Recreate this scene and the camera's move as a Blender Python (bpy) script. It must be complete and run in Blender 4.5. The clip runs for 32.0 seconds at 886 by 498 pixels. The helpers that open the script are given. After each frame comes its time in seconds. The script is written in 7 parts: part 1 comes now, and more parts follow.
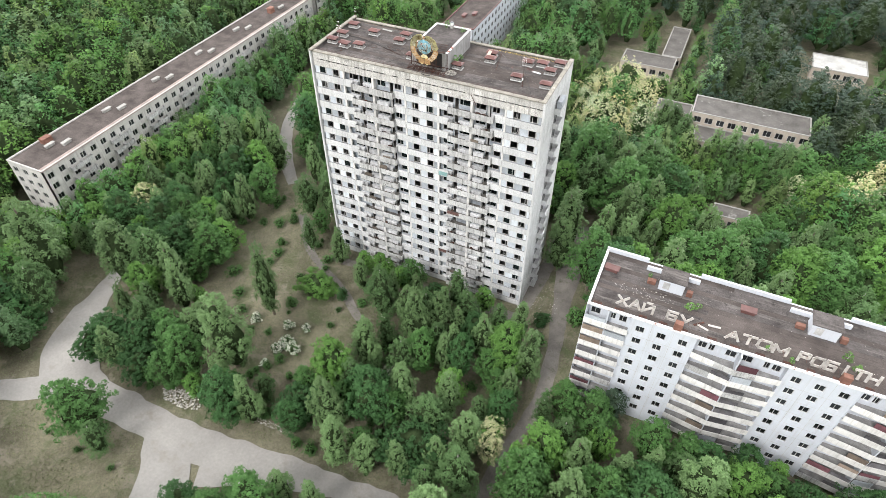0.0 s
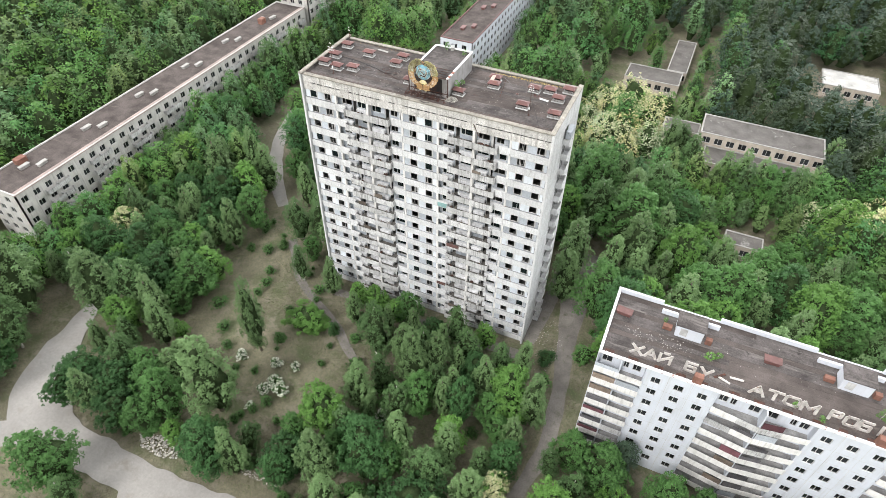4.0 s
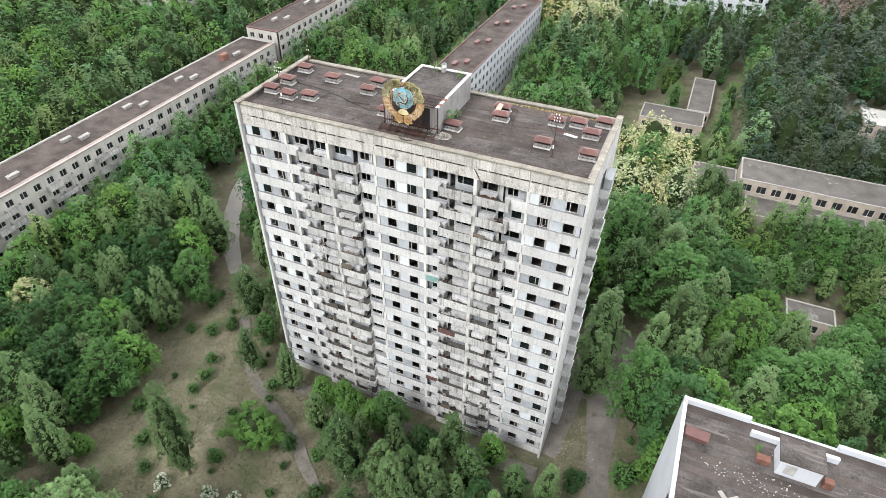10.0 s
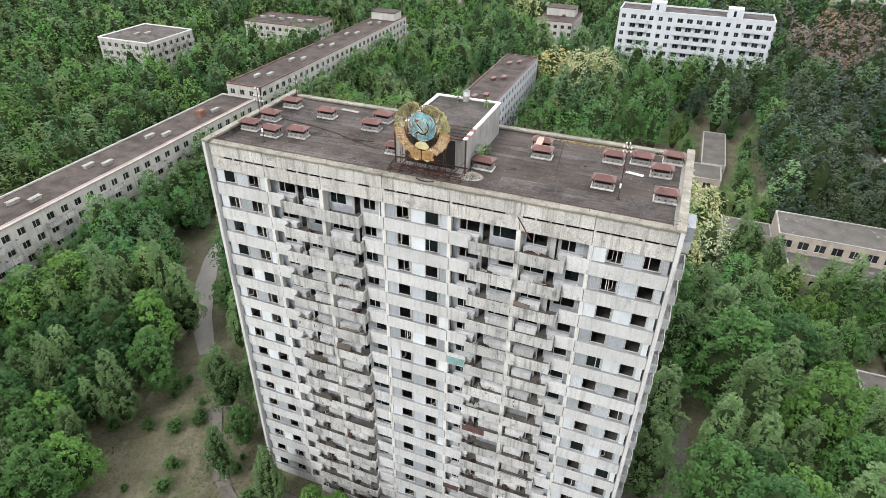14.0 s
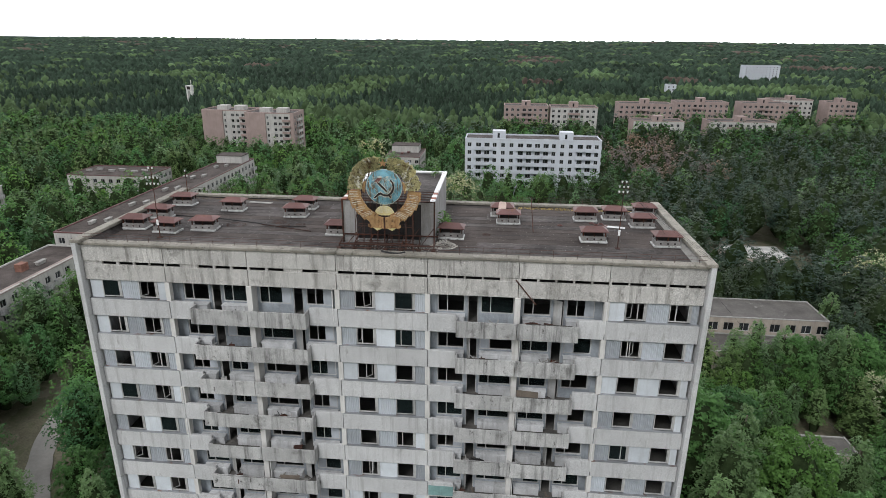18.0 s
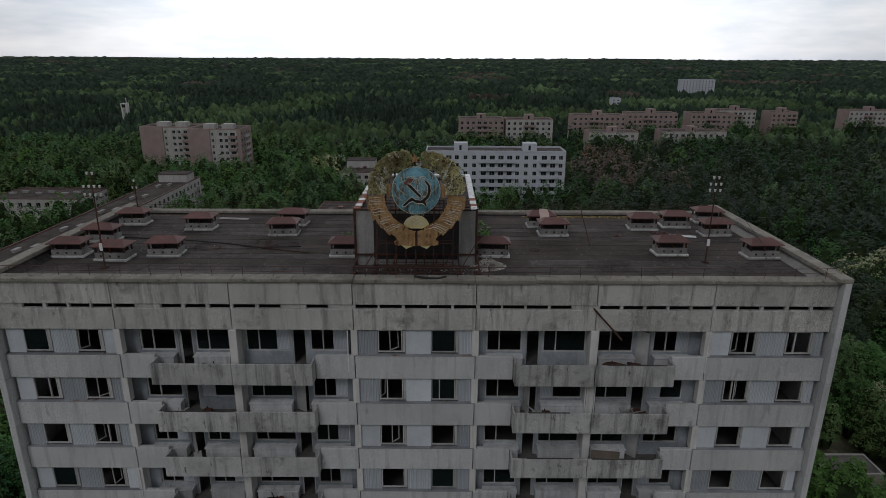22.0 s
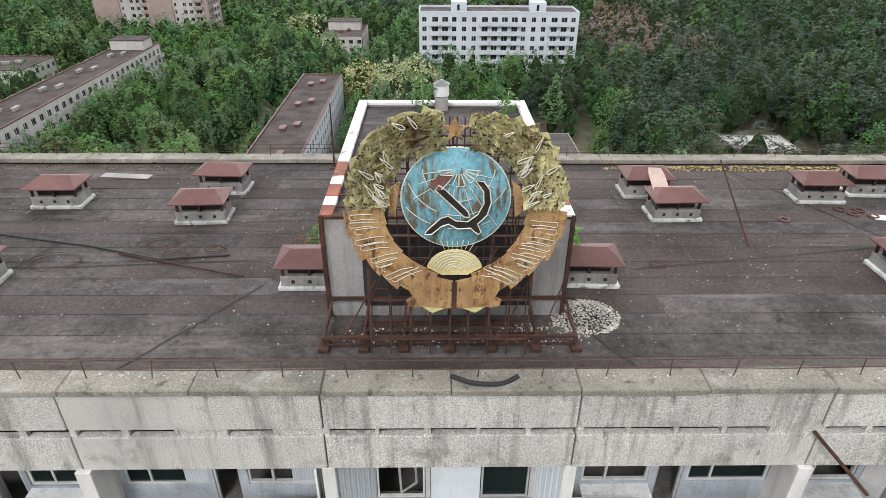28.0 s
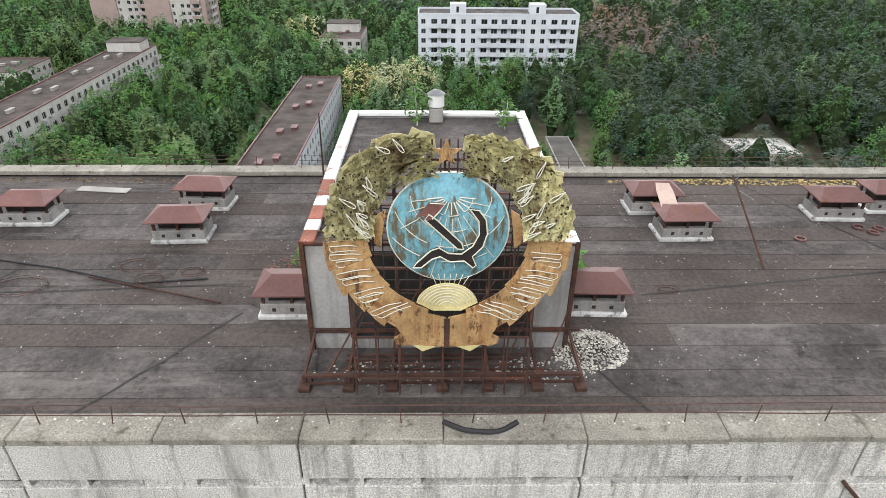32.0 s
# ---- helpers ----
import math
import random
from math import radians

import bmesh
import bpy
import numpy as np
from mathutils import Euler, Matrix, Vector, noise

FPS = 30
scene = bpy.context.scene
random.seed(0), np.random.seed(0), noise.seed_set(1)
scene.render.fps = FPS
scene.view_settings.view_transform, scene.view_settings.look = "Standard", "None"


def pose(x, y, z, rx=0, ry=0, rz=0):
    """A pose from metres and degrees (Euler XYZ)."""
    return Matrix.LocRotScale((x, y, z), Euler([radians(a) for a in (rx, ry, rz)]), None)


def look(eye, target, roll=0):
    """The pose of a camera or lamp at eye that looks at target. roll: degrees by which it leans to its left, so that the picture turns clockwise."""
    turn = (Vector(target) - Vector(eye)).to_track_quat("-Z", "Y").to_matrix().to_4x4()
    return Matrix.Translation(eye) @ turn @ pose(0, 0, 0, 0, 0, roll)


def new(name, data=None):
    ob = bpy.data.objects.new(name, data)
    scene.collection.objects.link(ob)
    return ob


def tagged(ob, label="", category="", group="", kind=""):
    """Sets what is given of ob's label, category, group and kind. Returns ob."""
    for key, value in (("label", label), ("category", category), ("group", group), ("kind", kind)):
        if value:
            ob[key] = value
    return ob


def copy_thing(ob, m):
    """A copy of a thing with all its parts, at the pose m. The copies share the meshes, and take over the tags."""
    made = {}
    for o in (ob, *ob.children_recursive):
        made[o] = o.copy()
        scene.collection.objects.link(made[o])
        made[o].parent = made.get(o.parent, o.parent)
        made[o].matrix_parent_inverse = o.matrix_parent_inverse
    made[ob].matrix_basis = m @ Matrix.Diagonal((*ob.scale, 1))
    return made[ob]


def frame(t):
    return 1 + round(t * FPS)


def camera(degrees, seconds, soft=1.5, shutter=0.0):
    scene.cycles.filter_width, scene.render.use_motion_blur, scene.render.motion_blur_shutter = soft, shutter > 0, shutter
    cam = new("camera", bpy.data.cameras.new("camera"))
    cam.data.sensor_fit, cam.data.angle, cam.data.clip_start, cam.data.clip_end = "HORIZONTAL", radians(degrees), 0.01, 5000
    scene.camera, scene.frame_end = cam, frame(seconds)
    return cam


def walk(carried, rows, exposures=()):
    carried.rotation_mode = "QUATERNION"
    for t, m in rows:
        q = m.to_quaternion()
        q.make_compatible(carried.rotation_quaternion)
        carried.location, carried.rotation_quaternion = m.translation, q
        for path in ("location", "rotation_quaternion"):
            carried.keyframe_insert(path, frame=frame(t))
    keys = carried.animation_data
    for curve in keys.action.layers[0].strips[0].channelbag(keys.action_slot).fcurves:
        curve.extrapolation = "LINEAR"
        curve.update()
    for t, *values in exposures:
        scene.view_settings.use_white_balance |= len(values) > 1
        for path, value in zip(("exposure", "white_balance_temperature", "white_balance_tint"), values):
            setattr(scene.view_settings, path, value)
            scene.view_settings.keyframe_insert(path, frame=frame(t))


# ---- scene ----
cam = camera(71.8, 32.0, soft=0.5)
METRES, EYE, TILT, LEAN, TURN = 100.0, 97.0, -43.0, 0.9, 26.5
PATH = [
    (0, (41.676, -82.917, 96.973), (41.081, -81.603, 95.587), 0.16),
    (0.5, (41.141, -82.303, 97.213), (40.550, -80.988, 95.827), 0.31),
    (1, (40.710, -81.441, 97.349), (40.119, -80.126, 95.963), 0.36),
    (1.5, (40.486, -80.322, 97.408), (39.889, -79.008, 96.023), 0.28),
    (2, (40.219, -79.174, 97.417), (39.617, -77.860, 96.034), 0.22),
    (2.5, (39.762, -78.072, 97.361), (39.160, -76.756, 95.980), 0.27),
    (3, (38.911, -77.045, 97.202), (38.315, -75.726, 95.823), 0.50),
    (3.5, (38.011, -75.901, 96.831), (37.422, -74.578, 95.451), 0.70),
    (5.5, (34.527, -70.079, 92.834), (33.962, -68.752, 91.448), 1.12),
    (6, (33.932, -68.452, 91.577), (33.367, -67.124, 90.192), 1.13),
    (6.5, (33.442, -66.759, 90.190), (32.873, -65.428, 88.810), 1.09),
    (7, (32.825, -65.064, 88.638), (32.252, -63.722, 87.270), 1.09),
    (7.5, (32.050, -63.333, 87.102), (31.473, -61.975, 85.752), 1.13),
    (8, (31.128, -61.457, 85.783), (30.549, -60.083, 84.450), 1.18),
    (8.5, (30.236, -59.436, 84.545), (29.654, -58.047, 83.229), 1.18),
    (9, (29.393, -57.231, 83.255), (28.806, -55.828, 81.956), 1.11),
    (9.5, (28.543, -55.004, 81.949), (27.949, -53.587, 80.669), 1.02),
    (10, (27.649, -52.885, 80.732), (27.051, -51.454, 79.470), 0.94),
    (10.5, (26.744, -50.999, 79.604), (26.142, -49.555, 78.359), 0.91),
    (11, (25.811, -49.349, 78.398), (25.205, -47.890, 77.172), 0.97),
    (11.5, (24.854, -47.892, 77.119), (24.247, -46.417, 75.912), 1.11),
    (12, (23.829, -46.532, 75.766), (23.219, -45.042, 74.580), 1.26),
    (12.5, (22.690, -45.303, 74.460), (22.077, -43.799, 73.294), 1.33),
    (13, (21.417, -44.233, 73.200), (20.798, -42.715, 72.056), 1.28),
    (13.5, (20.083, -43.293, 71.965), (19.465, -41.754, 70.847), 1.19),
    (15.5, (14.436, -40.168, 67.360), (13.998, -38.461, 66.415), 0.38),
    (16, (12.952, -39.937, 66.246), (12.575, -38.185, 65.358), 0.46),
    (16.5, (11.482, -39.465, 65.072), (11.160, -37.675, 64.240), 0.52),
    (17, (10.089, -38.968, 63.848), (9.818, -37.143, 63.075), 0.54),
    (17.5, (8.815, -38.499, 62.620), (8.593, -36.643, 61.908), 0.57),
    (18, (7.547, -38.020, 61.368), (7.380, -36.136, 60.718), 0.53),
    (18.5, (6.300, -37.576, 60.220), (6.185, -35.669, 59.627), 0.41),
    (19, (5.033, -37.042, 59.235), (4.957, -35.118, 58.696), 0.32),
    (19.5, (3.959, -36.207, 58.628), (3.906, -34.273, 58.122), 0.27),
    (20, (3.179, -35.199, 58.465), (3.142, -33.262, 57.966), 0.29),
    (20.5, (2.605, -33.881, 58.455), (2.581, -31.944, 57.956), 0.35),
    (21, (2.155, -32.200, 58.407), (2.142, -30.265, 57.898), 0.39),
    (21.5, (1.770, -30.429, 58.366), (1.765, -28.504, 57.823), 0.32),
    (22, (1.416, -28.709, 58.344), (1.417, -26.800, 57.747), 0.27),
    (22.5, (1.089, -27.070, 58.311), (1.094, -25.178, 57.660), 0.35),
    (23, (0.784, -25.422, 58.246), (0.794, -23.550, 57.542), 0.50),
    (23.5, (0.537, -23.773, 58.183), (0.551, -21.921, 57.429), 0.59),
    (24, (0.364, -22.139, 58.125), (0.380, -20.307, 57.322), 0.62),
    (24.5, (0.242, -20.536, 58.064), (0.260, -18.724, 57.219), 0.58),
    (26.5, (-0.254, -14.637, 57.901), (-0.221, -12.893, 56.922), 0.82),
    (27, (-0.362, -13.242, 57.852), (-0.327, -11.506, 56.860), 0.84),
    (27.5, (-0.454, -11.970, 57.823), (-0.418, -10.239, 56.823), 0.76),
    (28, (-0.443, -10.841, 57.776), (-0.409, -9.110, 56.775), 0.52),
    (28.5, (-0.518, -9.816, 57.746), (-0.485, -8.085, 56.745), 0.47),
    (29, (-0.606, -9.266, 57.728), (-0.588, -7.535, 56.726), 0.59),
    (29.5, (-0.595, -9.168, 57.671), (-0.656, -7.437, 56.670), 0.55),
    (30, (-0.581, -9.176, 57.674), (-0.647, -7.446, 56.673), 0.57),
    (30.5, (-0.549, -9.198, 57.678), (-0.531, -7.467, 56.677), 0.59),
    (31, (-0.529, -9.228, 57.659), (-0.499, -7.496, 56.660), 0.65),
    (31.5, (-0.421, -9.266, 57.664), (-0.387, -7.533, 56.666), 0.66),
    (32, (-0.250, -9.316, 57.672), (-0.214, -7.583, 56.675), 0.63),
]
walk(cam, [(t, look(eye, target, roll)) for t, eye, target, roll in PATH], exposures=((0, 0.85, 6500, 10), (10, 0.8, 6500, 10), (13.5, 0.6, 6500, 10), (16, 0.45, 6400, 10), (17, 0.3, 6350, 10), (18, -0.22, 6300, 10), (19, -0.98, 6250, 11), (19.5, -1.5, 6200, 11), (20, -2.0, 6200, 12), (20.5, -2.25, 6200, 12), (21, -2.35, 6200, 12), (21.5, -2.2, 6200, 12), (22, -1.9, 6200, 12), (23, -1.38, 6250, 13), (24, -0.6, 6300, 13), (24.5, -0.22, 6300, 13), (26.5, 0.08, 6350, 12), (28, 0.24, 6400, 11), (32, 0.4, 6400, 10)))

# ---- light ----
world = bpy.data.worlds.new("overcast_sky")
scene.world = world
world.use_nodes = True
wn, wl = world.node_tree.nodes, world.node_tree.links
wn.clear()
w_out = wn.new("ShaderNodeOutputWorld")
w_bg = wn.new("ShaderNodeBackground")
w_sky = wn.new("ShaderNodeTexSky")
w_sky.sky_type = "NISHITA"
w_sky.sun_disc = False
SUN_UP, SUN_TURN = radians(45), radians(200)
w_sky.sun_elevation, w_sky.sun_rotation = SUN_UP, SUN_TURN
w_dim = wn.new("ShaderNodeMix")
w_dim.data_type = "RGBA"
w_dim.blend_type = "MULTIPLY"
w_dim.inputs["Factor"].default_value = 1.0
w_dim.inputs[7].default_value = (0.09, 0.09, 0.09, 1)
w_co = wn.new("ShaderNodeTexCoord")
w_map = wn.new("ShaderNodeMapping")
w_map.inputs["Scale"].default_value = (2.2, 2.2, 11.0)
w_noise = wn.new("ShaderNodeTexNoise")
w_noise.inputs["Scale"].default_value = 2.1
w_noise.inputs["Detail"].default_value = 7.0
w_noise.inputs["Roughness"].default_value = 0.58
w_ramp = wn.new("ShaderNodeValToRGB")
w_ramp.color_ramp.elements[0].position, w_ramp.color_ramp.elements[0].color = 0.36, (0.80, 0.83, 0.87, 1)
w_ramp.color_ramp.elements[1].position, w_ramp.color_ramp.elements[1].color = 0.60, (1.12, 1.10, 1.07, 1)
w_mix = wn.new("ShaderNodeMix")
w_mix.data_type = "RGBA"
w_mix.inputs["Factor"].default_value = 0.86
wl.new(w_co.outputs["Generated"], w_map.inputs["Vector"])
wl.new(w_map.outputs["Vector"], w_noise.inputs["Vector"])
wl.new(w_noise.outputs["Fac"], w_ramp.inputs["Fac"])
wl.new(w_sky.outputs["Color"], w_dim.inputs[6])
wl.new(w_dim.outputs[2], w_mix.inputs[6])
wl.new(w_ramp.outputs["Color"], w_mix.inputs[7])
wl.new(w_mix.outputs[2], w_bg.inputs["Color"])
w_bg.inputs["Strength"].default_value = 1.0
# the thin bright cloud over the northern horizon
w_dot = wn.new("ShaderNodeVectorMath")
w_dot.operation = "DOT_PRODUCT"
w_dot.inputs[1].default_value = (0.0, 0.985, 0.17)
w_pos = wn.new("ShaderNodeMath")
w_pos.operation, w_pos.inputs[1].default_value = "MAXIMUM", 0.0
w_pow = wn.new("ShaderNodeMath")
w_pow.operation, w_pow.inputs[1].default_value = "POWER", 5.0
w_sum = wn.new("ShaderNodeMath")
w_sum.operation, w_sum.inputs[1].default_value, w_sum.inputs[2].default_value = "MULTIPLY_ADD", 5.0, 1.0
wl.new(w_co.outputs["Generated"], w_dot.inputs[0])
wl.new(w_dot.outputs["Value"], w_pos.inputs[0])
wl.new(w_pos.outputs[0], w_pow.inputs[0])
wl.new(w_pow.outputs[0], w_sum.inputs[0])
wl.new(w_sum.outputs[0], w_bg.inputs["Strength"])
wl.new(w_bg.outputs["Background"], w_out.inputs["Surface"])

sun = new("sun", bpy.data.lights.new("sun", "SUN"))
sun.data.energy, sun.data.angle, sun.data.color = 1.7, radians(18), (1.0, 0.985, 0.965)
sun.rotation_euler = (math.pi / 2 - SUN_UP, 0, math.pi - SUN_TURN)

# ---- materials ----


def mat(name, base, rough=0.85, var=0.25, big=0.35, fine=14.0, bump=0.25, streak=0.0, streak_col=(0.05, 0.048, 0.042), metal=0.0, rust=0.0,
        rust_col=(0.16, 0.055, 0.02), obj_var=0.0, island=0.0, translucent=0.0, grain=0.0, grain_scale=24.0, streak_scale=2.3, stripes=0.0, spec=0.3, along=False, patch=None, patch_at=0.56, patch_scale=0.5, spots=None, spots_scale=6.0, spots_at=0.57, runs=1.0, tone=0.0):
    """A procedural surface: base colour with two scales of variation, optional vertical streaks, rust or patches."""
    m = bpy.data.materials.new(name)
    m.use_nodes = True
    nt = m.node_tree
    n, l = nt.nodes, nt.links
    bsdf = n["Principled BSDF"]
    bsdf.inputs["Roughness"].default_value = rough
    bsdf.inputs["Metallic"].default_value = metal
    bsdf.inputs["Specular IOR Level"].default_value = spec
    geo = n.new("ShaderNodeNewGeometry")
    pos = geo.outputs["Position"]

    def noise_tex(scale, detail=4.0, vec=None, rough_=0.6):
        t = n.new("ShaderNodeTexNoise")
        t.inputs["Scale"].default_value = scale
        t.inputs["Detail"].default_value = detail
        t.inputs["Roughness"].default_value = rough_
        l.new(vec or pos, t.inputs["Vector"])
        return t.outputs["Fac"]

    def mapped(v, lo, hi, a, b):
        r = n.new("ShaderNodeMapRange")
        r.inputs[1].default_value, r.inputs[2].default_value, r.inputs[3].default_value, r.inputs[4].default_value = lo, hi, a, b
        l.new(v, r.inputs[0])
        return r.outputs[0]

    def blend(kind, fac, a, b):
        x = n.new("ShaderNodeMix")
        x.data_type, x.blend_type = "RGBA", kind
        for sock, value in ((x.inputs["Factor"], fac), (x.inputs[6], a), (x.inputs[7], b)):
            if hasattr(value, "is_linked"):
                l.new(value, sock)
            elif isinstance(value, (int, float)):
                sock.default_value = value
            else:
                sock.default_value = (*value, 1)
        return x.outputs[2]

    def scaled(col, value):
        v = n.new("ShaderNodeVectorMath")
        v.operation = "SCALE"
        if hasattr(col, "is_linked"):
            l.new(col, v.inputs[0])
        else:
            v.inputs[0].default_value = col
        l.new(value, v.inputs["Scale"])
        return v.outputs[0]

    f1 = noise_tex(big, 5.0)
    f2 = noise_tex(fine, 3.0)
    col = scaled(base, mapped(f1, 0.3, 0.7, 1 - var, 1 + var))
    col = scaled(col, mapped(f2, 0.25, 0.75, 1 - var * 0.6, 1 + var * 0.6))
    if grain:
        g = noise_tex(grain_scale, 3.0, None, 0.75)
        col = scaled(col, mapped(g, 0.3, 0.7, 1 - grain, 1 + grain))
    if patch:
        pv = None
        if along:
            am = n.new("ShaderNodeMapping")
            am.inputs["Scale"].default_value = (0.35, 2.2, 1.0)
            l.new(pos, am.inputs["Vector"])
            pv = am.outputs["Vector"]
        p = mapped(noise_tex(patch_scale, 7.0, pv, 0.7), patch_at, patch_at + 0.14, 0.0, 0.85)
        col = blend("MIX", p, col, patch)
    if streak:
        mp = n.new("ShaderNodeMapping")
        mp.inputs["Scale"].default_value = (streak_scale, streak_scale, streak_scale * 0.07)
        l.new(pos, mp.inputs["Vector"])
        s = mapped(noise_tex(1.0, 7.0, mp.outputs["Vector"], 0.7), 0.50, 0.70, 0.0, streak)
        col = blend("MIX", s, col, streak_col)
    if stripes:
        wv = n.new("ShaderNodeTexWave")
        wv.inputs["Scale"].default_value = stripes
        wv.inputs["Distortion"].default_value = 0.4
        l.new(pos, wv.inputs["Vector"])
        col = scaled(col, mapped(wv.outputs["Fac"], 0.0, 1.0, 0.82, 1.08))
    if rust:
        r = mapped(noise_tex(1.6, 8.0, None, 0.7), 0.62 - rust * 0.22, 0.72 - rust * 0.18, 0.0, 1.0)
        col = blend("MIX", r, col, rust_col)
    if obj_var:
        info = n.new("ShaderNodeObjectInfo")
        col = scaled(col, mapped(info.outputs["Random"], 0.0, 1.0, 1 - obj_var, 1 + obj_var))
    if tone:
        at = n.new("ShaderNodeAttribute")
        at.attribute_name = "tone"
        sx = n.new("ShaderNodeSeparateXYZ")
        l.new(at.outputs["Vector"], sx.inputs[0])
        col = scaled(col, mapped(sx.outputs[0], -1.0, 1.0, 1 - tone, 1 + tone))
        col = blend("MULTIPLY", 1.0, col, blend("MIX", mapped(sx.outputs[1], -1.0, 1.0, 0.0, 1.0), (0.86, 0.99, 1.14), (1.14, 1.01, 0.84)))
    if island:
        col = scaled(col, mapped(geo.outputs["Random Per Island"], 0.0, 1.0, 1 - island, 1 + island))
    if spots:
        sm = n.new("ShaderNodeMapping")
        sm.inputs["Scale"].default_value = (spots_scale, spots_scale, spots_scale * runs)
        l.new(pos, sm.inputs["Vector"])
        col = blend("MIX", mapped(noise_tex(1.0, 8.0, sm.outputs["Vector"], 0.72), spots_at, spots_at + 0.07, 0.0, 0.92), col, spots)
    l.new(col, bsdf.inputs["Base Color"])
    if bump:
        b = n.new("ShaderNodeBump")
        b.inputs["Strength"].default_value = bump
        b.inputs["Distance"].default_value = 0.03
        l.new(f2, b.inputs["Height"])
        l.new(b.outputs["Normal"], bsdf.inputs["Normal"])
    if translucent:
        tr = n.new("ShaderNodeBsdfTranslucent")
        l.new(col, tr.inputs["Color"])
        mx = n.new("ShaderNodeMixShader")
        mx.inputs[0].default_value = translucent
        l.new(bsdf.outputs[0], mx.inputs[1])
        l.new(tr.outputs[0], mx.inputs[2])
        l.new(mx.outputs[0], n["Material Output"].inputs["Surface"])
    return m


def glass_mat(name):
    m = bpy.data.materials.new(name)
    m.use_nodes = True
    b = m.node_tree.nodes["Principled BSDF"]
    b.inputs["Base Color"].default_value = (0.10, 0.14, 0.14, 1)
    b.inputs["Transmission Weight"].default_value = 0.92
    b.inputs["Roughness"].default_value = 0.12
    b.inputs["IOR"].default_value = 1.05
    return m


M_PANEL = mat("aggregate_panel", (0.565, 0.565, 0.565), 0.95, 0.10, 0.4, 30.0, 0.5, 0.55, (0.24, 0.23, 0.22), obj_var=0.07, grain=0.34, spots=(0.33, 0.325, 0.315), spots_scale=1.3, spots_at=0.60, runs=0.3)
M_ATTIC = mat("weathered_aggregate_panel", (0.520, 0.505, 0.480), 0.95, 0.16, 0.35, 26.0, 0.8, 0.8, (0.13, 0.12, 0.105), obj_var=0.08, grain=0.8, grain_scale=34.0, patch=(0.20, 0.19, 0.175), patch_at=0.55, patch_scale=0.8, spots=(0.13, 0.122, 0.11), spots_scale=1.6, spots_at=0.59, runs=0.4)
M_BALCONY = mat("stained_balcony_concrete", (0.460, 0.456, 0.448), 0.95, 0.22, 0.6, 18.0, 0.5, 0.9, (0.10, 0.098, 0.095), obj_var=0.16, grain=0.30, patch=(0.17, 0.165, 0.155), patch_at=0.56, patch_scale=0.9, spots=(0.09, 0.086, 0.08), spots_scale=2.4, spots_at=0.60, runs=0.5)
M_PILLAR = mat("whitewashed_concrete", (0.66, 0.645, 0.62), 0.9, 0.14, 0.6, 20.0, 0.3, 0.5, (0.24, 0.22, 0.2), obj_var=0.06)
M_CONC = mat("bare_concrete", (0.33, 0.32, 0.30), 0.95, 0.24, 0.5, 16.0, 0.5, 0.5, (0.1, 0.095, 0.085))
M_COPING = mat("lichen_coping", (0.245, 0.228, 0.195), 0.95, 0.3, 0.8, 22.0, 0.6, obj_var=0.1, patch=(0.38, 0.365, 0.33), patch_at=0.57, patch_scale=1.2, grain=0.45, spots=(0.09, 0.085, 0.06), spots_scale=3.0, spots_at=0.58)
M_INFILL = mat("ribbed_sheet_infill", (0.44, 0.47, 0.505), 0.6, 0.1, 0.6, 12.0, 0.2, 0.3, (0.26, 0.26, 0.26), obj_var=0.26, stripes=4.2)
M_FRAME = mat("peeling_white_wood", (0.44, 0.44, 0.43), 0.8, 0.25, 1.0, 25.0, 0.3, 0.4, (0.2, 0.17, 0.14), obj_var=0.18)
# plaster colour lowered to carry the shade of unlit rooms
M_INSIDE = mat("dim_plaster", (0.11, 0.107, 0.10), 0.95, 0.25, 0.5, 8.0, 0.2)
# bluish plaster, darkened for the shade of the balcony floors above
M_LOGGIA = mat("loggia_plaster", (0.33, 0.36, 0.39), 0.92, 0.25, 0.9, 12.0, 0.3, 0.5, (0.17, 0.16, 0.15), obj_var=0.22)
# dark floor with paler patches
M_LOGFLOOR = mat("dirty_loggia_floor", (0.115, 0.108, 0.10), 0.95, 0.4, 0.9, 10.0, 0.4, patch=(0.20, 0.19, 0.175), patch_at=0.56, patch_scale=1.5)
M_SILLBOX = mat("chalky_sill_box", (0.60, 0.605, 0.61), 0.9, 0.2, 1.0, 14.0, 0.3, 0.6, (0.2, 0.19, 0.18), obj_var=0.22)
M_WHITEFILL = mat("smooth_white_infill", (0.60, 0.635, 0.67), 0.7, 0.1, 0.8, 10.0, 0.1, 0.4, (0.33, 0.32, 0.31), obj_var=0.14)
M_GRIME = mat("black_lichen_crust", (0.085, 0.082, 0.076), 0.97, 0.35, 1.2, 16.0, 0.6, patch=(0.20, 0.195, 0.18), patch_at=0.55, patch_scale=3.0, grain=0.4)
M_LEDGE = mat("grey_metal_ledge", (0.26, 0.27, 0.28), 0.6, 0.25, 1.0, 20.0, 0.2, obj_var=0.2, rust=0.25)
M_GLASS = glass_mat("window_glass")
M_DARKGLASS = mat("dusty_dark_pane", (0.022, 0.024, 0.026), 0.22, 0.4, 0.7, 6.0, 0.0, obj_var=0.6, spec=0.5)
M_FELT = mat("roofing_felt", (0.086, 0.077, 0.074), 0.93, 0.45, 0.35, 3.5, 0.6, obj_var=0.12, patch=(0.165, 0.150, 0.140), patch_at=0.54, patch_scale=0.5, along=True, grain=0.3, grain_scale=10.0, spec=0.06, spots=(0.035, 0.032, 0.031), spots_scale=0.9, spots_at=0.60)
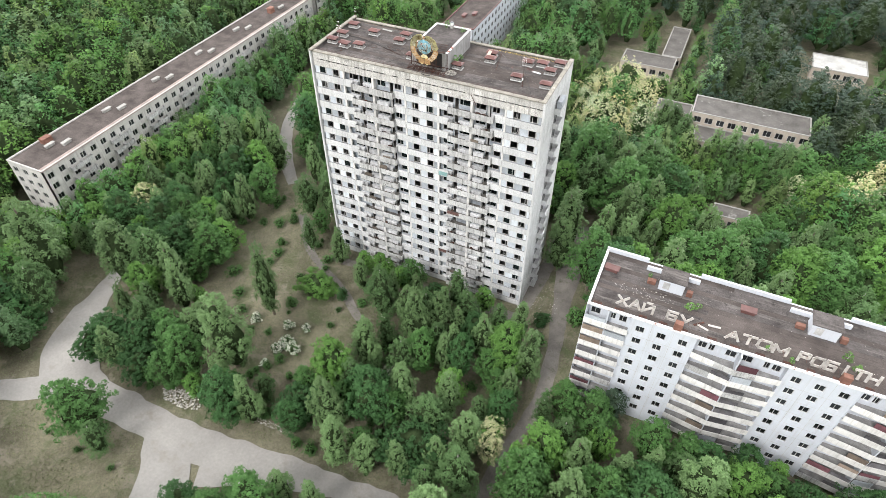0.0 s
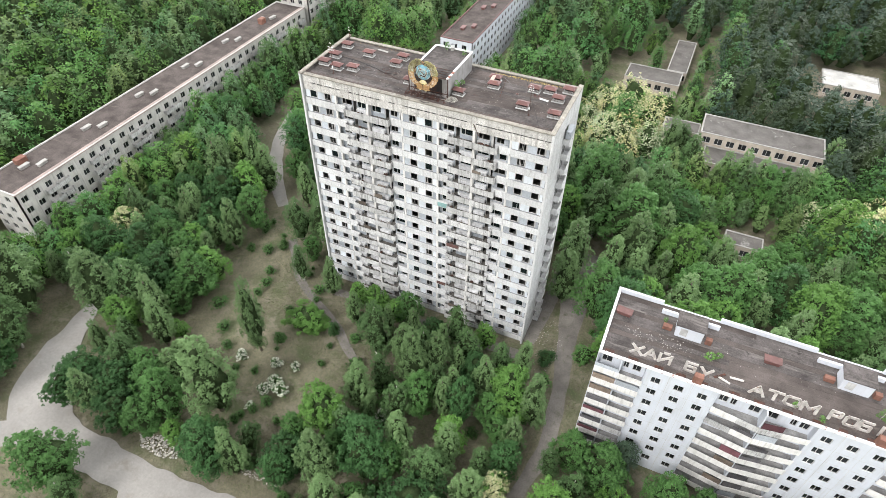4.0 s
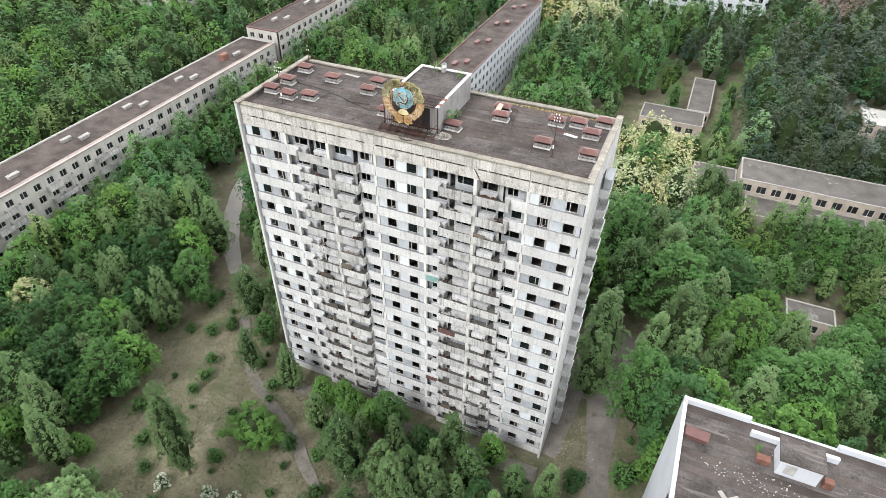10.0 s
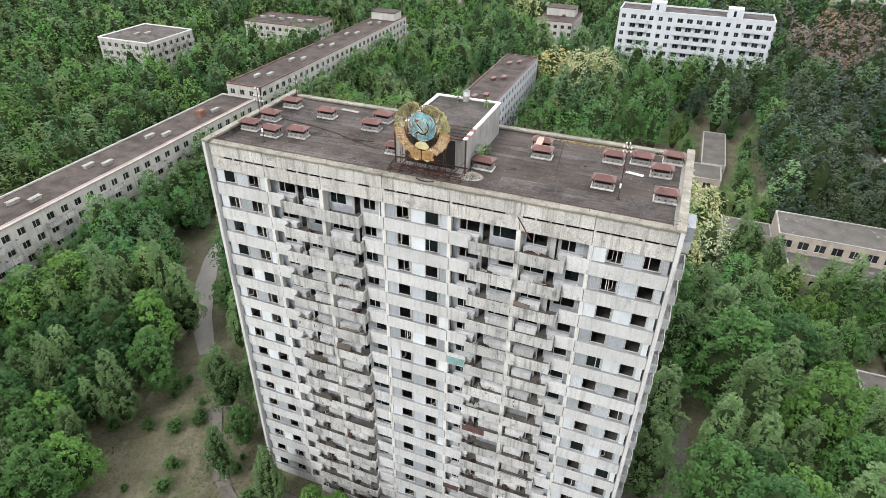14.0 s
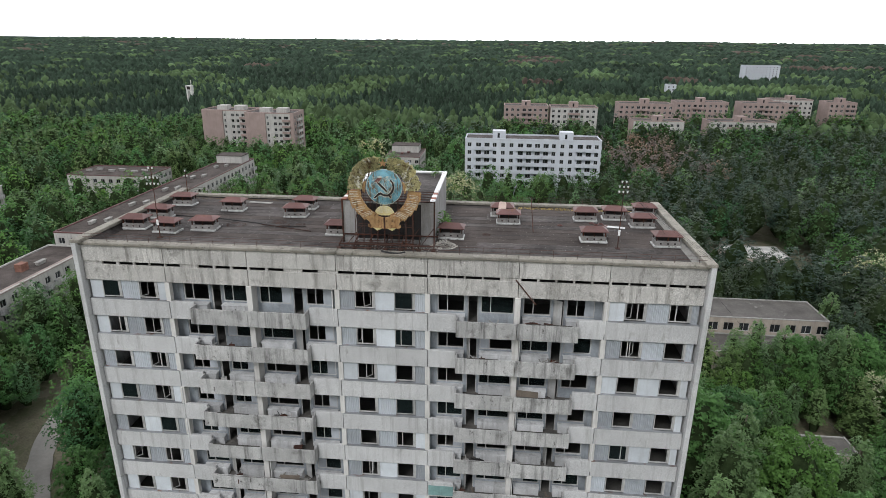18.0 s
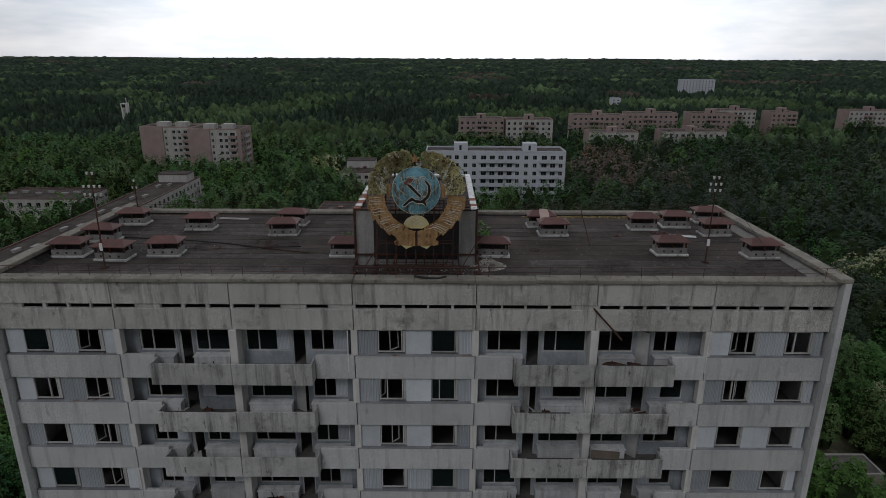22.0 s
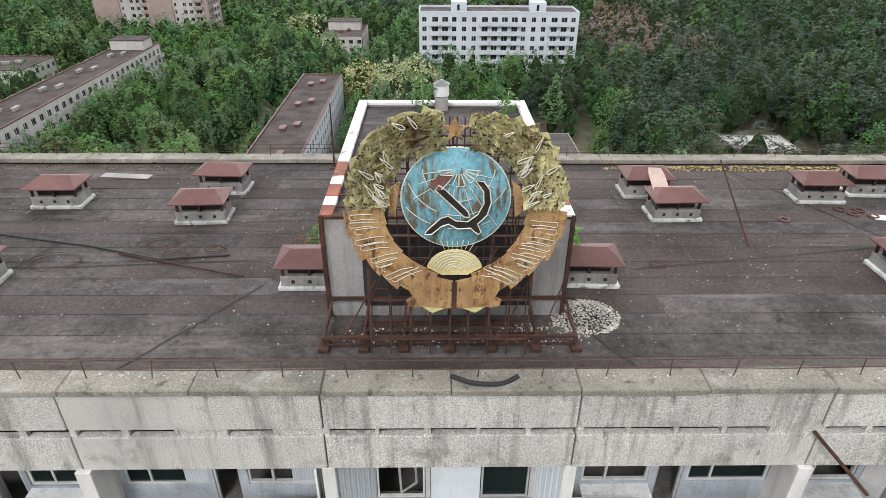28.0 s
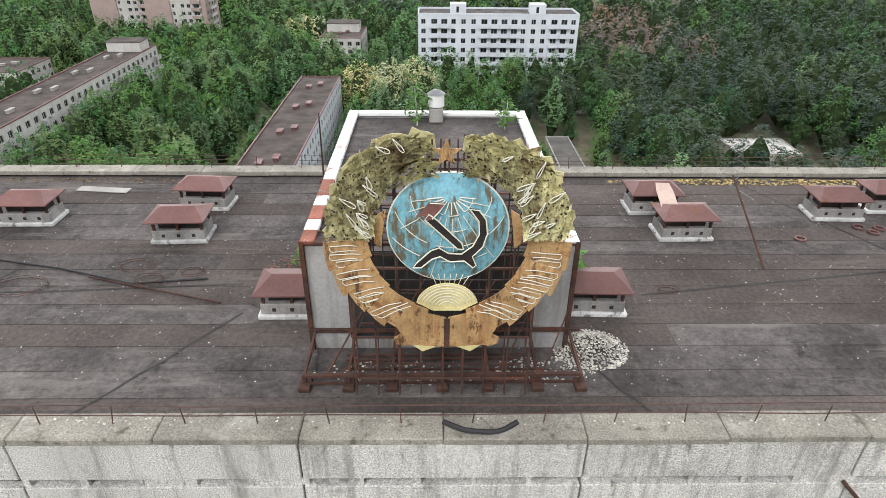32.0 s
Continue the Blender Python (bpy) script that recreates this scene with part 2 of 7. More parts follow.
M_FELT2 = mat("brown_roofing_felt", (0.082, 0.070, 0.065), 0.93, 0.36, 0.25, 8.0, 0.4, obj_var=0.07, patch=(0.145, 0.125, 0.112), patch_at=0.58, patch_scale=0.6, along=True, grain=0.25, spec=0.03)
# tar of the seams; also the black put behind recesses as shade
M_TAR_SHADE = mat("tar_strip", (0.028, 0.026, 0.026), 0.8, 0.3, 0.9, 12.0, 0.3)
M_CAP = mat("brown_painted_sheet", (0.135, 0.066, 0.060), 0.62, 0.22, 0.9, 10.0, 0.15, obj_var=0.16, rust=0.2, rust_col=(0.13, 0.06, 0.035))
M_RUST = mat("rusted_steel", (0.062, 0.033, 0.026), 0.9, 0.4, 2.0, 30.0, 0.4, rust=0.45, rust_col=(0.115, 0.042, 0.024), obj_var=0.15)
M_WHITE = mat("white_sheet_coping", (0.70, 0.71, 0.72), 0.55, 0.1, 0.8, 12.0, 0.1, rust=0.42, rust_col=(0.22, 0.085, 0.045))
M_WHITECLEAN = mat("white_sheet", (0.72, 0.72, 0.71), 0.6, 0.12, 0.8, 12.0, 0.1, obj_var=0.08)
M_WRECK = mat("loose_rubble", (0.44, 0.42, 0.38), 0.95, 0.3, 2.0, 25.0, 0.4, island=0.35)
M_RUBBER = mat("black_cable", (0.03, 0.03, 0.032), 0.7, 0.2, 1.0, 10.0, 0.0)
M_TUBE = mat("milky_glass_tube", (0.68, 0.66, 0.56), 0.25, 0.1, 1.5, 14.0, 0.0, spec=0.5)
M_OCHRE = mat("rusting_gold_sheet", (0.40, 0.25, 0.115), 0.7, 0.3, 1.3, 18.0, 0.35, 0.8, (0.19, 0.075, 0.028), streak_scale=5.0, patch=(0.06, 0.034, 0.022), patch_at=0.575, patch_scale=3.6, rust=0.34, rust_col=(0.23, 0.10, 0.035), obj_var=0.12, spots=(0.075, 0.034, 0.018), spots_scale=4.0, spots_at=0.545, runs=0.45)
M_EAR = mat("mossy_gold_sheet", (0.50, 0.46, 0.25), 0.75, 0.34, 1.8, 14.0, 0.6, patch=(0.05, 0.04, 0.025), patch_at=0.555, patch_scale=5.0, rust=0.42, rust_col=(0.16, 0.095, 0.04), obj_var=0.12, island=0.25, spots=(0.045, 0.033, 0.02), spots_scale=7.0, spots_at=0.575)
M_BLUE = mat("faded_blue_enamel", (0.17, 0.39, 0.48), 0.5, 0.25, 1.6, 14.0, 0.2, 1.0, (0.15, 0.125, 0.055), streak_scale=5.6, grain=0.2, grain_scale=9.0, rust=0.2, rust_col=(0.16, 0.10, 0.05), spots=(0.13, 0.085, 0.035), spots_scale=3.6, spots_at=0.515, runs=0.25)
M_HAMMER = mat("dull_red_sheet", (0.19, 0.085, 0.075), 0.7, 0.25, 2.0, 18.0, 0.2, rust=0.3)
M_CREAM = mat("cream_sheet", (0.62, 0.54, 0.27), 0.6, 0.2, 1.6, 18.0, 0.2, 0.4, (0.3, 0.2, 0.05))
# blackened steel; also painted on plates as the dark inside holes
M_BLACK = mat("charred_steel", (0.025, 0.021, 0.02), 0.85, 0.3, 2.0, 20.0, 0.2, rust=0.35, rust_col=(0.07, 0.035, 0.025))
M_ASPHALT = mat("dusty_asphalt", (0.295, 0.28, 0.262), 0.95, 0.16, 0.10, 2.0, 0.2, patch=(0.235, 0.215, 0.19), patch_at=0.55, patch_scale=0.22, grain=0.08)
M_PATH = mat("cracked_path", (0.17, 0.155, 0.14), 0.95, 0.3, 0.25, 4.0, 0.3, patch=(0.08, 0.085, 0.05), patch_at=0.56, patch_scale=0.6)
M_GROUND = mat("dry_grass_soil", (0.138, 0.128, 0.086), 0.97, 0.34, 0.11, 2.4, 0.6, patch=(0.072, 0.092, 0.042), patch_at=0.50, patch_scale=0.16, grain=0.3, grain_scale=5.0, spots=(0.185, 0.165, 0.125), spots_scale=0.2, spots_at=0.54)
M_WPANEL = mat("white_panel_wall", (0.545, 0.57, 0.615), 0.85, 0.07, 0.2, 10.0, 0.15, 0.35, (0.40, 0.39, 0.37), grain=0.04)
M_GPANEL = mat("grey_panel_wall", (0.47, 0.455, 0.43), 0.9, 0.14, 0.3, 10.0, 0.2, 0.6, (0.2, 0.19, 0.175))
M_PPANEL = mat("pink_brick_wall", (0.34, 0.262, 0.24), 0.92, 0.12, 0.3, 8.0, 0.2, 0.4, (0.22, 0.17, 0.15))
M_BRICK = mat("red_brown_brick", (0.19, 0.095, 0.07), 0.92, 0.3, 1.0, 12.0, 0.4, obj_var=0.15)
M_BARK = mat("grey_bark", (0.15, 0.125, 0.10), 0.95, 0.35, 1.0, 8.0, 0.6)
M_BIRCH = mat("birch_bark", (0.46, 0.44, 0.40), 0.9, 0.35, 2.0, 6.0, 0.4, patch=(0.05, 0.045, 0.04), patch_at=0.58, patch_scale=3.0)


def leaf_mat(name, base, ov=0.22, isl=0.20, tr=0.16, var=0.12, tone=0.26):
    return mat(name, base, 0.60, var, 0.05, 3.5, 0.0, grain=0.12, grain_scale=5.0, obj_var=ov, island=isl, translucent=tr, spec=0.16, tone=tone)


M_LEAF = leaf_mat("broad_leaves", (0.066, 0.146, 0.042))
M_LEAF_D = leaf_mat("dark_leaves", (0.043, 0.104, 0.034))
M_LEAF_L = leaf_mat("young_leaves", (0.103, 0.214, 0.049))
M_LEAF_B = leaf_mat("birch_leaves", (0.085, 0.154, 0.058))
M_LEAF_P = leaf_mat("poplar_leaves", (0.122, 0.200, 0.080))
M_NEEDLE = leaf_mat("pine_needles", (0.046, 0.074, 0.046), 0.18, 0.25, 0.08, tone=0.2)
M_BLOSSOM = leaf_mat("acacia_blossom", (0.46, 0.46, 0.27), 0.1, 0.25, 0.25, tone=0.1)
M_FLOWER = leaf_mat("white_blossom", (0.66, 0.68, 0.58), 0.08, 0.2, 0.2, tone=0.1)
M_DEAD = leaf_mat("bare_brown_twigs", (0.150, 0.110, 0.088), 0.1, 0.3, 0.1, tone=0.2)
# near-black green for crown cores: the shade between leaf clumps, put into colour
M_CORE_SHADE = mat("inner_twigs", (0.030, 0.046, 0.019), 0.95, 0.4, 0.9, 6.0, 0.3, spec=0.05)
M_FARPINE = mat("distant_pines", (0.032, 0.052, 0.034), 0.95, 0.35, 0.006, 0.05, 0.0, island=0.40, spec=0.1)
M_FARLEAF = mat("distant_leaves", (0.072, 0.112, 0.050), 0.95, 0.42, 0.006, 0.05, 0.0, island=0.40, spec=0.1)
M_FARDEAD = mat("distant_dead_wood", (0.085, 0.066, 0.054), 0.95, 0.3, 0.006, 0.05, 0.0, island=0.35, spec=0.1)
# self-shading of the far trees, put into a very dark base colour
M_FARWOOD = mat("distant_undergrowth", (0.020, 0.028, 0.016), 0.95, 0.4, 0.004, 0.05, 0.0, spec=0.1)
M_GRASS = leaf_mat("grass_blades", (0.125, 0.140, 0.072), 0.0, 0.35, 0.2, tone=0.1)

# ---- mesh tools ----
R = random.Random(7)


class MB:
    """Collects vertices and faces, with a material slot for each face."""

    def __init__(self):
        self.v, self.f, self.m = [], [], []

    def add(self, vs, fs, slot=0):
        k = len(self.v)
        self.v += vs
        self.f += [tuple(i + k for i in f) for f in fs]
        self.m += [slot] * len(fs)
        return self

    def box(self, x0, x1, y0, y1, z0, z1, slot=0):
        return self.add([(x0, y0, z0), (x1, y0, z0), (x1, y1, z0), (x0, y1, z0), (x0, y0, z1), (x1, y0, z1), (x1, y1, z1), (x0, y1, z1)],
                        [(0, 3, 2, 1), (4, 5, 6, 7), (0, 1, 5, 4), (1, 2, 6, 5), (2, 3, 7, 6), (3, 0, 4, 7)], slot)

    def cbox(self, x0, x1, y0, y1, z0, z1, c=0.02, slot=0):
        """A box with chamfered edges."""
        vs, idx = [], {}
        for sx in (0, 1):
            for sy in (0, 1):
                for sz in (0, 1):
                    p = ((x0, x1)[sx], (y0, y1)[sy], (z0, z1)[sz])
                    d = (c, -c)[sx], (c, -c)[sy], (c, -c)[sz]
                    for a in range(3):
                        idx[sx, sy, sz, a] = len(vs)
                        vs.append(tuple(p[i] if i == a else p[i] + d[i] for i in range(3)))
        fs = []
        for a in range(3):
            b, e = (a + 1) % 3, (a + 2) % 3
            for s in (0, 1):
                loop = []
                for tb, te in ((0, 0), (1, 0), (1, 1), (0, 1)):
                    key = [0, 0, 0]
                    key[a], key[b], key[e] = s, tb, te
                    loop.append(idx[(*key, a)])
                fs.append(tuple(loop if s else loop[::-1]))
            for sb in (0, 1):
                for se in (0, 1):
                    k0, k1 = [0, 0, 0], [0, 0, 0]
                    k0[a], k1[a] = 0, 1
                    k0[b] = k1[b] = sb
                    k0[e] = k1[e] = se
                    q = (idx[(*k0, b)], idx[(*k1, b)], idx[(*k1, e)], idx[(*k0, e)])
                    fs.append(q if sb != se else q[::-1])
        for sx in (0, 1):
            for sy in (0, 1):
                for sz in (0, 1):
                    t = tuple(idx[sx, sy, sz, a] for a in range(3))
                    fs.append(t if (sx + sy + sz) % 2 else t[::-1])
        return self.add(vs, fs, slot)

    def tube(self, pts, r, n=6, slot=0, r1=None, closed=False):
        """A round bar along a line of points."""
        pts = [Vector(p) for p in pts]
        k, m = len(self.v), len(pts)
        for i, p in enumerate(pts):
            a = pts[(i - 1) % m] if closed or i else p
            b = pts[(i + 1) % m] if closed or i < m - 1 else p
            d = (b - a).normalized()
            u = d.orthogonal().normalized() if i == 0 else (u - d * u.dot(d)).normalized()
            w = d.cross(u)
            rr = r if r1 is None else r + (r1 - r) * i / max(1, m - 1)
            self.v += [tuple(p + rr * (math.cos(q) * u + math.sin(q) * w)) for q in (2 * math.pi * j / n for j in range(n))]
        for i in range(m if closed else m - 1):
            for j in range(n):
                a, b = k + i * n, k + ((i + 1) % m) * n
                self.f.append((a + j, a + (j + 1) % n, b + (j + 1) % n, b + j))
                self.m.append(slot)
        if not closed:
            self.f += [tuple(k + j for j in range(n))[::-1], tuple(k + (m - 1) * n + j for j in range(n))]
            self.m += [slot, slot]
        return self

    def plate(self, outline, y0, y1, slot=0):
        """A flat sheet in the x-z plane, cut to an outline, of some thickness."""
        n = len(outline)
        vs = [(x, y0, z) for x, z in outline] + [(x, y1, z) for x, z in outline]
        fs = [tuple(range(n)), tuple(range(n, 2 * n))[::-1]] + [(i, i + n, (i + 1) % n + n, (i + 1) % n) for i in range(n)]
        return self.add(vs, fs, slot)

    def mesh(self, name, *mats, smooth=False):
        me = bpy.data.meshes.new(name)
        me.from_pydata(self.v, [], self.f)
        for m in mats:
            me.materials.append(m)
        if len(mats) > 1:
            me.polygons.foreach_set("material_index", self.m)
        if smooth:
            me.polygons.foreach_set("use_smooth", [True] * len(self.f))
        me.update()
        return me


def grid_wall(name, material, xs, zs, open_, y0, y1, pane=None):
    """A wall of one piece with openings: cells of a grid, but for those in open_."""
    nx, nz = len(xs) - 1, len(zs) - 1
    full = {(i, j) for i in range(nx) for j in range(nz) if (i, j) not in open_}
    vs, idx, fs = [], {}, []

    def at(i, j, s):
        if (i, j, s) not in idx:
            idx[i, j, s] = len(vs)
            vs.append((xs[i], (y0, y1)[s], zs[j]))
        return idx[i, j, s]

    for i, j in full:
        fs.append((at(i, j, 0), at(i + 1, j, 0), at(i + 1, j + 1, 0), at(i, j + 1, 0)))
        fs.append((at(i, j, 1), at(i, j + 1, 1), at(i + 1, j + 1, 1), at(i + 1, j, 1)))
        for di, dj, a, b in ((-1, 0, (i, j + 1), (i, j)), (1, 0, (i + 1, j), (i + 1, j + 1)), (0, -1, (i, j), (i + 1, j)), (0, 1, (i + 1, j + 1), (i, j + 1))):
            if (i + di, j + dj) not in full:
                fs.append((at(*b, 0), at(*a, 0), at(*a, 1), at(*b, 1)))
    mb = MB().add(vs, fs)
    if pane is None:
        return mb.mesh(name, material)
    for i, j in open_:
        mb.f.append((at(i, j, 1), at(i + 1, j, 1), at(i + 1, j + 1, 1), at(i, j + 1, 1)))
        mb.m.append(1)
    return mb.mesh(name, material, pane)


def box_mesh(name, material, *dims, c=0.0):
    b = MB()
    (b.cbox(*dims, c=c) if c else b.box(*dims))
    return b.mesh(name, material)


def part(name, me, parent, loc=(0, 0, 0), turn=0.0, label="", m=None):
    """One mesh as a part of a thing."""
    ob = new(name, me)
    ob.parent = parent
    ob.matrix_basis = m if m is not None else pose(*loc, 0, 0, turn)
    return tagged(ob, label)


def thing(name, loc, label, category, group="", kind="", turn=0.0):
    ob = new(name)
    ob.empty_display_size = 0.5
    ob.matrix_basis = pose(*loc, 0, 0, turn)
    return tagged(ob, label, category, group, kind)


def solid(name, me, label, category, group="", kind="", m=None):
    ob = new(name, me)
    if m is not None:
        ob.matrix_basis = m
    return tagged(ob, label, category, group, kind)


def big_mesh(name, verts, quads, *mats, slots=None, tones=None):
    """A mesh out of arrays of quads or triangles."""
    me = bpy.data.meshes.new(name)
    me.vertices.add(len(verts))
    me.vertices.foreach_set("co", np.asarray(verts, np.float32).ravel())
    q = np.asarray(quads, np.int32)
    me.loops.add(q.size)
    me.loops.foreach_set("vertex_index", q.ravel())
    me.polygons.add(len(q))
    me.polygons.foreach_set("loop_start", np.arange(0, q.size, q.shape[1], dtype=np.int32))
    for m in mats:
        me.materials.append(m)
    if slots is not None:
        me.polygons.foreach_set("material_index", np.asarray(slots, np.int32))
    if tones is not None:
        me.attributes.new("tone", "FLOAT_VECTOR", "FACE").data.foreach_set("vector", np.asarray(tones, np.float32).ravel())
    me.update(calc_edges=True)
    return me

# ---- the sixteen-storey tower ----
STOREY, BAY = 2.8, 6.27
JOINTS = [-21.3, -15.35, -9.36, -3.135, 3.135, 9.25, 15.15, 21.3]
DECK = 47.35


def deck_at(x, y):
    """A place on the roof deck."""
    return 0.998 * x - 0.01, 0.99 * y - 0.15



def floor_z(s):
    return 0.6 + STOREY * (s - 1)


tower = thing("apartment_tower", (0, 7.5, 0), "abandoned sixteen-storey concrete panel tower with stained balconies and empty windows", "apartment building")
T0 = Vector((0, -7.5, 0))


def tpart(name, me, loc, label="", turn=0.0, parent=tower):
    return part(name, me, parent, Vector(loc) + T0, turn, label)


def wobble(a):
    return R.uniform(-a, a)


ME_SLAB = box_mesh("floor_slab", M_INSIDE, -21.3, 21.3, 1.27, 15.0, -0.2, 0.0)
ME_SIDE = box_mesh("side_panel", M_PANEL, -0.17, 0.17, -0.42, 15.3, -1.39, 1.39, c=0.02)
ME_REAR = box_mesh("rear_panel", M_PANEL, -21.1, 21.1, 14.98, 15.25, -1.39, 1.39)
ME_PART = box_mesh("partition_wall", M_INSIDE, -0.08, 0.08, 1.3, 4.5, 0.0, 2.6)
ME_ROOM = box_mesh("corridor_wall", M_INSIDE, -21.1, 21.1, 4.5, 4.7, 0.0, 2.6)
for s in range(1, 18):
    z = floor_z(s) if s < 17 else floor_z(17) + 0.2
    tpart("floor_slab", ME_SLAB, (0, 0, z - 0.02))
    if s == 17:
        continue
    tpart("corridor_wall", ME_ROOM, (0, 0, z))
    tpart("rear_panel", ME_REAR, (0, 0, z + 1.0))
    for x in JOINTS[1:-1]:
        tpart("partition_wall", ME_PART, (x, 0, z))
for s in range(0, 17):
    z = floor_z(s + 1) - 0.42 + 1.4 if s else floor_z(1) - 0.42 - 1.4 + 0.9
    for x in (-21.48, 21.48):
        tpart("side_panel", ME_SIDE, (x, wobble(0.012), floor_z(max(1, s)) + 0.98 if s else -0.5))
ME_SIDETOP = box_mesh("side_panel", M_PANEL, -0.17, 0.17, -0.42, 15.3, 0, 2.81, c=0.02)
for x in (-21.48, 21.48):
    tpart("side_panel", ME_SIDETOP, (x, 0, floor_z(17) - 0.42))
ME_PLINTH = box_mesh("plinth", M_CONC, -21.3, 21.3, 0.1, 0.4, -0.3, 0.2)
tpart("plinth", ME_PLINTH, (0, 0, 0))

SP_LOW, SP_TOP, HEAD = -0.42, 0.92, 2.38
span_cache = {}


def spandrel(width, name="spandrel_panel", material=M_PANEL, low=SP_LOW, top=SP_TOP):
    key = (round(width, 3), name, low, top)
    if key not in span_cache:
        span_cache[key] = box_mesh(name, material, 0.02, width - 0.02, 0.0, 0.24, low, top, c=0.018)
    return span_cache[key]


def window_frame(w, h, mull=0, open_=False):
    t = 0.05
    x = w * 0.34 if mull == 1 else w * 0.66
    if mull:
        return grid_wall("window", M_FRAME, [0, t, x - 0.03, x + 0.03, w - t, w], [0, t, h - t, h], {(1, 1), (3, 1)}, 0, 0.09)
    return grid_wall("window", M_FRAME, [0, t, w - t, w], [0, t, h - t, h], {(1, 1)}, 0, 0.09)


WIN_W, WIN_H, WIN_Z = 1.26, 1.26, 1.08
FRAMES = [window_frame(WIN_W, WIN_H), window_frame(WIN_W, WIN_H, 1), window_frame(WIN_W, WIN_H, 2), window_frame(WIN_W, WIN_H, 0, True)]
ME_PANE = box_mesh("pane", M_GLASS, 0.06, WIN_W - 0.06, 0.035, 0.045, 0.06, WIN_H - 0.06)
ME_SASH = grid_wall("open_sash", M_FRAME, [0, 0.05, 0.5, 0.55], [0, 0.05, 1.08, 1.13], {(1, 1)}, 0, 0.04)
ME_JAMB = box_mesh("jamb", M_FRAME, 0, 0.13, 0, 0.09, 0, WIN_H)


def window(x, y, z, kind=None, parent=tower):
    k = R.choice((0, 0, 0, 0, 0, 0, 0, 1, 2)) if kind is None else kind
    w = tpart("window", FRAMES[k], (x, y, z), "weathered white wooden window frame" if k != 3 else "broken window frame hanging open", parent=parent)
    if R.random() < 0.22:
        part("open_sash", ME_SASH, w, label="casement leaf standing open", m=pose(0.07 if R.random() < 0.5 else 0.62, 0.06, 0.06 + wobble(0.02), 0, wobble(3), R.uniform(25, 75)))
    elif R.random() < 0.30 and k != 3:
        p = part("pane", ME_PANE, w)
        p.visible_shadow = False
    return w


infill_cache = {}


def infill(x0, x1, z):
    w = round(x1 - x0, 2)
    if w not in infill_cache:
        b = MB()
        n = max(2, int(w / 0.13))
        top = HEAD - SP_TOP - 0.05
        line = [(w * i / (2 * n), 0.035 * ((i + 1) % 2)) for i in range(2 * n + 1)] + [(w, 0.07), (0, 0.07)]
        m = len(line)
        b.add([(x_, y_, 0) for x_, y_ in line] + [(x_, y_, top) for x_, y_ in line], [(i, (i + 1) % m, (i + 1) % m + m, i + m) for i in range(m)] + [tuple(range(m))[::-1], tuple(range(m, 2 * m))])
        infill_cache[w] = b.mesh("infill_panel", M_INFILL)
        infill_cache[w, 1] = box_mesh("infill_panel", M_WHITEFILL, 0, w, 0.0, 0.06, 0, top, c=0.01)
    if R.random() < 0.36:
        return tpart("infill_panel", infill_cache[w, 1], (x0, 0.15 + wobble(0.015), z + SP_TOP + 0.04), "smooth chalky white infill panel")
    return tpart("infill_panel", infill_cache[w], (x0, 0.15 + wobble(0.01), z + SP_TOP + 0.04), "ribbed pale blue-grey infill sheet")


# window bays: offsets of the two windows from the bay's start
WBAYS = {0: (1.05, 3.75), 3: (1.22, 3.98), 6: (1.22, 4.10)}
ME_SILL = {k: box_mesh("ledge", M_LEDGE, 0.03, JOINTS[k + 1] - JOINTS[k] - 0.03, -0.05, 0.3, 0.0, 0.035) for k in WBAYS}
for s in range(1, 17):
    z = floor_z(s)
    for k, wins in WBAYS.items():
        x0, x1 = JOINTS[k], JOINTS[k + 1]
        tpart("spandrel_panel", spandrel(x1 - x0), (x0, wobble(0.014), z))
        tpart("ledge", ME_SILL[k], (x0, 0.03, z + SP_TOP))
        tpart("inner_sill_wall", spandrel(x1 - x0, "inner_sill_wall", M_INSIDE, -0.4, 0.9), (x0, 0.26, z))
        edges = [x0 + 0.16] + [e for o in wins for e in (x0 + o - 0.02, x0 + o + WIN_W + 0.16)] + [x1 - 0.16]
        for a, b in zip(edges[::2], edges[1::2]):
            infill(a, b, z)
        for o in wins:
            window(x0 + o, 0.13, z + WIN_Z)
            tpart("jamb", ME_JAMB, (x0 + o + WIN_W + 0.02, 0.12, z + WIN_Z))

# loggia bays: (offset, width, door?) of openings in the set-back wall
LWZ, LWH = 0.76, 1.5
LOGGIA = {1: ((1.0, 1.9, 0), (3.05, 0.75, 1), (3.95, 1.9, 0)), 2: ((0.35, 2.3, 0), (2.8, 0.75, 1), (3.75, 1.9, 0))}
LOGGIA[4] = tuple((BAY - o - w, w, d) for o, w, d in reversed(LOGGIA[2]))
LOGGIA[5] = tuple((BAY - o - w, w, d) for o, w, d in reversed(LOGGIA[1]))
LX = {1: JOINTS[2] - BAY, 2: JOINTS[2], 4: JOINTS[4], 5: JOINTS[5]}
FLUSH = {1: (0.28, 2.1), 2: (4.15, 6.22), 4: (0.0, 2.0), 5: (4.1, 5.9)}
BALC = {1: (2.1, BAY), 2: (0.0, 4.15), 4: (2.0, 6.11), 5: (0.0, 4.1)}
SETBACK, OUT = 0.85, 0.72
ME_LWALL, ME_BALC, ME_BFLOOR = {}, {}, {}
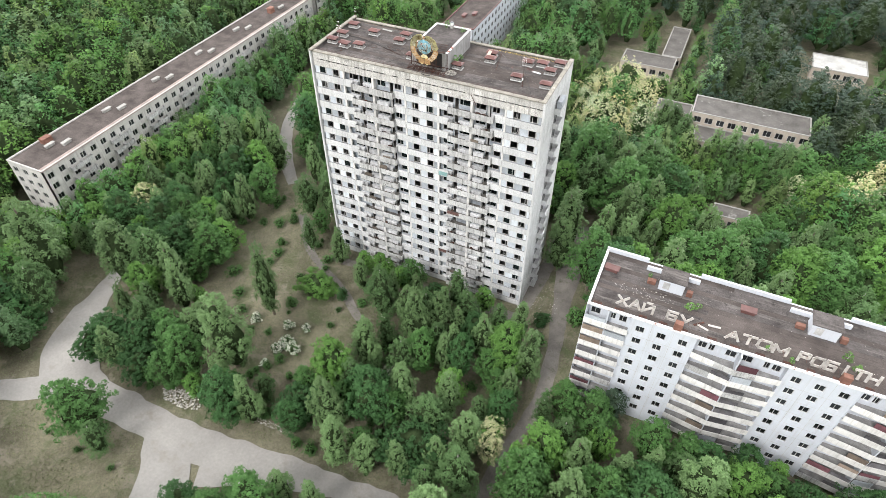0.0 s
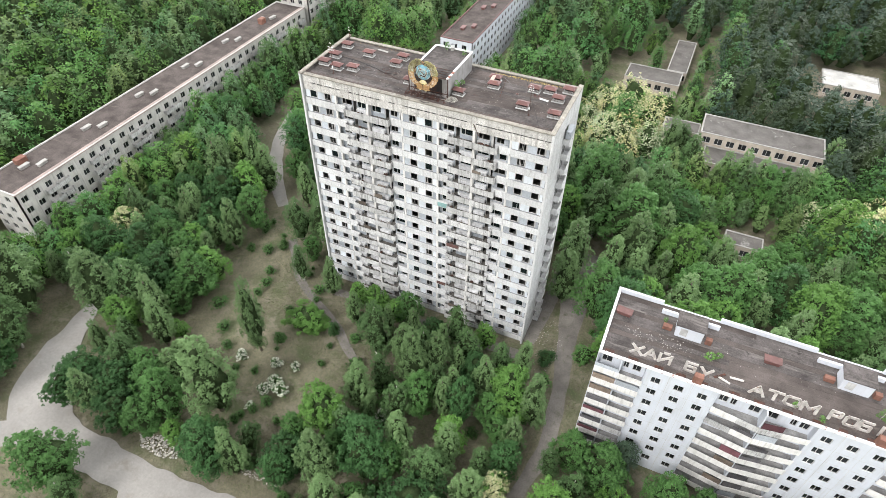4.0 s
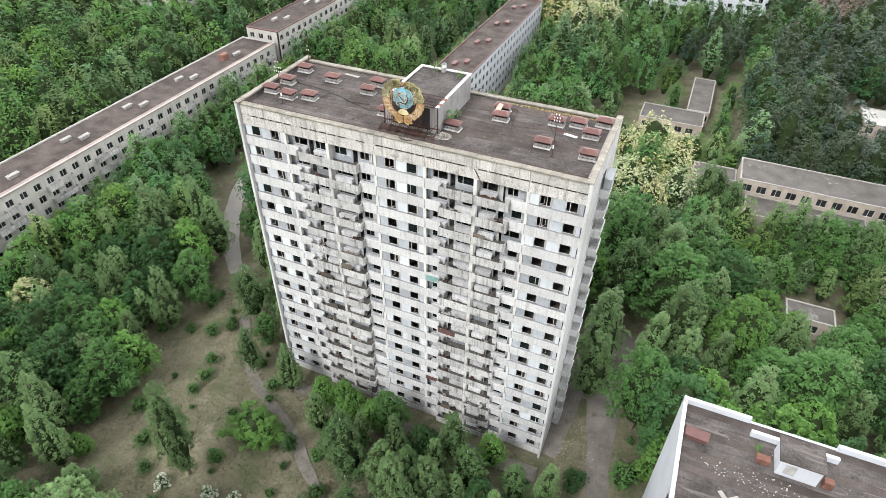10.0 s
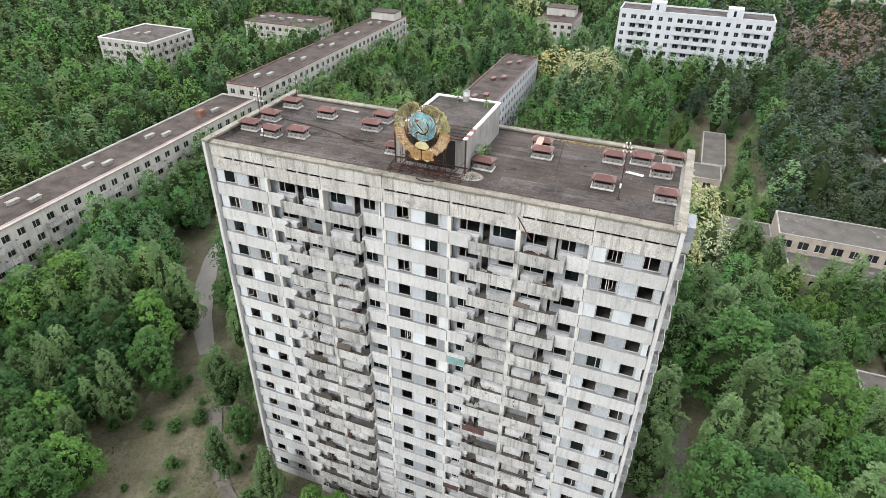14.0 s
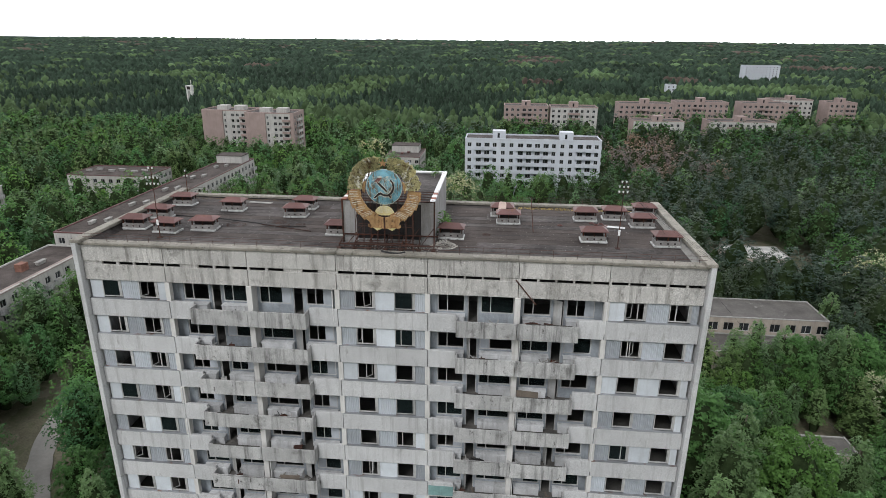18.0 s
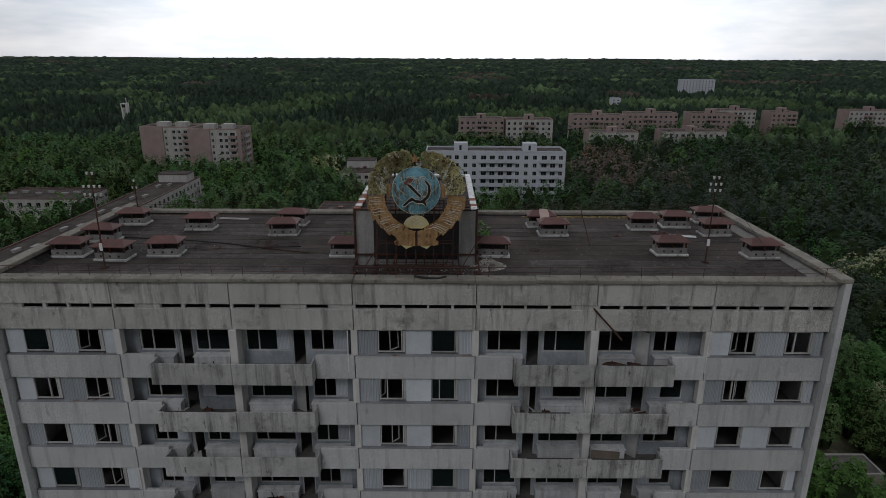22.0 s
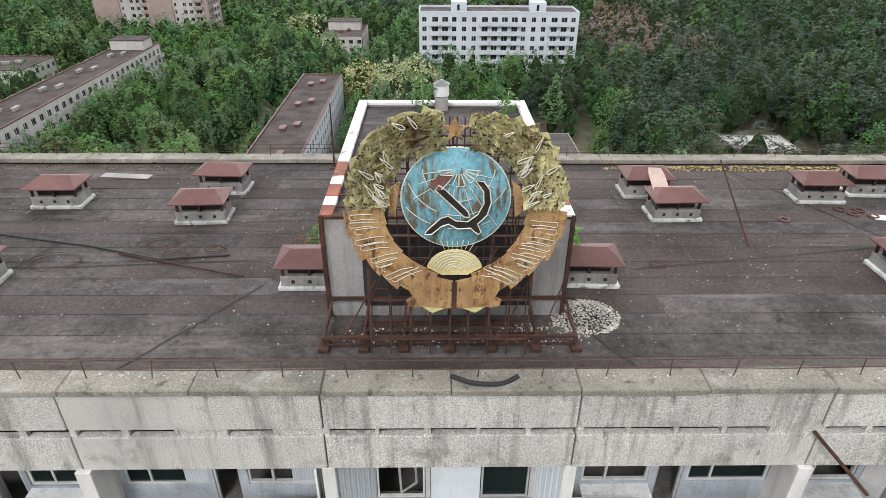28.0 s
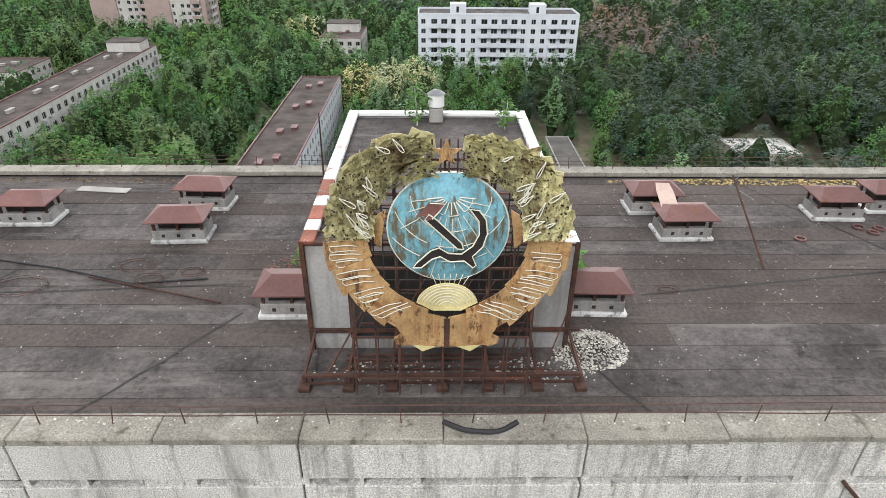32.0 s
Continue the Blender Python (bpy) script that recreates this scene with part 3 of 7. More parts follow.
for k, ops in LOGGIA.items():
    xs_ = [0.08] + [e for o, w, d in ops for e in (o, o + w)] + [BAY - 0.08]
    holes = set()
    for i, (o, w, d) in enumerate(ops):
        holes |= {(2 * i + 1, 1), (2 * i + 1, 2)} | ({(2 * i + 1, 0)} if d else set())
    ME_LWALL[k] = grid_wall("loggia_wall", M_LOGGIA, xs_, [0.0, LWZ, 2.1, LWZ + LWH, 2.6], holes | {(2 * i + 1, 1) for i in range(len(ops))}, 0, 0.2)
    a, e = BALC[k]
    b = MB()
    b.cbox(a + 0.015, e - 0.015, -OUT, -OUT + 0.1, -0.42, 0.78, 0.015)
    if k in (1, 4):
        b.cbox(a + 0.015, a + 0.115, -OUT + 0.1, 0.1, -0.42, 0.78, 0.012)
    else:
        b.cbox(e - 0.115, e - 0.015, -OUT + 0.1, 0.1, -0.42, 0.78, 0.012)
    ME_BALC[k] = b.mesh("balcony_panel", M_BALCONY)
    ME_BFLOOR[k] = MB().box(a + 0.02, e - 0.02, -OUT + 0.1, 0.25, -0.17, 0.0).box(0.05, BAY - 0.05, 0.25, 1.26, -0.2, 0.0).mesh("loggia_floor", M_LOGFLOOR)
LWIN, LPANE = {}, {}
for w in (1.9, 2.3):
    LWIN[w] = grid_wall("window", M_FRAME, [0, 0.07, 0.66, 0.72, w - 0.07, w], [0, 0.07, LWH - 0.07, LWH], {(1, 1), (3, 1)}, 0, 0.09)
    LPANE[w] = box_mesh("pane", M_GLASS, 0.07, w - 0.07, 0.04, 0.05, 0.07, LWH - 0.07)
LBOARD = box_mesh("boarded_light", M_INFILL, 0, 0.6, 0, 0.03, 0, LWH - 0.14)
ME_DOOR = grid_wall("door_frame", M_FRAME, [0, 0.07, 0.68, 0.75], [0, 2.03, 2.1], {(1, 0)}, 0, 0.09)
ME_LEAF = MB().cbox(0, 0.62, 0, 0.045, 0.02, 2.02, 0.01).box(0.1, 0.52, -0.012, 0.0, 0.15, 0.8).mesh("door_leaf", M_FRAME)
ME_LOCKER = {w: MB().cbox(0, w, 0, 0.5, 0, 0.62, 0.02).box(-0.03, w + 0.03, -0.04, 0.52, 0.62, 0.67).mesh("sill_cupboard", M_SILLBOX) for w in (1.9, 2.3)}
ME_DEBRIS = []
for q in range(5):
    b = MB()
    for _ in range(4):
        t0 = R.uniform(0, 3.1)
        L = R.uniform(0.25, 0.7)
        b.tube([(-L * math.cos(t0), -0.3 * L * math.sin(t0), 0.02), (L * math.cos(t0), 0.3 * L * math.sin(t0), R.uniform(0.1, 0.75))], R.uniform(0.02, 0.045), 4)
    b.cbox(-0.35, 0.3, -0.2, 0.22, 0, R.uniform(0.15, 0.5), 0.02)
    ME_DEBRIS.append(b.mesh("debris", (M_RUST, M_CONC, M_BARK, M_TAR_SHADE, M_FRAME)[q]))
ME_CRUST = {}
for k, (a, e) in BALC.items():
    ME_CRUST[k] = []
    for q in range(4):
        x = a + R.uniform(0.03, 1.2)
        end = e - R.uniform(0.03, 1.2)
        lo = []
        while x < end:
            lo.append((x, 0.775 - R.uniform(0.02, 0.13) * (2.2 if R.random() < 0.12 else 1)))
            x += R.uniform(0.05, 0.16)
        b = MB()
        b.box(lo[0][0], lo[-1][0], -OUT - 0.005, -OUT + 0.105, 0.781, 0.79)
        ME_CRUST[k].append(b.mesh("crust", M_GRIME))
ME_SCREEN = box_mesh("dividing_screen", M_WHITECLEAN, 0, 0.05, 0, 0.82, 0, 2.3)
ME_BOARD = MB().cbox(0, 1.5, 0, 0.03, 0, 0.9, 0.008).mesh("loose_board", mat("weathered_board", (0.115, 0.095, 0.078), 0.8, 0.3, 1.0, 14.0, 0.2, obj_var=0.4))
ME_GREEN = MB().box(0, 2.1, 0, 0.04, 0, 0.85).mesh("painted_sheet", mat("turquoise_paint", (0.21, 0.35, 0.34), 0.7, 0.2, 1.0, 9.0, 0.1, 0.4))
ME_RED = MB().box(0, 2.4, 0, 0.05, 0, 0.75).mesh("painted_sheet", mat("rusty_red_sheet", (0.115, 0.062, 0.055), 0.8, 0.3, 1.0, 9.0, 0.2, 0.4))
for s in range(1, 17):
    z = floor_z(s)
    for k, ops in LOGGIA.items():
        x0 = LX[k]
        a, e = FLUSH[k]
        tpart("spandrel_panel", spandrel(e - a), (x0 + a, wobble(0.014), z))
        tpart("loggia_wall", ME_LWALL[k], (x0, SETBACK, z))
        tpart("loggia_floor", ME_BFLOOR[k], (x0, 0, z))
        tpart("balcony_panel", ME_BALC[k], (x0, wobble(0.03), z + wobble(0.02)))
        for o, w, d in ops:
            if d:
                tpart("door_frame", ME_DOOR, (x0 + o, SETBACK + 0.04, z))
                if R.random() < 0.55:
                    tpart("door_leaf", ME_LEAF, (x0 + o + 0.05, SETBACK + 0.02, z), "open wooden balcony door", turn=-R.uniform(30, 110))
            else:
                wide = tpart("window", LWIN[w], (x0 + o, SETBACK + 0.05, z + LWZ), "wide wooden balcony window with a boarded side light")
                if R.random() < 0.55:
                    pn = part("pane", LPANE[w], wide)
                    pn.visible_shadow = False
                if R.random() < 0.4:
                    part("boarded_light", LBOARD, wide, (R.choice((0.07, w - 0.67)), 0.02, 0.07), label="pale sheet over a side light")
        for o, w, d in ops:
            if not d and R.random() < 0.88:
                tpart("sill_cupboard", ME_LOCKER[w], (x0 + o, SETBACK - 0.52 + wobble(0.05), z), "chalky built-in box under the window")
        for v_ in range(R.choice((0, 1, 1, 2))):
            tpart("crust", R.choice(ME_CRUST[k]), (x0, 0, z + wobble(0.02)), "black lichen crust along the balcony top")
        for _ in range(R.choice((0, 1, 2, 3))):
            tpart("debris", R.choice(ME_DEBRIS), (x0 + BALC[k][0] + R.uniform(0.3, 3), R.uniform(-0.45, 0.2), z + 0.01), "broken boards and rubbish on a balcony", turn=R.uniform(0, 180))
        if R.random() < 0.4:
            tpart("dividing_screen", ME_SCREEN, (x0 + R.choice((0.25, BAY - 0.4)), 0.0 + wobble(0.05), z), "white sheet screen between balconies", turn=wobble(14))
        if R.random() < 0.12:
            tpart("loose_board", ME_BOARD, (x0 + BALC[k][0] + R.uniform(0.2, 2), -OUT + 0.18, z + 0.1 + R.uniform(0, 0.45)), "loose brown board left on a balcony", turn=wobble(12))
tpart("painted_sheet", ME_GREEN, (JOINTS[4] + 0.1, -0.06, floor_z(11) - 0.25), "turquoise painted balcony sheet")
tpart("painted_sheet", ME_RED, (JOINTS[4] + 2.2, -OUT - 0.06, floor_z(8) + 0.05), "dark red balcony sheet")
tpart("painted_sheet", ME_RED, (JOINTS[4] + 0.0, -0.06, floor_z(4) - 0.3), "dark red balcony sheet")

ME_POST = box_mesh("pillar", M_PILLAR, -0.17, 0.17, 0.015, 0.45, SP_TOP, HEAD, c=0.015)
ME_FIN = box_mesh("pillar", M_PILLAR, -0.2, 0.2, -0.1, SETBACK, -0.3, HEAD, c=0.015)
for s in range(1, 17):
    for j in range(1, 7):
        tpart("pillar", ME_FIN if j in (2, 5) else ME_POST, (JOINTS[j], 0, floor_z(s)))

# attic storey: two rows of panels with a slit between
A0 = floor_z(17) + SP_LOW
SLIT0, SLIT1, ATOP = 46.13, 46.38, 47.60
for k in range(7):
    w = JOINTS[k + 1] - JOINTS[k]
    tpart("attic_panel", spandrel(w, "attic_panel", M_ATTIC, 0.0, SLIT0 - A0), (JOINTS[k], wobble(0.012), A0), "exposed-aggregate attic panel with dark runs")
    tpart("attic_panel", spandrel(w, "attic_panel", M_ATTIC, 0.001, ATOP - SLIT1), (JOINTS[k], wobble(0.012), SLIT1), "exposed-aggregate attic panel with dark runs")
    x = 0.0
    gaps = [R.uniform(0.08, 0.2) for _ in range(5)]
    step = (w - sum(gaps)) / 5
    for g in gaps:
        tpart("slit_spacer", box_mesh("slit_spacer", M_ATTIC, x, x + g, 0.05, 0.2, 0, SLIT1 - SLIT0), (JOINTS[k], 0, SLIT0))
        x += g + step
    for i in range(5):
        if R.random() < 0.07:
            xx = sum(gaps[: i + 1]) + i * step
            tpart("slit_filler", box_mesh("slit_filler", M_ATTIC, xx, xx + step, 0.08, 0.12, 0.01, SLIT1 - SLIT0 - 0.02), (JOINTS[k], 0, SLIT0))
# black backing added behind the slit as the dark of the attic
tpart("attic_lining", box_mesh("attic_lining", M_TAR_SHADE, -21.3, 21.3, 0.9, 1.0, 45.5, 47.0), (0, 0, 0))
ME_COPE = [MB().cbox(0.006, w - 0.006, -0.16, 0.62, 0, 0.2, 0.03).mesh("coping_slab", M_COPING) for w in (3.05, 3.05)]
for i in range(14):
    tpart("coping_slab", ME_COPE[i % 2], (-21.35 + i * 3.05, wobble(0.02), ATOP + wobble(0.012)), "lichen-stained concrete coping slab")

# roof deck of felt strips
tpart("roof_slab", box_mesh("roof_slab", M_CONC, -21.3, 21.3, 0.24, 15.2, DECK - 0.28, DECK - 0.02), (0, 0, 0))
n_strip = 15
for i in range(n_strip):
    y0 = 0.62 + i * (14.4 / n_strip)
    cuts = [-21.28, -9.0 + wobble(3), 4.0 + wobble(3), 21.28]
    for a, b in zip(cuts, cuts[1:]):
        mb = MB()
        nx = 12
        for j in range(nx):
            xa, xb = a + (b - a) * j / nx, a + (b - a) * (j + 1) / nx
            za, zb = wobble(0.006), wobble(0.006)
            mb.add([(xa, y0 - 0.03, DECK + 0.012 + za), (xb, y0 - 0.03, DECK + 0.012 + zb), (xb, y0 + 0.96, DECK - 0.002), (xa, y0 + 0.96, DECK - 0.002)], [(0, 1, 2, 3)])
            mb.add([(xa, y0 - 0.03, DECK - 0.02), (xb, y0 - 0.03, DECK - 0.02), (xb, y0 - 0.03, DECK + 0.012 + zb), (xa, y0 - 0.03, DECK + 0.012 + za)], [(0, 1, 2, 3)])
        tpart("felt_strip", mb.mesh("felt_strip", M_FELT if R.random() < 0.62 else M_FELT2), (0, 0, 0))
for x0, y0, x1, y1 in ((-15.6, 0.8, -13.2, 7.6), (-8.6, 0.8, -5.6, 5.0), (12.6, 14.0, 18.9, 1.2), (4.9, 0.9, 3.6, 3.0), (-21, 5.6, -6, 6.4), (6.0, 5.8, 20.5, 8.2)):
    pts = [(x0 + (x1 - x0) * t + wobble(0.04), y0 + (y1 - y0) * t + wobble(0.04), DECK + 0.016) for t in [i / 8 for i in range(9)]]
    mb = MB()
    for p, q in zip(pts, pts[1:]):
        d = Vector((q[1] - p[1], p[0] - q[0], 0)).normalized() * 0.035
        mb.add([(p[0] - d.x, p[1] - d.y, p[2]), (p[0] + d.x, p[1] + d.y, p[2]), (q[0] + d.x, q[1] + d.y, q[2]), (q[0] - d.x, q[1] - d.y, q[2])], [(0, 1, 2, 3)])
    tpart("tar_seam", mb.mesh("tar_seam", M_TAR_SHADE), (0, 0, 0))

# parapets at the sides and the back
for sx in (-1, 1):
    mb = MB()
    x0, x1 = sorted((sx * 20.98, sx * 21.68))
    mb.cbox(x0, x1, -0.45, 15.4, 47.80, 48.04, 0.03)
    tpart("side_parapet_coping", mb.mesh("side_parapet_coping", M_COPING), (0, 0, 0))
    mb = MB()
    xi, xo = sx * 20.75, sx * 21.2
    mb.add([(xi, 0.4, DECK + 0.02), (xo, 0.4, 47.81), (xo, 14.9, 47.81), (xi, 14.9, DECK + 0.02)], [(0, 1, 2, 3)] if sx < 0 else [(3, 2, 1, 0)])
    tpart("felt_upstand", mb.mesh("felt_upstand", M_CONC if sx > 0 else M_FELT), (0, 0, 0))
    tpart("side_parapet", box_mesh("side_parapet", M_CONC, min(xo, sx * 21.3), max(xo, sx * 21.3), 0.3, 15.2, DECK, 47.81), (0, 0, 0))
ME_BACKCOPE = MB().cbox(0.006, 2.84, 14.65, 15.35, 47.42, 47.62, 0.025).mesh("coping_slab", M_COPING)
for i in range(15):
    tpart("coping_slab", ME_BACKCOPE, (-21.3 + i * 2.84, wobble(0.02), wobble(0.01)), "lichen-stained concrete coping slab")
tpart("back_parapet", box_mesh("back_parapet", M_CONC, -21.3, 21.3, 14.95, 15.3, DECK - 0.1, 47.42), (0, 0, 0))

# stack of small balconies on the flank
ME_FLANK = MB()
ME_FLANK.cbox(0, 1.05, 0, 2.7, -0.18, 0.0, 0.02).cbox(0.97, 1.07, 0.0, 2.7, 0.22, 0.92, 0.02).cbox(0.0, 0.97, 0.0, 0.09, 0.0, 0.92, 0.02).cbox(0.0, 0.97, 2.61, 2.7, 0.0, 0.92, 0.02)
ME_FLANK = ME_FLANK.mesh("flank_balcony", M_PANEL)
ME_FDOOR = MB().box(0, 0.02, 0.4, 2.3, 0.02, 2.25, 0).box(0.02, 0.06, 0.4, 0.5, 0.02, 2.25, 1).box(0.02, 0.06, 1.2, 1.28, 0.02, 2.25, 1).box(0.02, 0.06, 2.2, 2.3, 0.02, 2.25, 1).mesh("flank_door", M_DARKGLASS, M_FRAME)
for s in range(1, 17):
    tpart("flank_balcony", ME_FLANK, (21.66, 6.0, floor_z(s)), "small stained concrete balcony on the side wall")
    tpart("flank_door", ME_FDOOR, (21.66, 6.0, floor_z(s)), "dark balcony door opening")
tpart("flank_screen", MB().box(0.3, 1.1, 0.1, 2.6, 1.0, 2.3).mesh("flank_screen", M_INFILL), (21.66, 6.0, floor_z(16)), "sheet-metal balcony enclosure")

# handrails along the edges
M_RAIL = mat("flaking_rusty_rail", (0.085, 0.050, 0.042), 0.9, 0.35, 1.5, 20.0, 0.3)
for y, z0, tops, step, x_from in ((0.3, ATOP + 0.19, (0.52, 0.27), 1.545, -21.0), (15.1, 47.60, (0.55, 0.36, 0.18), 1.9, -21.0)):
    rail = thing("roof_railing", (0, y, z0), "rusted low steel railing along the roof edge", "railing", "roof railings")
    b = MB()
    for h in tops:
        pts = [(-21.2 + 2.65 * i, wobble(0.03), h + wobble(0.02)) for i in range(17)]
        part("bar", MB().tube(pts, 0.016 if y < 5 else 0.010, 5).mesh("bar", M_RAIL), rail)
    me_post = MB().tube([(0, 0, 0), (0.02, 0.0, tops[0] + 0.01)], 0.015, 5).mesh("post", M_RAIL)
    x = x_from
    while x < 21.3:
        part("post", me_post, rail, (x, 0, 0), 0, m=pose(x, 0, 0, wobble(7), wobble(7), 0))
        x += step

# ---- ventilation stacks on the roof ----
M_SKIRT = mat("grey_flashing", (0.50, 0.50, 0.49), 0.85, 0.3, 1.2, 12.0, 0.3, 0.3, obj_var=0.15, spots=(0.12, 0.11, 0.10), spots_scale=3.0, spots_at=0.56)
M_STACK = mat("stack_render", (0.26, 0.25, 0.24), 0.92, 0.3, 1.0, 14.0, 0.4, 0.6, (0.11, 0.10, 0.09), obj_var=0.15)
def vent_stack():
    v = thing("vent_stack", (0, 0, 0), "squat concrete ventilation stack under a brown hipped sheet cap", "roof vent", "ventilation stacks on the roof")
    w, d = 1.75, 1.0
    b = MB().cbox(-w / 2, w / 2, -d / 2, d / 2, 0.12, 0.48, 0.02)
    part("body", b.mesh("body", M_STACK), v)
    part("skirt", MB().cbox(-w / 2 - 0.09, w / 2 + 0.09, -d / 2 - 0.09, d / 2 + 0.09, 0.0, 0.15, 0.03).mesh("skirt", M_SKIRT), v, label="pale grey skirt flashing")
    # black plates on the solid body, painted as the dark of the holes
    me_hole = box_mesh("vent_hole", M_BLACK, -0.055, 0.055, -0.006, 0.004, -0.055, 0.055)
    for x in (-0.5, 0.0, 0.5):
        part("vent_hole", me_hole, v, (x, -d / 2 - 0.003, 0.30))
    me_post = box_mesh("corner_post", M_RUST, -0.04, 0.04, -0.04, 0.04, 0.48, 0.88)
    for x in (-w / 2 + 0.08, 0, w / 2 - 0.08):
        for y in (-d / 2 + 0.08, d / 2 - 0.08):
            part("corner_post", me_post, v, (x, y, 0))
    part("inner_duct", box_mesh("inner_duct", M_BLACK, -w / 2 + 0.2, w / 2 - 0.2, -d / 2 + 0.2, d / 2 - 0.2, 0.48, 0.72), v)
    ow, od, rw = 0.99, 0.72, 0.56
    b = MB()
    b.add([(-ow, -od, 0.90), (ow, -od, 0.90), (ow, od, 0.90), (-ow, od, 0.90), (-rw, 0, 1.17), (rw, 0, 1.17), (-ow, -od, 0.86), (ow, -od, 0.86), (ow, od, 0.86), (-ow, od, 0.86)],
          [(0, 1, 5, 4), (1, 2, 5), (2, 3, 4, 5), (3, 0, 4), (6, 7, 1, 0), (7, 8, 2, 1), (8, 9, 3, 2), (9, 6, 0, 3), (6, 9, 8, 7)])
    part("cap", b.mesh("cap", M_CAP), v, label="brown painted hipped sheet cap")
    return v


vent = vent_stack()
VENTS = [(-20.0, 5.1), (-19.7, 8.1), (-17.2, 4.5), (-14.6, 5.3), (-19.7, 12.2), (-14.7, 11.0), (-8.8, 12.3), (-8.85, 9.75), (-4.15, 5.4), (4.35, 5.5), (8.1, 12.0),
         (8.6, 9.95), (14.9, 11.5), (17.3, 12.1), (20.0, 13.4), (19.2, 10.1), (14.8, 5.9), (19.9, 5.4)]
VENTS = [deck_at(x, y) for x, y in VENTS]
vent.matrix_basis = pose(*VENTS[0], DECK, 0, 0, 1)
for x, y in VENTS[1:]:
    copy_thing(vent, pose(x, y, DECK + 0.005, wobble(0.8), wobble(0.8), wobble(3)))
b = MB().add([(-0.3, -0.75, 0.0), (0.32, -0.75, 0.0), (0.34, 0.1, 0.28), (-0.28, 0.1, 0.3), (-0.2, 0.5, 0.42), (0.3, 0.5, 0.4)], [(0, 1, 2, 3), (3, 2, 5, 4)])
solid("fallen_sheet", b.mesh("fallen_sheet", mat("pinkish_sheet", (0.48, 0.36, 0.31), 0.6, 0.15, 1.0, 9.0, 0.1)), "bent pinkish metal sheet lying across two vent caps", "metal sheet",
      m=pose(8.05, 10.5, DECK + 1.0))

# ---- rooftop machine room ----
PX0, PX1, PY0, PY1, PZ = -3.33, 3.22, 3.4, 13.5, 50.6
M_REDRUST = mat("rust_red_sheet", (0.24, 0.085, 0.055), 0.8, 0.3, 1.2, 16.0, 0.2, patch=(0.5, 0.48, 0.46), patch_at=0.62, patch_scale=2.0)
house = thing("machine_room", (0, 8.4, DECK), "weathered concrete lift machine room on the tower roof", "roof structure")
H0 = Vector((0, -8.4, -DECK))


def hpart(name, me, label="", loc=(0, 0, 0)):
    return part(name, me, house, Vector(loc) + H0, 0, label)


M_PENT = mat("grey_render", (0.31, 0.305, 0.30), 0.92, 0.22, 0.5, 10.0, 0.3, 0.75, (0.13, 0.115, 0.1), patch=(0.5, 0.48, 0.45), patch_at=0.6, patch_scale=0.5)
hpart("front_wall", box_mesh("front_wall", M_PENT, PX0, PX1, PY0, PY0 + 0.2, DECK - 0.02, PZ - 0.12))
# black sheet added on the wall for shadow and grime behind the emblem
hpart("front_opening", box_mesh("front_opening", M_TAR_SHADE, -2.35, 2.3, PY0 - 0.012, PY0 - 0.004, DECK + 0.35, PZ - 0.3), "dark tarred sheet across the front opening")
for x in (PX0, PX1 - 0.2):
    hpart("side_wall", box_mesh("side_wall", M_PENT, x, x + 0.2, PY0 + 0.2, PY1 - 0.2, DECK - 0.02, PZ - 0.12))
hpart("back_wall", box_mesh("back_wall", M_PENT, PX0, PX1, PY1 - 0.2, PY1, DECK - 0.02, PZ - 0.12))
hpart("roof_sheet", MB().box(PX0 + 0.2, PX1 - 0.2, PY0 + 0.2, PY1 - 0.2, PZ - 0.35, PZ - 0.2).mesh("roof_sheet", M_FELT), "dark felt roof of the machine room")
for x in (PX0 - 0.06, PX1 - 0.29):
    hpart("edge_coping", MB().cbox(x, x + 0.35, 7.0, PY1 + 0.06, PZ - 0.13, PZ + 0.02, 0.02).mesh("edge_coping", M_WHITE), "white sheet coping with rust-red stretches")
    for i, (ya, yb_) in enumerate(((3.35, 3.95), (3.95, 4.5), (4.5, 5.3), (5.3, 5.9), (5.9, 6.99))):
        hpart("rusty_coping", MB().cbox(x, x + 0.35, ya, yb_ - 0.01, PZ - 0.13, PZ + 0.004 * i, 0.02).mesh("rusty_coping", (M_REDRUST, M_WHITE)[(i + (x > 0)) % 2]), "edge sheet flaking from white to rust red")
hpart("back_coping", MB().cbox(PX0 + 0.3, PX1 - 0.3, PY1 - 0.26, PY1 + 0.06, PZ - 0.13, PZ + 0.015, 0.02).mesh("back_coping", M_WHITECLEAN), "clean white sheet coping")
hpart("front_coping", MB().cbox(PX0, PX1, PY0 - 0.06, PY0 + 0.2, PZ - 0.13, PZ - 0.05, 0.02).mesh("front_coping", M_RUST))
for i in range(4):
    hpart("inner_bar", MB().tube([(PX0 + 0.3, 3.9 + i * 0.75, PZ - 0.05), (PX1 - 0.3, 3.9 + i * 0.75, PZ - 0.05)], 0.035, 4).mesh("inner_bar", M_RUST))
for x in (PX0 - 0.03, PX1 + 0.02):
    hpart("corner_angle", MB().box(x - 0.05, x + 0.06, PY0 - 0.08, PY0 + 0.04, DECK, PZ - 0.02).mesh("corner_angle", M_RUST))

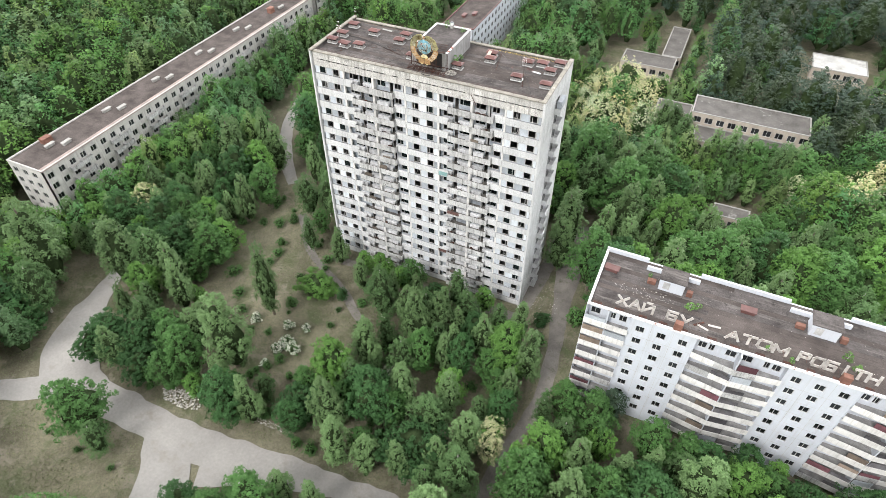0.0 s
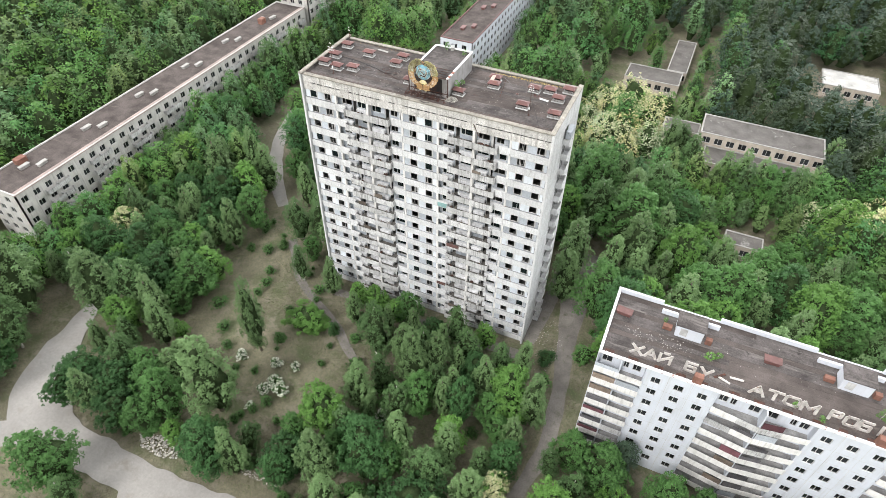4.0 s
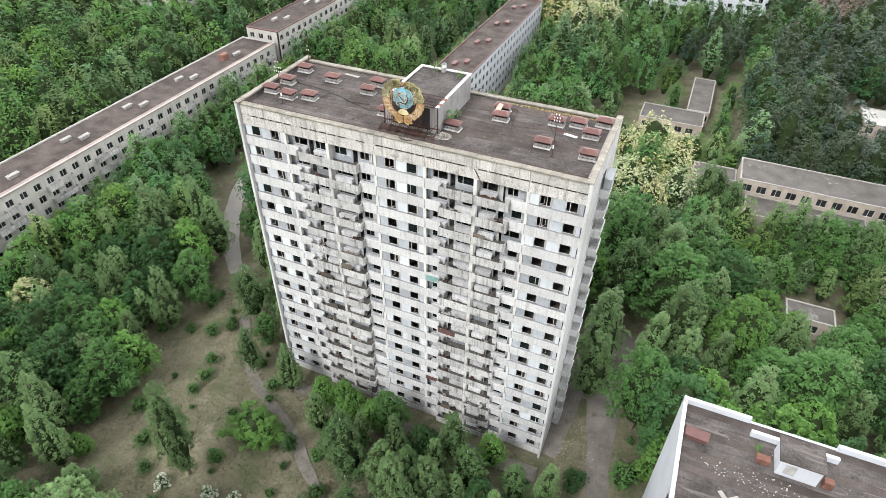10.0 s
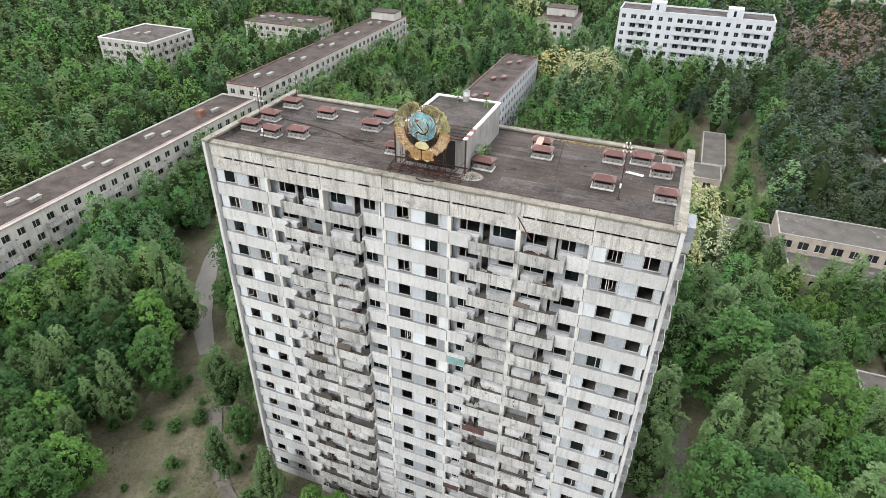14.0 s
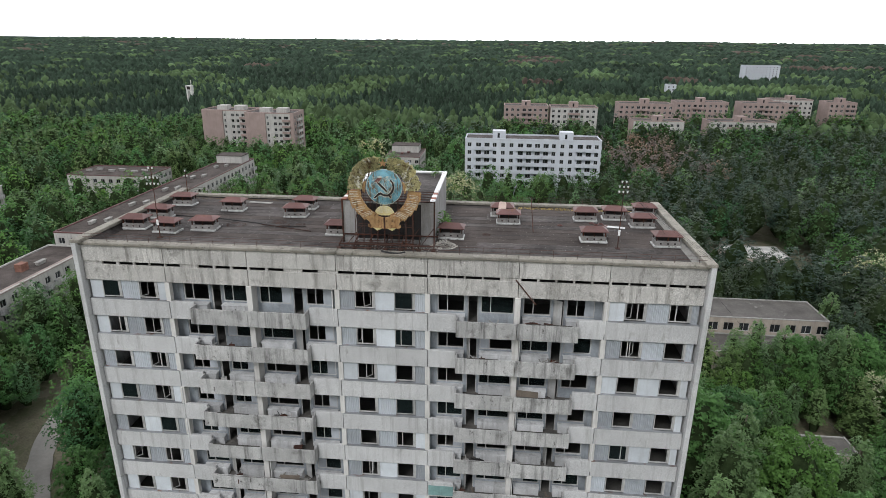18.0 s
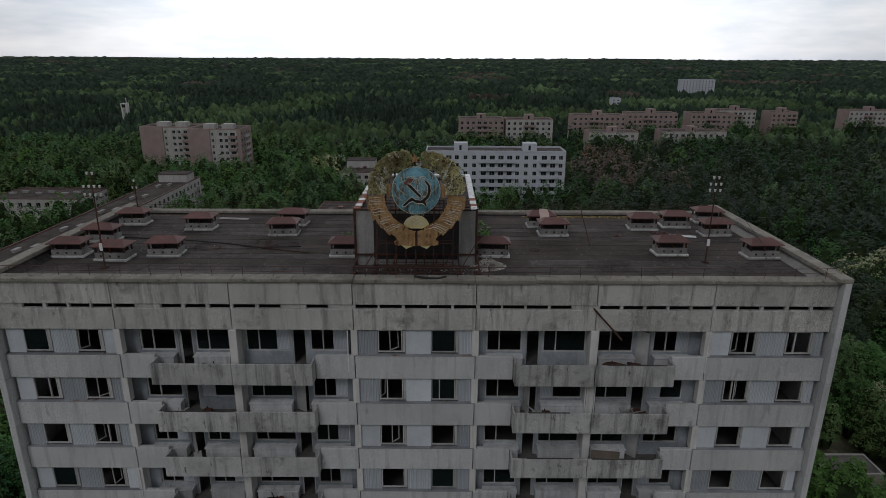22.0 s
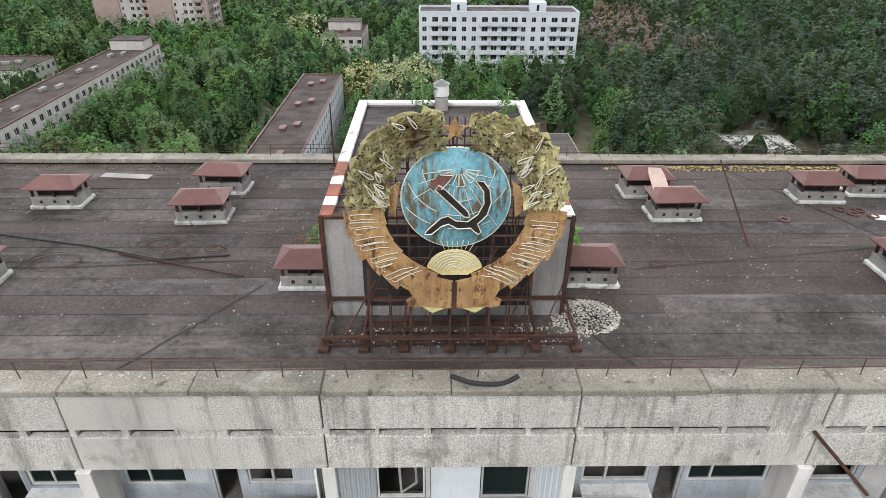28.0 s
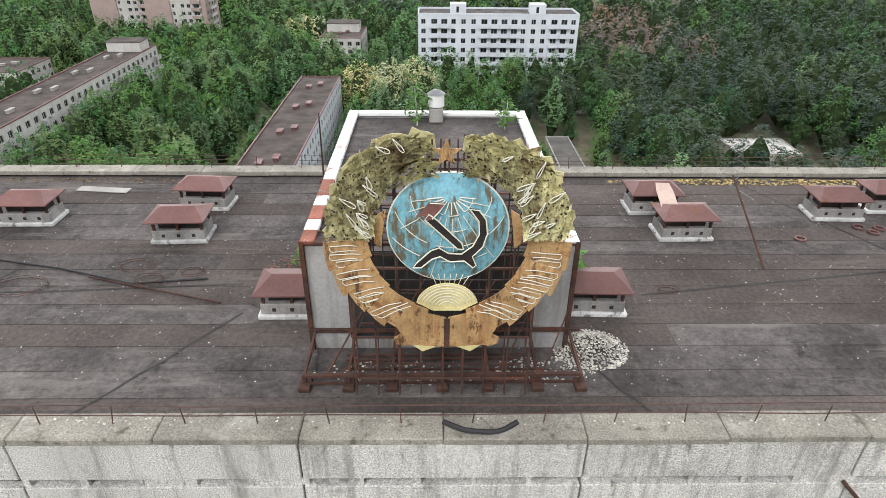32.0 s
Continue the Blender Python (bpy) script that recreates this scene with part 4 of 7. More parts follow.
pipe = thing("roof_ventilator", (-0.1, 12.9, PZ - 0.2), "white sheet-metal ventilator drum on a rubble stone base", "roof vent")
part("base", MB().cbox(-0.26, 0.26, -0.26, 0.26, 0, 0.55, 0.04).mesh("base", M_CONC), pipe)
part("drum", MB().tube([(0, 0, 0.6), (0, 0, 1.05)], 0.3, 16).mesh("drum", M_WHITECLEAN), pipe, label="white sheet-metal drum")
part("collar", MB().tube([(0, 0, 0.5), (0, 0, 0.62)], 0.2, 12).mesh("collar", M_CONC), pipe)
part("cap", MB().tube([(0, 0, 1.05), (0, 0, 1.2)], 0.34, 16, r1=0.08).mesh("cap", M_LEDGE), pipe)

# ---- the emblem ----
EX, EZ, EY = 0.07, 51.98, 1.38
emblem = thing("state_emblem", (EX, EY, DECK), "huge rusting sheet-metal emblem of globe, wheat wreath and star", "emblem sign")
E0 = Vector((0, 0, EZ - DECK))


def epart(name, me, label="", parent=emblem):
    return part(name, me, parent, E0 if parent is emblem else (0, 0, 0), 0, label)


def arc(r, a0, a1, n, cx=0.0, cz=0.0, squash=1.0):
    return [(cx + r * math.cos(radians(a0 + (a1 - a0) * i / n)), cz + squash * r * math.sin(radians(a0 + (a1 - a0) * i / n))) for i in range(n + 1)]


def xz_tube(pts, y, r=0.018, closed=False):
    return MB().tube([(x, y, z) for x, z in pts], r, 5, closed=closed).mesh("neon_tube", M_TUBE, smooth=True)


# globe: a shallow dome of enamelled sheet
GR = 1.2
mb = MB()
rings, seg = 7, 40
cols = []
for i in range(rings + 1):
    r = GR * i / rings
    yy = -0.22 * (1 - (r / GR) ** 2)
    cols.append([(r * math.cos(2 * math.pi * j / seg), yy, r * math.sin(2 * math.pi * j / seg)) for j in range(seg)])
for i in range(rings):
    for j in range(seg):
        k = (j + 1) % seg
        a, b, c, d = cols[i][j], cols[i][k], cols[i + 1][k], cols[i + 1][j]
        mb.add([a, b, c, d] if i else [a, c, d], [(0, 1, 2, 3)] if i else [(0, 1, 2)])
globe = epart("globe", mb.mesh("globe", M_BLUE, smooth=True), "faded blue enamel globe with rust runs")
part("rim", MB().tube([(GR * math.cos(a), 0.02, GR * math.sin(a)) for a in (2 * math.pi * i / 48 for i in range(48))], 0.025, 5, closed=True).mesh("rim", M_TUBE), globe, label="milky tube round the globe")


def dome_y(x, z):
    return -0.22 * max(0.0, 1 - (x * x + z * z) / GR ** 2) - 0.03


POLE = Vector((0.05, 0.78))
for i in range(14):
    a = radians(200 + i * (320 - 180) / 13 * 1.28 - 10)
    pts = []
    for t in range(3, 15):
        r = 2.05 * t / 14
        p = POLE + Vector((math.cos(a), math.sin(a))) * r + Vector((0.16 * math.cos(a) * (r ** 2) * 0.3, 0))
        if p.length < GR - 0.04:
            pts.append((p.x, dome_y(p.x, p.y), p.y))
    if len(pts) > 3:
        cut = R.randint(3, len(pts))
        part("meridian_tube", MB().tube(pts[:cut], 0.0095, 5).mesh("meridian_tube", M_TUBE), globe)
for r in (0.42, 0.78, 1.16, 1.55):
    for a0, a1 in ((188, 250), (262, 300), (305, 350)):
        pts = [(x, dome_y(x, z), z) for x, z in arc(r, a0 + wobble(8), a1 + wobble(8), 10, POLE.x, POLE.y, 0.92) if math.hypot(x, z) < GR - 0.05]
        if len(pts) > 3:
            part("parallel_tube", MB().tube(pts, 0.0095, 5).mesh("parallel_tube", M_TUBE), globe)
for i in range(11):
    a = radians(190 + i * 16)
    pts = [(POLE.x + math.cos(a) * r * 1.3, 0, POLE.y + math.sin(a) * r) for r in (0.12, 0.24, 0.36)]
    part("short_tube", MB().tube([(x, dome_y(x, z), z) for x, _, z in pts], 0.014, 5).mesh("short_tube", M_TUBE), globe)

# hammer and sickle, cut from dark sheet and outlined in tube
handle = [(-0.36, 0.36), (-0.20, 0.24), (0.28, -0.26), (0.32, -0.40), (0.20, -0.40), (-0.44, 0.24)]
head = [(-0.60, 0.30), (-0.34, 0.60), (-0.05, 0.58), (-0.16, 0.42), (-0.30, 0.26), (-0.40, 0.20), (-0.46, 0.32)]
sickle = [(0.42, 0.46), (0.60, 0.20), (0.62, -0.08), (0.50, -0.34), (0.28, -0.52), (0.02, -0.50), (-0.16, -0.38), (-0.32, -0.44), (-0.60, -0.72), (-0.68, -0.84),
          (-0.52, -0.84), (-0.30, -0.64), (-0.14, -0.58), (0.06, -0.70), (0.34, -0.68), (0.52, -0.84), (0.58, -0.78), (0.50, -0.58), (0.70, -0.36), (0.78, -0.06), (0.74, 0.24), (0.60, 0.44)]
for nm, outline, mt, lab, yy in (("hammer_handle", handle, M_BLACK, "dark hammer handle", -0.27), ("hammer_head", head, M_HAMMER, "dull red hammer head", -0.275), ("sickle", sickle, M_BLACK, "dark sickle blade", -0.255)):
    p = epart(nm, MB().plate([(x - 0.02, z + 0.1) for x, z in outline], yy, yy + 0.04).mesh(nm, mt), lab)
    if nm != "hammer_head":
        part("outline_tube", MB().tube([(x - 0.02, yy - 0.02, z + 0.1) for x, z in outline], 0.016, 5, closed=True).mesh("outline_tube", M_TUBE), p)
    else:
        part("outline_tube", MB().tube([(x - 0.02, yy - 0.02, z + 0.1) for x, z in outline[1:5]], 0.013, 5).mesh("outline_tube", M_TUBE), p)

# rising sun with rays
sunr = 0.66
cz = -1.86
sun_plate = epart("rising_sun", MB().plate(arc(sunr, 12, 168, 20, 0, cz, 0.9) + [(-0.3, cz - 0.08), (0.3, cz - 0.08)], -0.06, -0.01).mesh("rising_sun", M_CREAM), "cream sheet half sun with tube arcs")
for i in range(7):
    part("sun_arc", xz_tube(arc(sunr - 0.03 - i * 0.075, 18, 162, 16, 0, cz, 0.9), -0.075, 0.011), sun_plate)
for i in range(7):
    a = radians(62 + i * 8)
    part("sun_ray", xz_tube([(sunr * 1.03 * math.cos(a), cz + sunr * 0.95 * math.sin(a)), (sunr * 1.42 * math.cos(a), cz + sunr * 1.33 * math.sin(a))], -0.05, 0.009), sun_plate)

# wreath: lower sheaf of overlapping ochre sheets, wrapped in bands
def wreath_pt(a, r):
    return (1.0 * r * math.cos(radians(a)), -0.12 + 1.02 * r * math.sin(radians(a)))


for side in (1, -1):
    angs = [-4, -19, -33, -46, -58, -69, -79]
    for i, (a0, a1) in enumerate(zip(angs, angs[1:])):
        ro0, ro1 = 2.50 - 0.02 * i, 2.44 - 0.02 * i
        ri0, ri1 = 1.62 + 0.02 * i, 1.60 + 0.03 * i
        n = 5
        out = [wreath_pt(a0 + (a1 - a0) * t / n, ro0 + 0.10 * (t / n) * (1 if i % 2 else 0.6)) for t in range(n + 1)]
        inn = [wreath_pt(a1 + 2 + (a0 - a1) * t / n, ri1 + (ri0 - ri1) * t / n) for t in range(n + 1)]
        pts = [(side * x, z) for x, z in out + inn]
        yb = -0.05 - 0.035 * (i % 2) - 0.01 * i
        sheet = epart("sheaf_sheet", MB().plate(pts if side < 0 else pts[::-1], yb, yb + 0.03).mesh("sheaf_sheet", M_OCHRE), "overlapping rust-stained gold sheet")
        for t in (0.12, 0.42, 0.72) if i < 4 else ():
            a = a0 + (a1 - a0) * t
            r0, r1 = 1.70 + R.uniform(0, 0.12), 2.32 + R.uniform(0, 0.1)
            q = [wreath_pt(a * 1.22 + wobble(1), r0), wreath_pt(a * 1.1 + wobble(0.6), 2.0), wreath_pt(a, r1), wreath_pt(a - 1.6, r1 + 0.03), wreath_pt(a - 3.2, r1), wreath_pt(a * 1.1 - 3.2 + wobble(0.6), 2.0), wreath_pt(a * 1.22 - 3.2 + wobble(1), r0 + R.uniform(0, 0.2))]
            if R.random() < 0.85:
                part("band_tube", xz_tube([(side * x, z) for x, z in q], yb - 0.03, 0.0115), sheet)
    # broad ribbon under the sun
    rb = [(0.03, -2.08), (0.42, -1.98), (0.78, -1.72), (1.25, -1.95), (1.02, -2.45), (0.98, -2.52), (1.14, -2.62), (1.10, -2.78), (0.92, -2.84), (0.75, -2.80), (0.35, -2.84), (0.03, -2.86)]
    pts = [(side * x, z) for x, z in rb]
    epart("ribbon_sheet", MB().plate(pts if side > 0 else pts[::-1], -0.13, -0.09).mesh("ribbon_sheet", M_OCHRE), "rusting gold ribbon sheet")
    pts = [(side * x, z) for x, z in ((0.12, -2.84), (0.80, -2.80), (0.58, -2.98), (0.52, -3.02))]
    epart("ribbon_tip", MB().plate(pts if side > 0 else pts[::-1], -0.09, -0.06).mesh("ribbon_tip", M_CREAM), "pale yellow ribbon tip")
    # upper ears: ragged, layered sheets
    for layer in range(3):
        pts = []
        n = 26
        for t in range(n + 1):
            a = -2 + (84 - 4 * layer) * t / n
            rr = (2.44 - 0.23 * layer) * (1.0 - 0.14 * max(0, (a - 40) / 40)) + R.uniform(-0.12, 0.10)
            pts.append(wreath_pt(a, rr))
        for t in range(n + 1):
            a = 82 - 4 * layer - (84 - 4 * layer) * t / n
            rr = 1.50 + 0.05 * layer + R.uniform(-0.06, 0.06) + 0.22 * max(0, (a - 45) / 30)
            pts.append(wreath_pt(a, rr))
        pts = [(side * x, z + 0.03) for x, z in pts]
        yb = -0.02 - 0.06 * layer
        epart("ear_sheet", MB().plate(pts if side < 0 else pts[::-1], yb, yb + 0.025).mesh("ear_sheet", M_EAR), "ragged mossy gold sheet of wheat ears")
    # grains: small bent flakes standing off the sheets
    mb = MB()
    for _ in range(620):
        a, rr = R.uniform(0, 80), R.uniform(1.5, 2.42)
        rr *= 1.0 - 0.12 * max(0, (a - 40) / 40)
        x, z = wreath_pt(a, rr)
        d = radians(a + 90 + R.uniform(-45, 45))
        L, W = R.uniform(0.05, 0.15), R.uniform(0.02, 0.055)
        u, w = Vector((math.cos(d), 0, math.sin(d))), Vector((-math.sin(d), 0, math.cos(d)))
        c = Vector((side * x, -0.17 - R.uniform(0, 0.06), z))
        u.x *= side
        w.x *= side
        mb.add([tuple(c - u * L), tuple(c - w * W + Vector((0, -0.04, 0))), tuple(c + u * L), tuple(c + w * W + Vector((0, 0.03, 0)))], [(0, 1, 2, 3)])
    tagged(epart("grain_relief", mb.mesh("grain_relief", M_EAR), "bent sheet flakes of the wheat grains"), kind="stuff")
    # rivets and rusted-through holes in the ears, the dark of each hole a flat black patch
    mb = MB()
    for _ in range(170):
        a, rr = R.uniform(0, 80), R.uniform(1.52, 2.40)
        rr *= 1.0 - 0.12 * max(0, (a - 40) / 40)
        x, z = wreath_pt(a, rr)
        q = R.uniform(0.009, 0.024)
        mb.add([(side * x + q * math.cos(k * 1.0472), -0.262, z + q * R.uniform(0.7, 1.5) * math.sin(k * 1.0472)) for k in range(6)], [tuple(range(6))[::-1]])
    tagged(epart("rust_hole", mb.mesh("rust_hole", M_BLACK), "small rusted holes in the wheat sheets"), kind="stuff")
    # looped tubes over the ears, gathered towards the globe
    for n_ in range(15):
        a = R.uniform(4, 40) if n_ < 13 else R.uniform(40, 70)
        rr = R.uniform(1.6, 1.95) if n_ < 11 else R.uniform(1.9, 2.3)
        x, z = wreath_pt(a, rr)
        d = radians(48 + R.uniform(-25, 25))
        L, W = R.uniform(0.09, 0.19), R.uniform(0.014, 0.028)
        u, w = Vector((math.cos(d), math.sin(d))), Vector((-math.sin(d), math.cos(d)))
        loop = [Vector((x, z)) + u * (L * math.cos(q)) + w * (W * math.sin(q) * (1.35 - math.cos(q))) for q in (2 * math.pi * i / 14 for i in range(14))]
        epart("loop_tube", xz_tube([(side * p.x, p.y) for p in loop], -0.285, 0.0105, closed=R.random() < 0.75))
    # brown inner leaf
    pts = [(side * x, z) for x, z in ((1.22, 0.42), (1.40, 0.30), (1.50, -0.05), (1.46, -0.35), (1.34, -0.45), (1.30, -0.1))]
    epart("inner_leaf", MB().plate(pts if side < 0 else pts[::-1], 0.0, 0.03).mesh("inner_leaf", M_OCHRE))
epart("ribbon_seam", MB().box(-0.06, 0.06, -0.15, -0.12, -2.85, -2.1).mesh("ribbon_seam", M_RUST), "rust-red seam")
star = []
for i in range(10):
    r = 0.29 if i % 2 == 0 else 0.115
    a = radians(90 + 36 * i)
    star.append((-0.05 + r * math.cos(a), 1.60 + r * math.sin(a)))
epart("star", MB().plate(star[::-1], -0.06, -0.02).mesh("star", M_OCHRE), "gilded five-pointed star")

# steel frame that carries it
def bar(p, q, r=0.03, n=4, nm="frame_bar"):
    epart(nm, MB().tube([Vector(p) - Vector((EX, EY, EZ)), Vector(q) - Vector((EX, EY, EZ))], r, n).mesh(nm, M_RUST))


for x in (-2.0, -1.5, -1.0, -0.5, 0.0, 0.45, 0.95, 1.45, 1.95):
    top = 53.6 if abs(x) < 1.2 else 52.2
    bar((x, EY + 0.12, 47.5), (x, EY + 0.12, top), 0.026)
    bar((x, EY + 0.62, 47.5), (x, EY + 0.62, top - 0.1), 0.022)
    for i in range(5):
        z = 48.2 + i * 1.0
        if z + 0.9 < top:
            bar((x, EY + 0.12, z), (x, EY + 0.62, z + 0.8 if i % 2 else z), 0.016)
for z in (48.0, 49.2, 50.1, 51.0, 52.0, 53.0, 53.4):
    w = 1.9 if z < 52.2 else 1.0
    bar((-w, EY + 0.1, z), (w, EY + 0.1, z), 0.028)
    bar((-w, EY + 0.62, z), (w, EY + 0.62, z), 0.022)
for i in range(13):
    x = -1.5 + i * 0.25
    epart("lattice_bar", MB().tube([(x - EX, 0.10, -2.6), (x - EX + wobble(0.05), 0.10, 1.25)], 0.017, 4).mesh("lattice_bar", M_BLACK))
for i in range(11):
    z = -2.3 + i * 0.33
    epart("lattice_bar", MB().tube([(-1.6, 0.16, z), (1.6, 0.16, z + wobble(0.25))], 0.014, 4).mesh("lattice_bar", M_BLACK))
for i in range(8):
    x = -1.9 + i * 0.5
    bar((x, EY + 0.14, 49.3 + 0.2 * (i % 3)), (x + 0.5, EY + 0.14, 50.7), 0.014)
for i in range(4):
    bar((-0.25 + i * 0.16, EY - 0.02, 53.2), (-0.25 + i * 0.16, EY - 0.02, 53.85), 0.022)
    bar((0.35 + i * 0.09, EY + 0.1, 53.0), (0.35 + i * 0.09, EY + 0.1, 53.9), 0.018)
YF = 2.0
for z, r in ((47.72, 0.06), (47.48, 0.035)):
    bar((-3.35, YF - 0.1, z), (3.35, YF - 0.05, z), r)
bar((-3.4, 3.3, 48.0), (3.55, 3.3, 48.02), 0.06)
for x in (-3.3, -2.25, -1.2, 0.0, 1.1, 2.3, 3.35):
    bar((x, YF - 0.08, DECK), (x, YF - 0.08, 47.76), 0.05)
    bar((x, YF - 0.08, 47.72), (x * 0.98, 3.3, 48.0), 0.045)
    bar((x, YF - 0.05, 47.72), (x, 3.3, 47.55), 0.03)
    epart("foot_block", MB().cbox(x - EX - 0.14, x - EX + 0.14, YF - 0.3 - EY, YF + 0.12 - EY, DECK - EZ, DECK - EZ + 0.14, 0.02).mesh("foot_block", M_RUST))
for x in (-2.8, 1.4, 2.4):
    bar((x, YF, 47.62), (x + 0.8, 3.3, 48.6), 0.025)
for y, z in ((2.35, 47.55), (2.6, 47.6), (2.85, 47.55)):
    bar((-2.4, y, z), (2.2 + wobble(0.4), y + wobble(0.1), z), 0.03)

# ---- masts, wires, and things left on the roof ----
def mast(x, y, h, tiers, label):
    x, y = deck_at(x, y)
    m = thing("lamp_mast", (x, y, DECK), label, "mast", "roof masts")
    part("foot", MB().cbox(-0.16, 0.16, -0.16, 0.16, 0, 0.07, 0.01).mesh("foot", M_RUST), m)
    part("pole", MB().tube([(0, 0, 0.06), (0.03, 0.02, h)], 0.04, 8, r1=0.028).mesh("pole", M_RUST), m)
    me_cup = MB().tube([(0, 0, 0), (0, 0, 0.07), (0, 0, 0.15)], 0.035, 8, r1=0.07).mesh("insulator", M_WHITECLEAN)
    for z, n in tiers:
        part("cross_arm", MB().tube([(-0.14 * n, 0, z), (0.14 * n, 0, z)], 0.02, 5).mesh("cross_arm", M_RUST), m)
        for i in range(n):
            part("insulator", me_cup, m, (-0.14 * n + 0.28 * n * (i + 0.5) / n, 0, z + 0.01), label="white porcelain insulator")
    if h > 4:
        part("switch_box", MB().cbox(-0.07, 0.07, -0.12, -0.03, 1.0, 1.4, 0.01).mesh("switch_box", M_WHITECLEAN), m, label="small white switch box")
    return m


mast(-16.95, 2.9, 5.3, ((3.95, 4), (4.4, 4), (5.1, 2)), "rusted roof mast with tiers of white insulators")
mast(16.3, 4.3, 4.9, ((4.05, 3), (4.4, 3), (4.75, 2)), "slightly leaning roof mast with white insulators")
mast(-20.5, 14.3, 2.6, ((2.0, 2), (2.5, 1)), "short mast at the back corner of the roof")
mast(-4.75, 14.6, 2.9, (), "thin dark pole beside the machine room")
for i in range(4):
    z = DECK + 4.2 + i * 0.18
    pts = [(16.3 + (62 - 16.3) * t, 4.3 + (-1 + i * 2.5) * t, z + (9.0 - z) * t - 9.0 * 4 * t * (1 - t) * 0.25) for t in [k / 14 for k in range(15)]]
    if i < 3:
        pts = [(16.3 + 5.2 * t, 4.3 - 4.0 * t + 0.2 * i, DECK + 4.3 - 3.6 * t + i * 0.1 - 0.5 * 4 * t * (1 - t) * 0.3) for t in [k / 8 for k in range(9)]]
    solid("slack_wire", MB().tube(pts if i < 3 else pts, 0.008 if i < 3 else 0.012, 4).mesh("slack_wire", M_RUBBER), "slack wire running from the roof mast", "wire", "slack wires")

aer = thing("fallen_aerial", (*deck_at(10.45, 10.2), DECK), "leaning aerial with a bent cross-piece", "aerial")
part("pole", MB().tube([(0.05, -2.6, 0.02), (-0.05, 0.6, 1.9)], 0.035, 6).mesh("pole", M_RUST), aer)
part("cross_bar", MB().tube([(-0.3, 0.3, 1.7), (0.7, 0.2, 1.15)], 0.018, 6).mesh("cross_bar", M_LEDGE), aer)
part("bent_rods", MB().tube([(-0.5, 0.5, 1.8), (-0.2, 0.6, 1.95), (0.0, 0.5, 1.75), (0.25, 0.6, 1.95)], 0.012, 5).mesh("bent_rods", M_LEDGE), aer)

solid("fallen_rod", MB().tube([(-10.9, 7.0, 0.03), (-6.4, 5.55, 0.05)], 0.03, 6).mesh("fallen_rod", M_RUST), "long rusted rod lying on the roof", "metal rod", m=pose(*deck_at(0, 0), DECK + 0.02) @ Matrix.Scale(0.995, 4))
solid("cable_run", MB().tube([(-21.0, 8.9, 0.03), (-15.5, 8.3, 0.05), (-12.0, 7.5, 0.03), (-9.4, 6.6, 0.05), (-7.2, 6.9, 0.04)], 0.035, 6).mesh("cable_run", M_RUBBER), "black cable trailing over the roof felt", "cable", m=pose(*deck_at(0, 0), DECK + 0.01) @ Matrix.Scale(0.995, 4))
for x, y, r in ((-8.9, 6.6, 0.42), (-9.6, 7.4, 0.55), (-12.6, 6.2, 0.8), (-7.7, 7.0, 0.35), (6.9, 6.0, 0.3)):
    solid("wire_coil", MB().tube([(x + r * (1 + 0.06 * i / 20) * math.cos(i * 0.5), y + 0.7 * r * math.sin(i * 0.5), DECK + 0.03 + 0.006 * i) for i in range(26)], 0.011, 4).mesh("wire_coil", M_RUST),
          "loose coil of grey wire on the roof", "wire coil", "wire coils")
hose = MB()
hose.tube([(0.0 + 1.6 * t, 0.28 - 0.32 * math.sin(math.pi * t) * (1 + 0.1 * math.sin(9 * t)), ATOP + 0.24 + 0.03 * math.sin(6 * t)) for t in [i / 14 for i in range(15)]], 0.06, 7)
solid("rubber_hose", hose.mesh("rubber_hose", M_RUBBER), "black strip of torn roofing hanging over the coping", "roofing scrap")
solid("steel_bracket", MB().tube([(9.05, -0.08, 46.3), (10.4, -0.85, 44.9)], 0.05, 6).mesh("steel_bracket", M_RUST), "rusted steel arm jutting from the attic slit", "bracket")
for x, y, s in ((-13.4, 13.6, 1.05), (17.0, 9.6, 0.8), (14.9, 10.2, 0.0)):
    if s:
        solid("loose_sheet", MB().cbox(-s, s, -0.22, 0.22, 0, 0.03, 0.008).mesh("loose_sheet", M_CONC if s > 1 else M_WHITECLEAN), "pale loose sheet lying on the roof", "sheet", "loose sheets on the roof", m=pose(*deck_at(x, y), DECK + 0.025, 0, 0, wobble(15)))
ring = MB().tube([(0.17 * math.cos(a), 0.17 * math.sin(a), 0.04) for a in (2 * math.pi * i / 14 for i in range(14))], 0.04, 6, closed=True).mesh("rusty_ring", M_CAP, smooth=True)
for x, y in ((15.6, 10.0), (16.0, 10.3), (16.25, 9.8), (15.3, 10.4), (12.7, 9.5)):
    solid("rusty_ring", ring, "rusty brown ring lying on the roof", "ring", "rusty rings on the roof", m=pose(*deck_at(x, y), DECK + 0.03, wobble(4), wobble(4), 0))


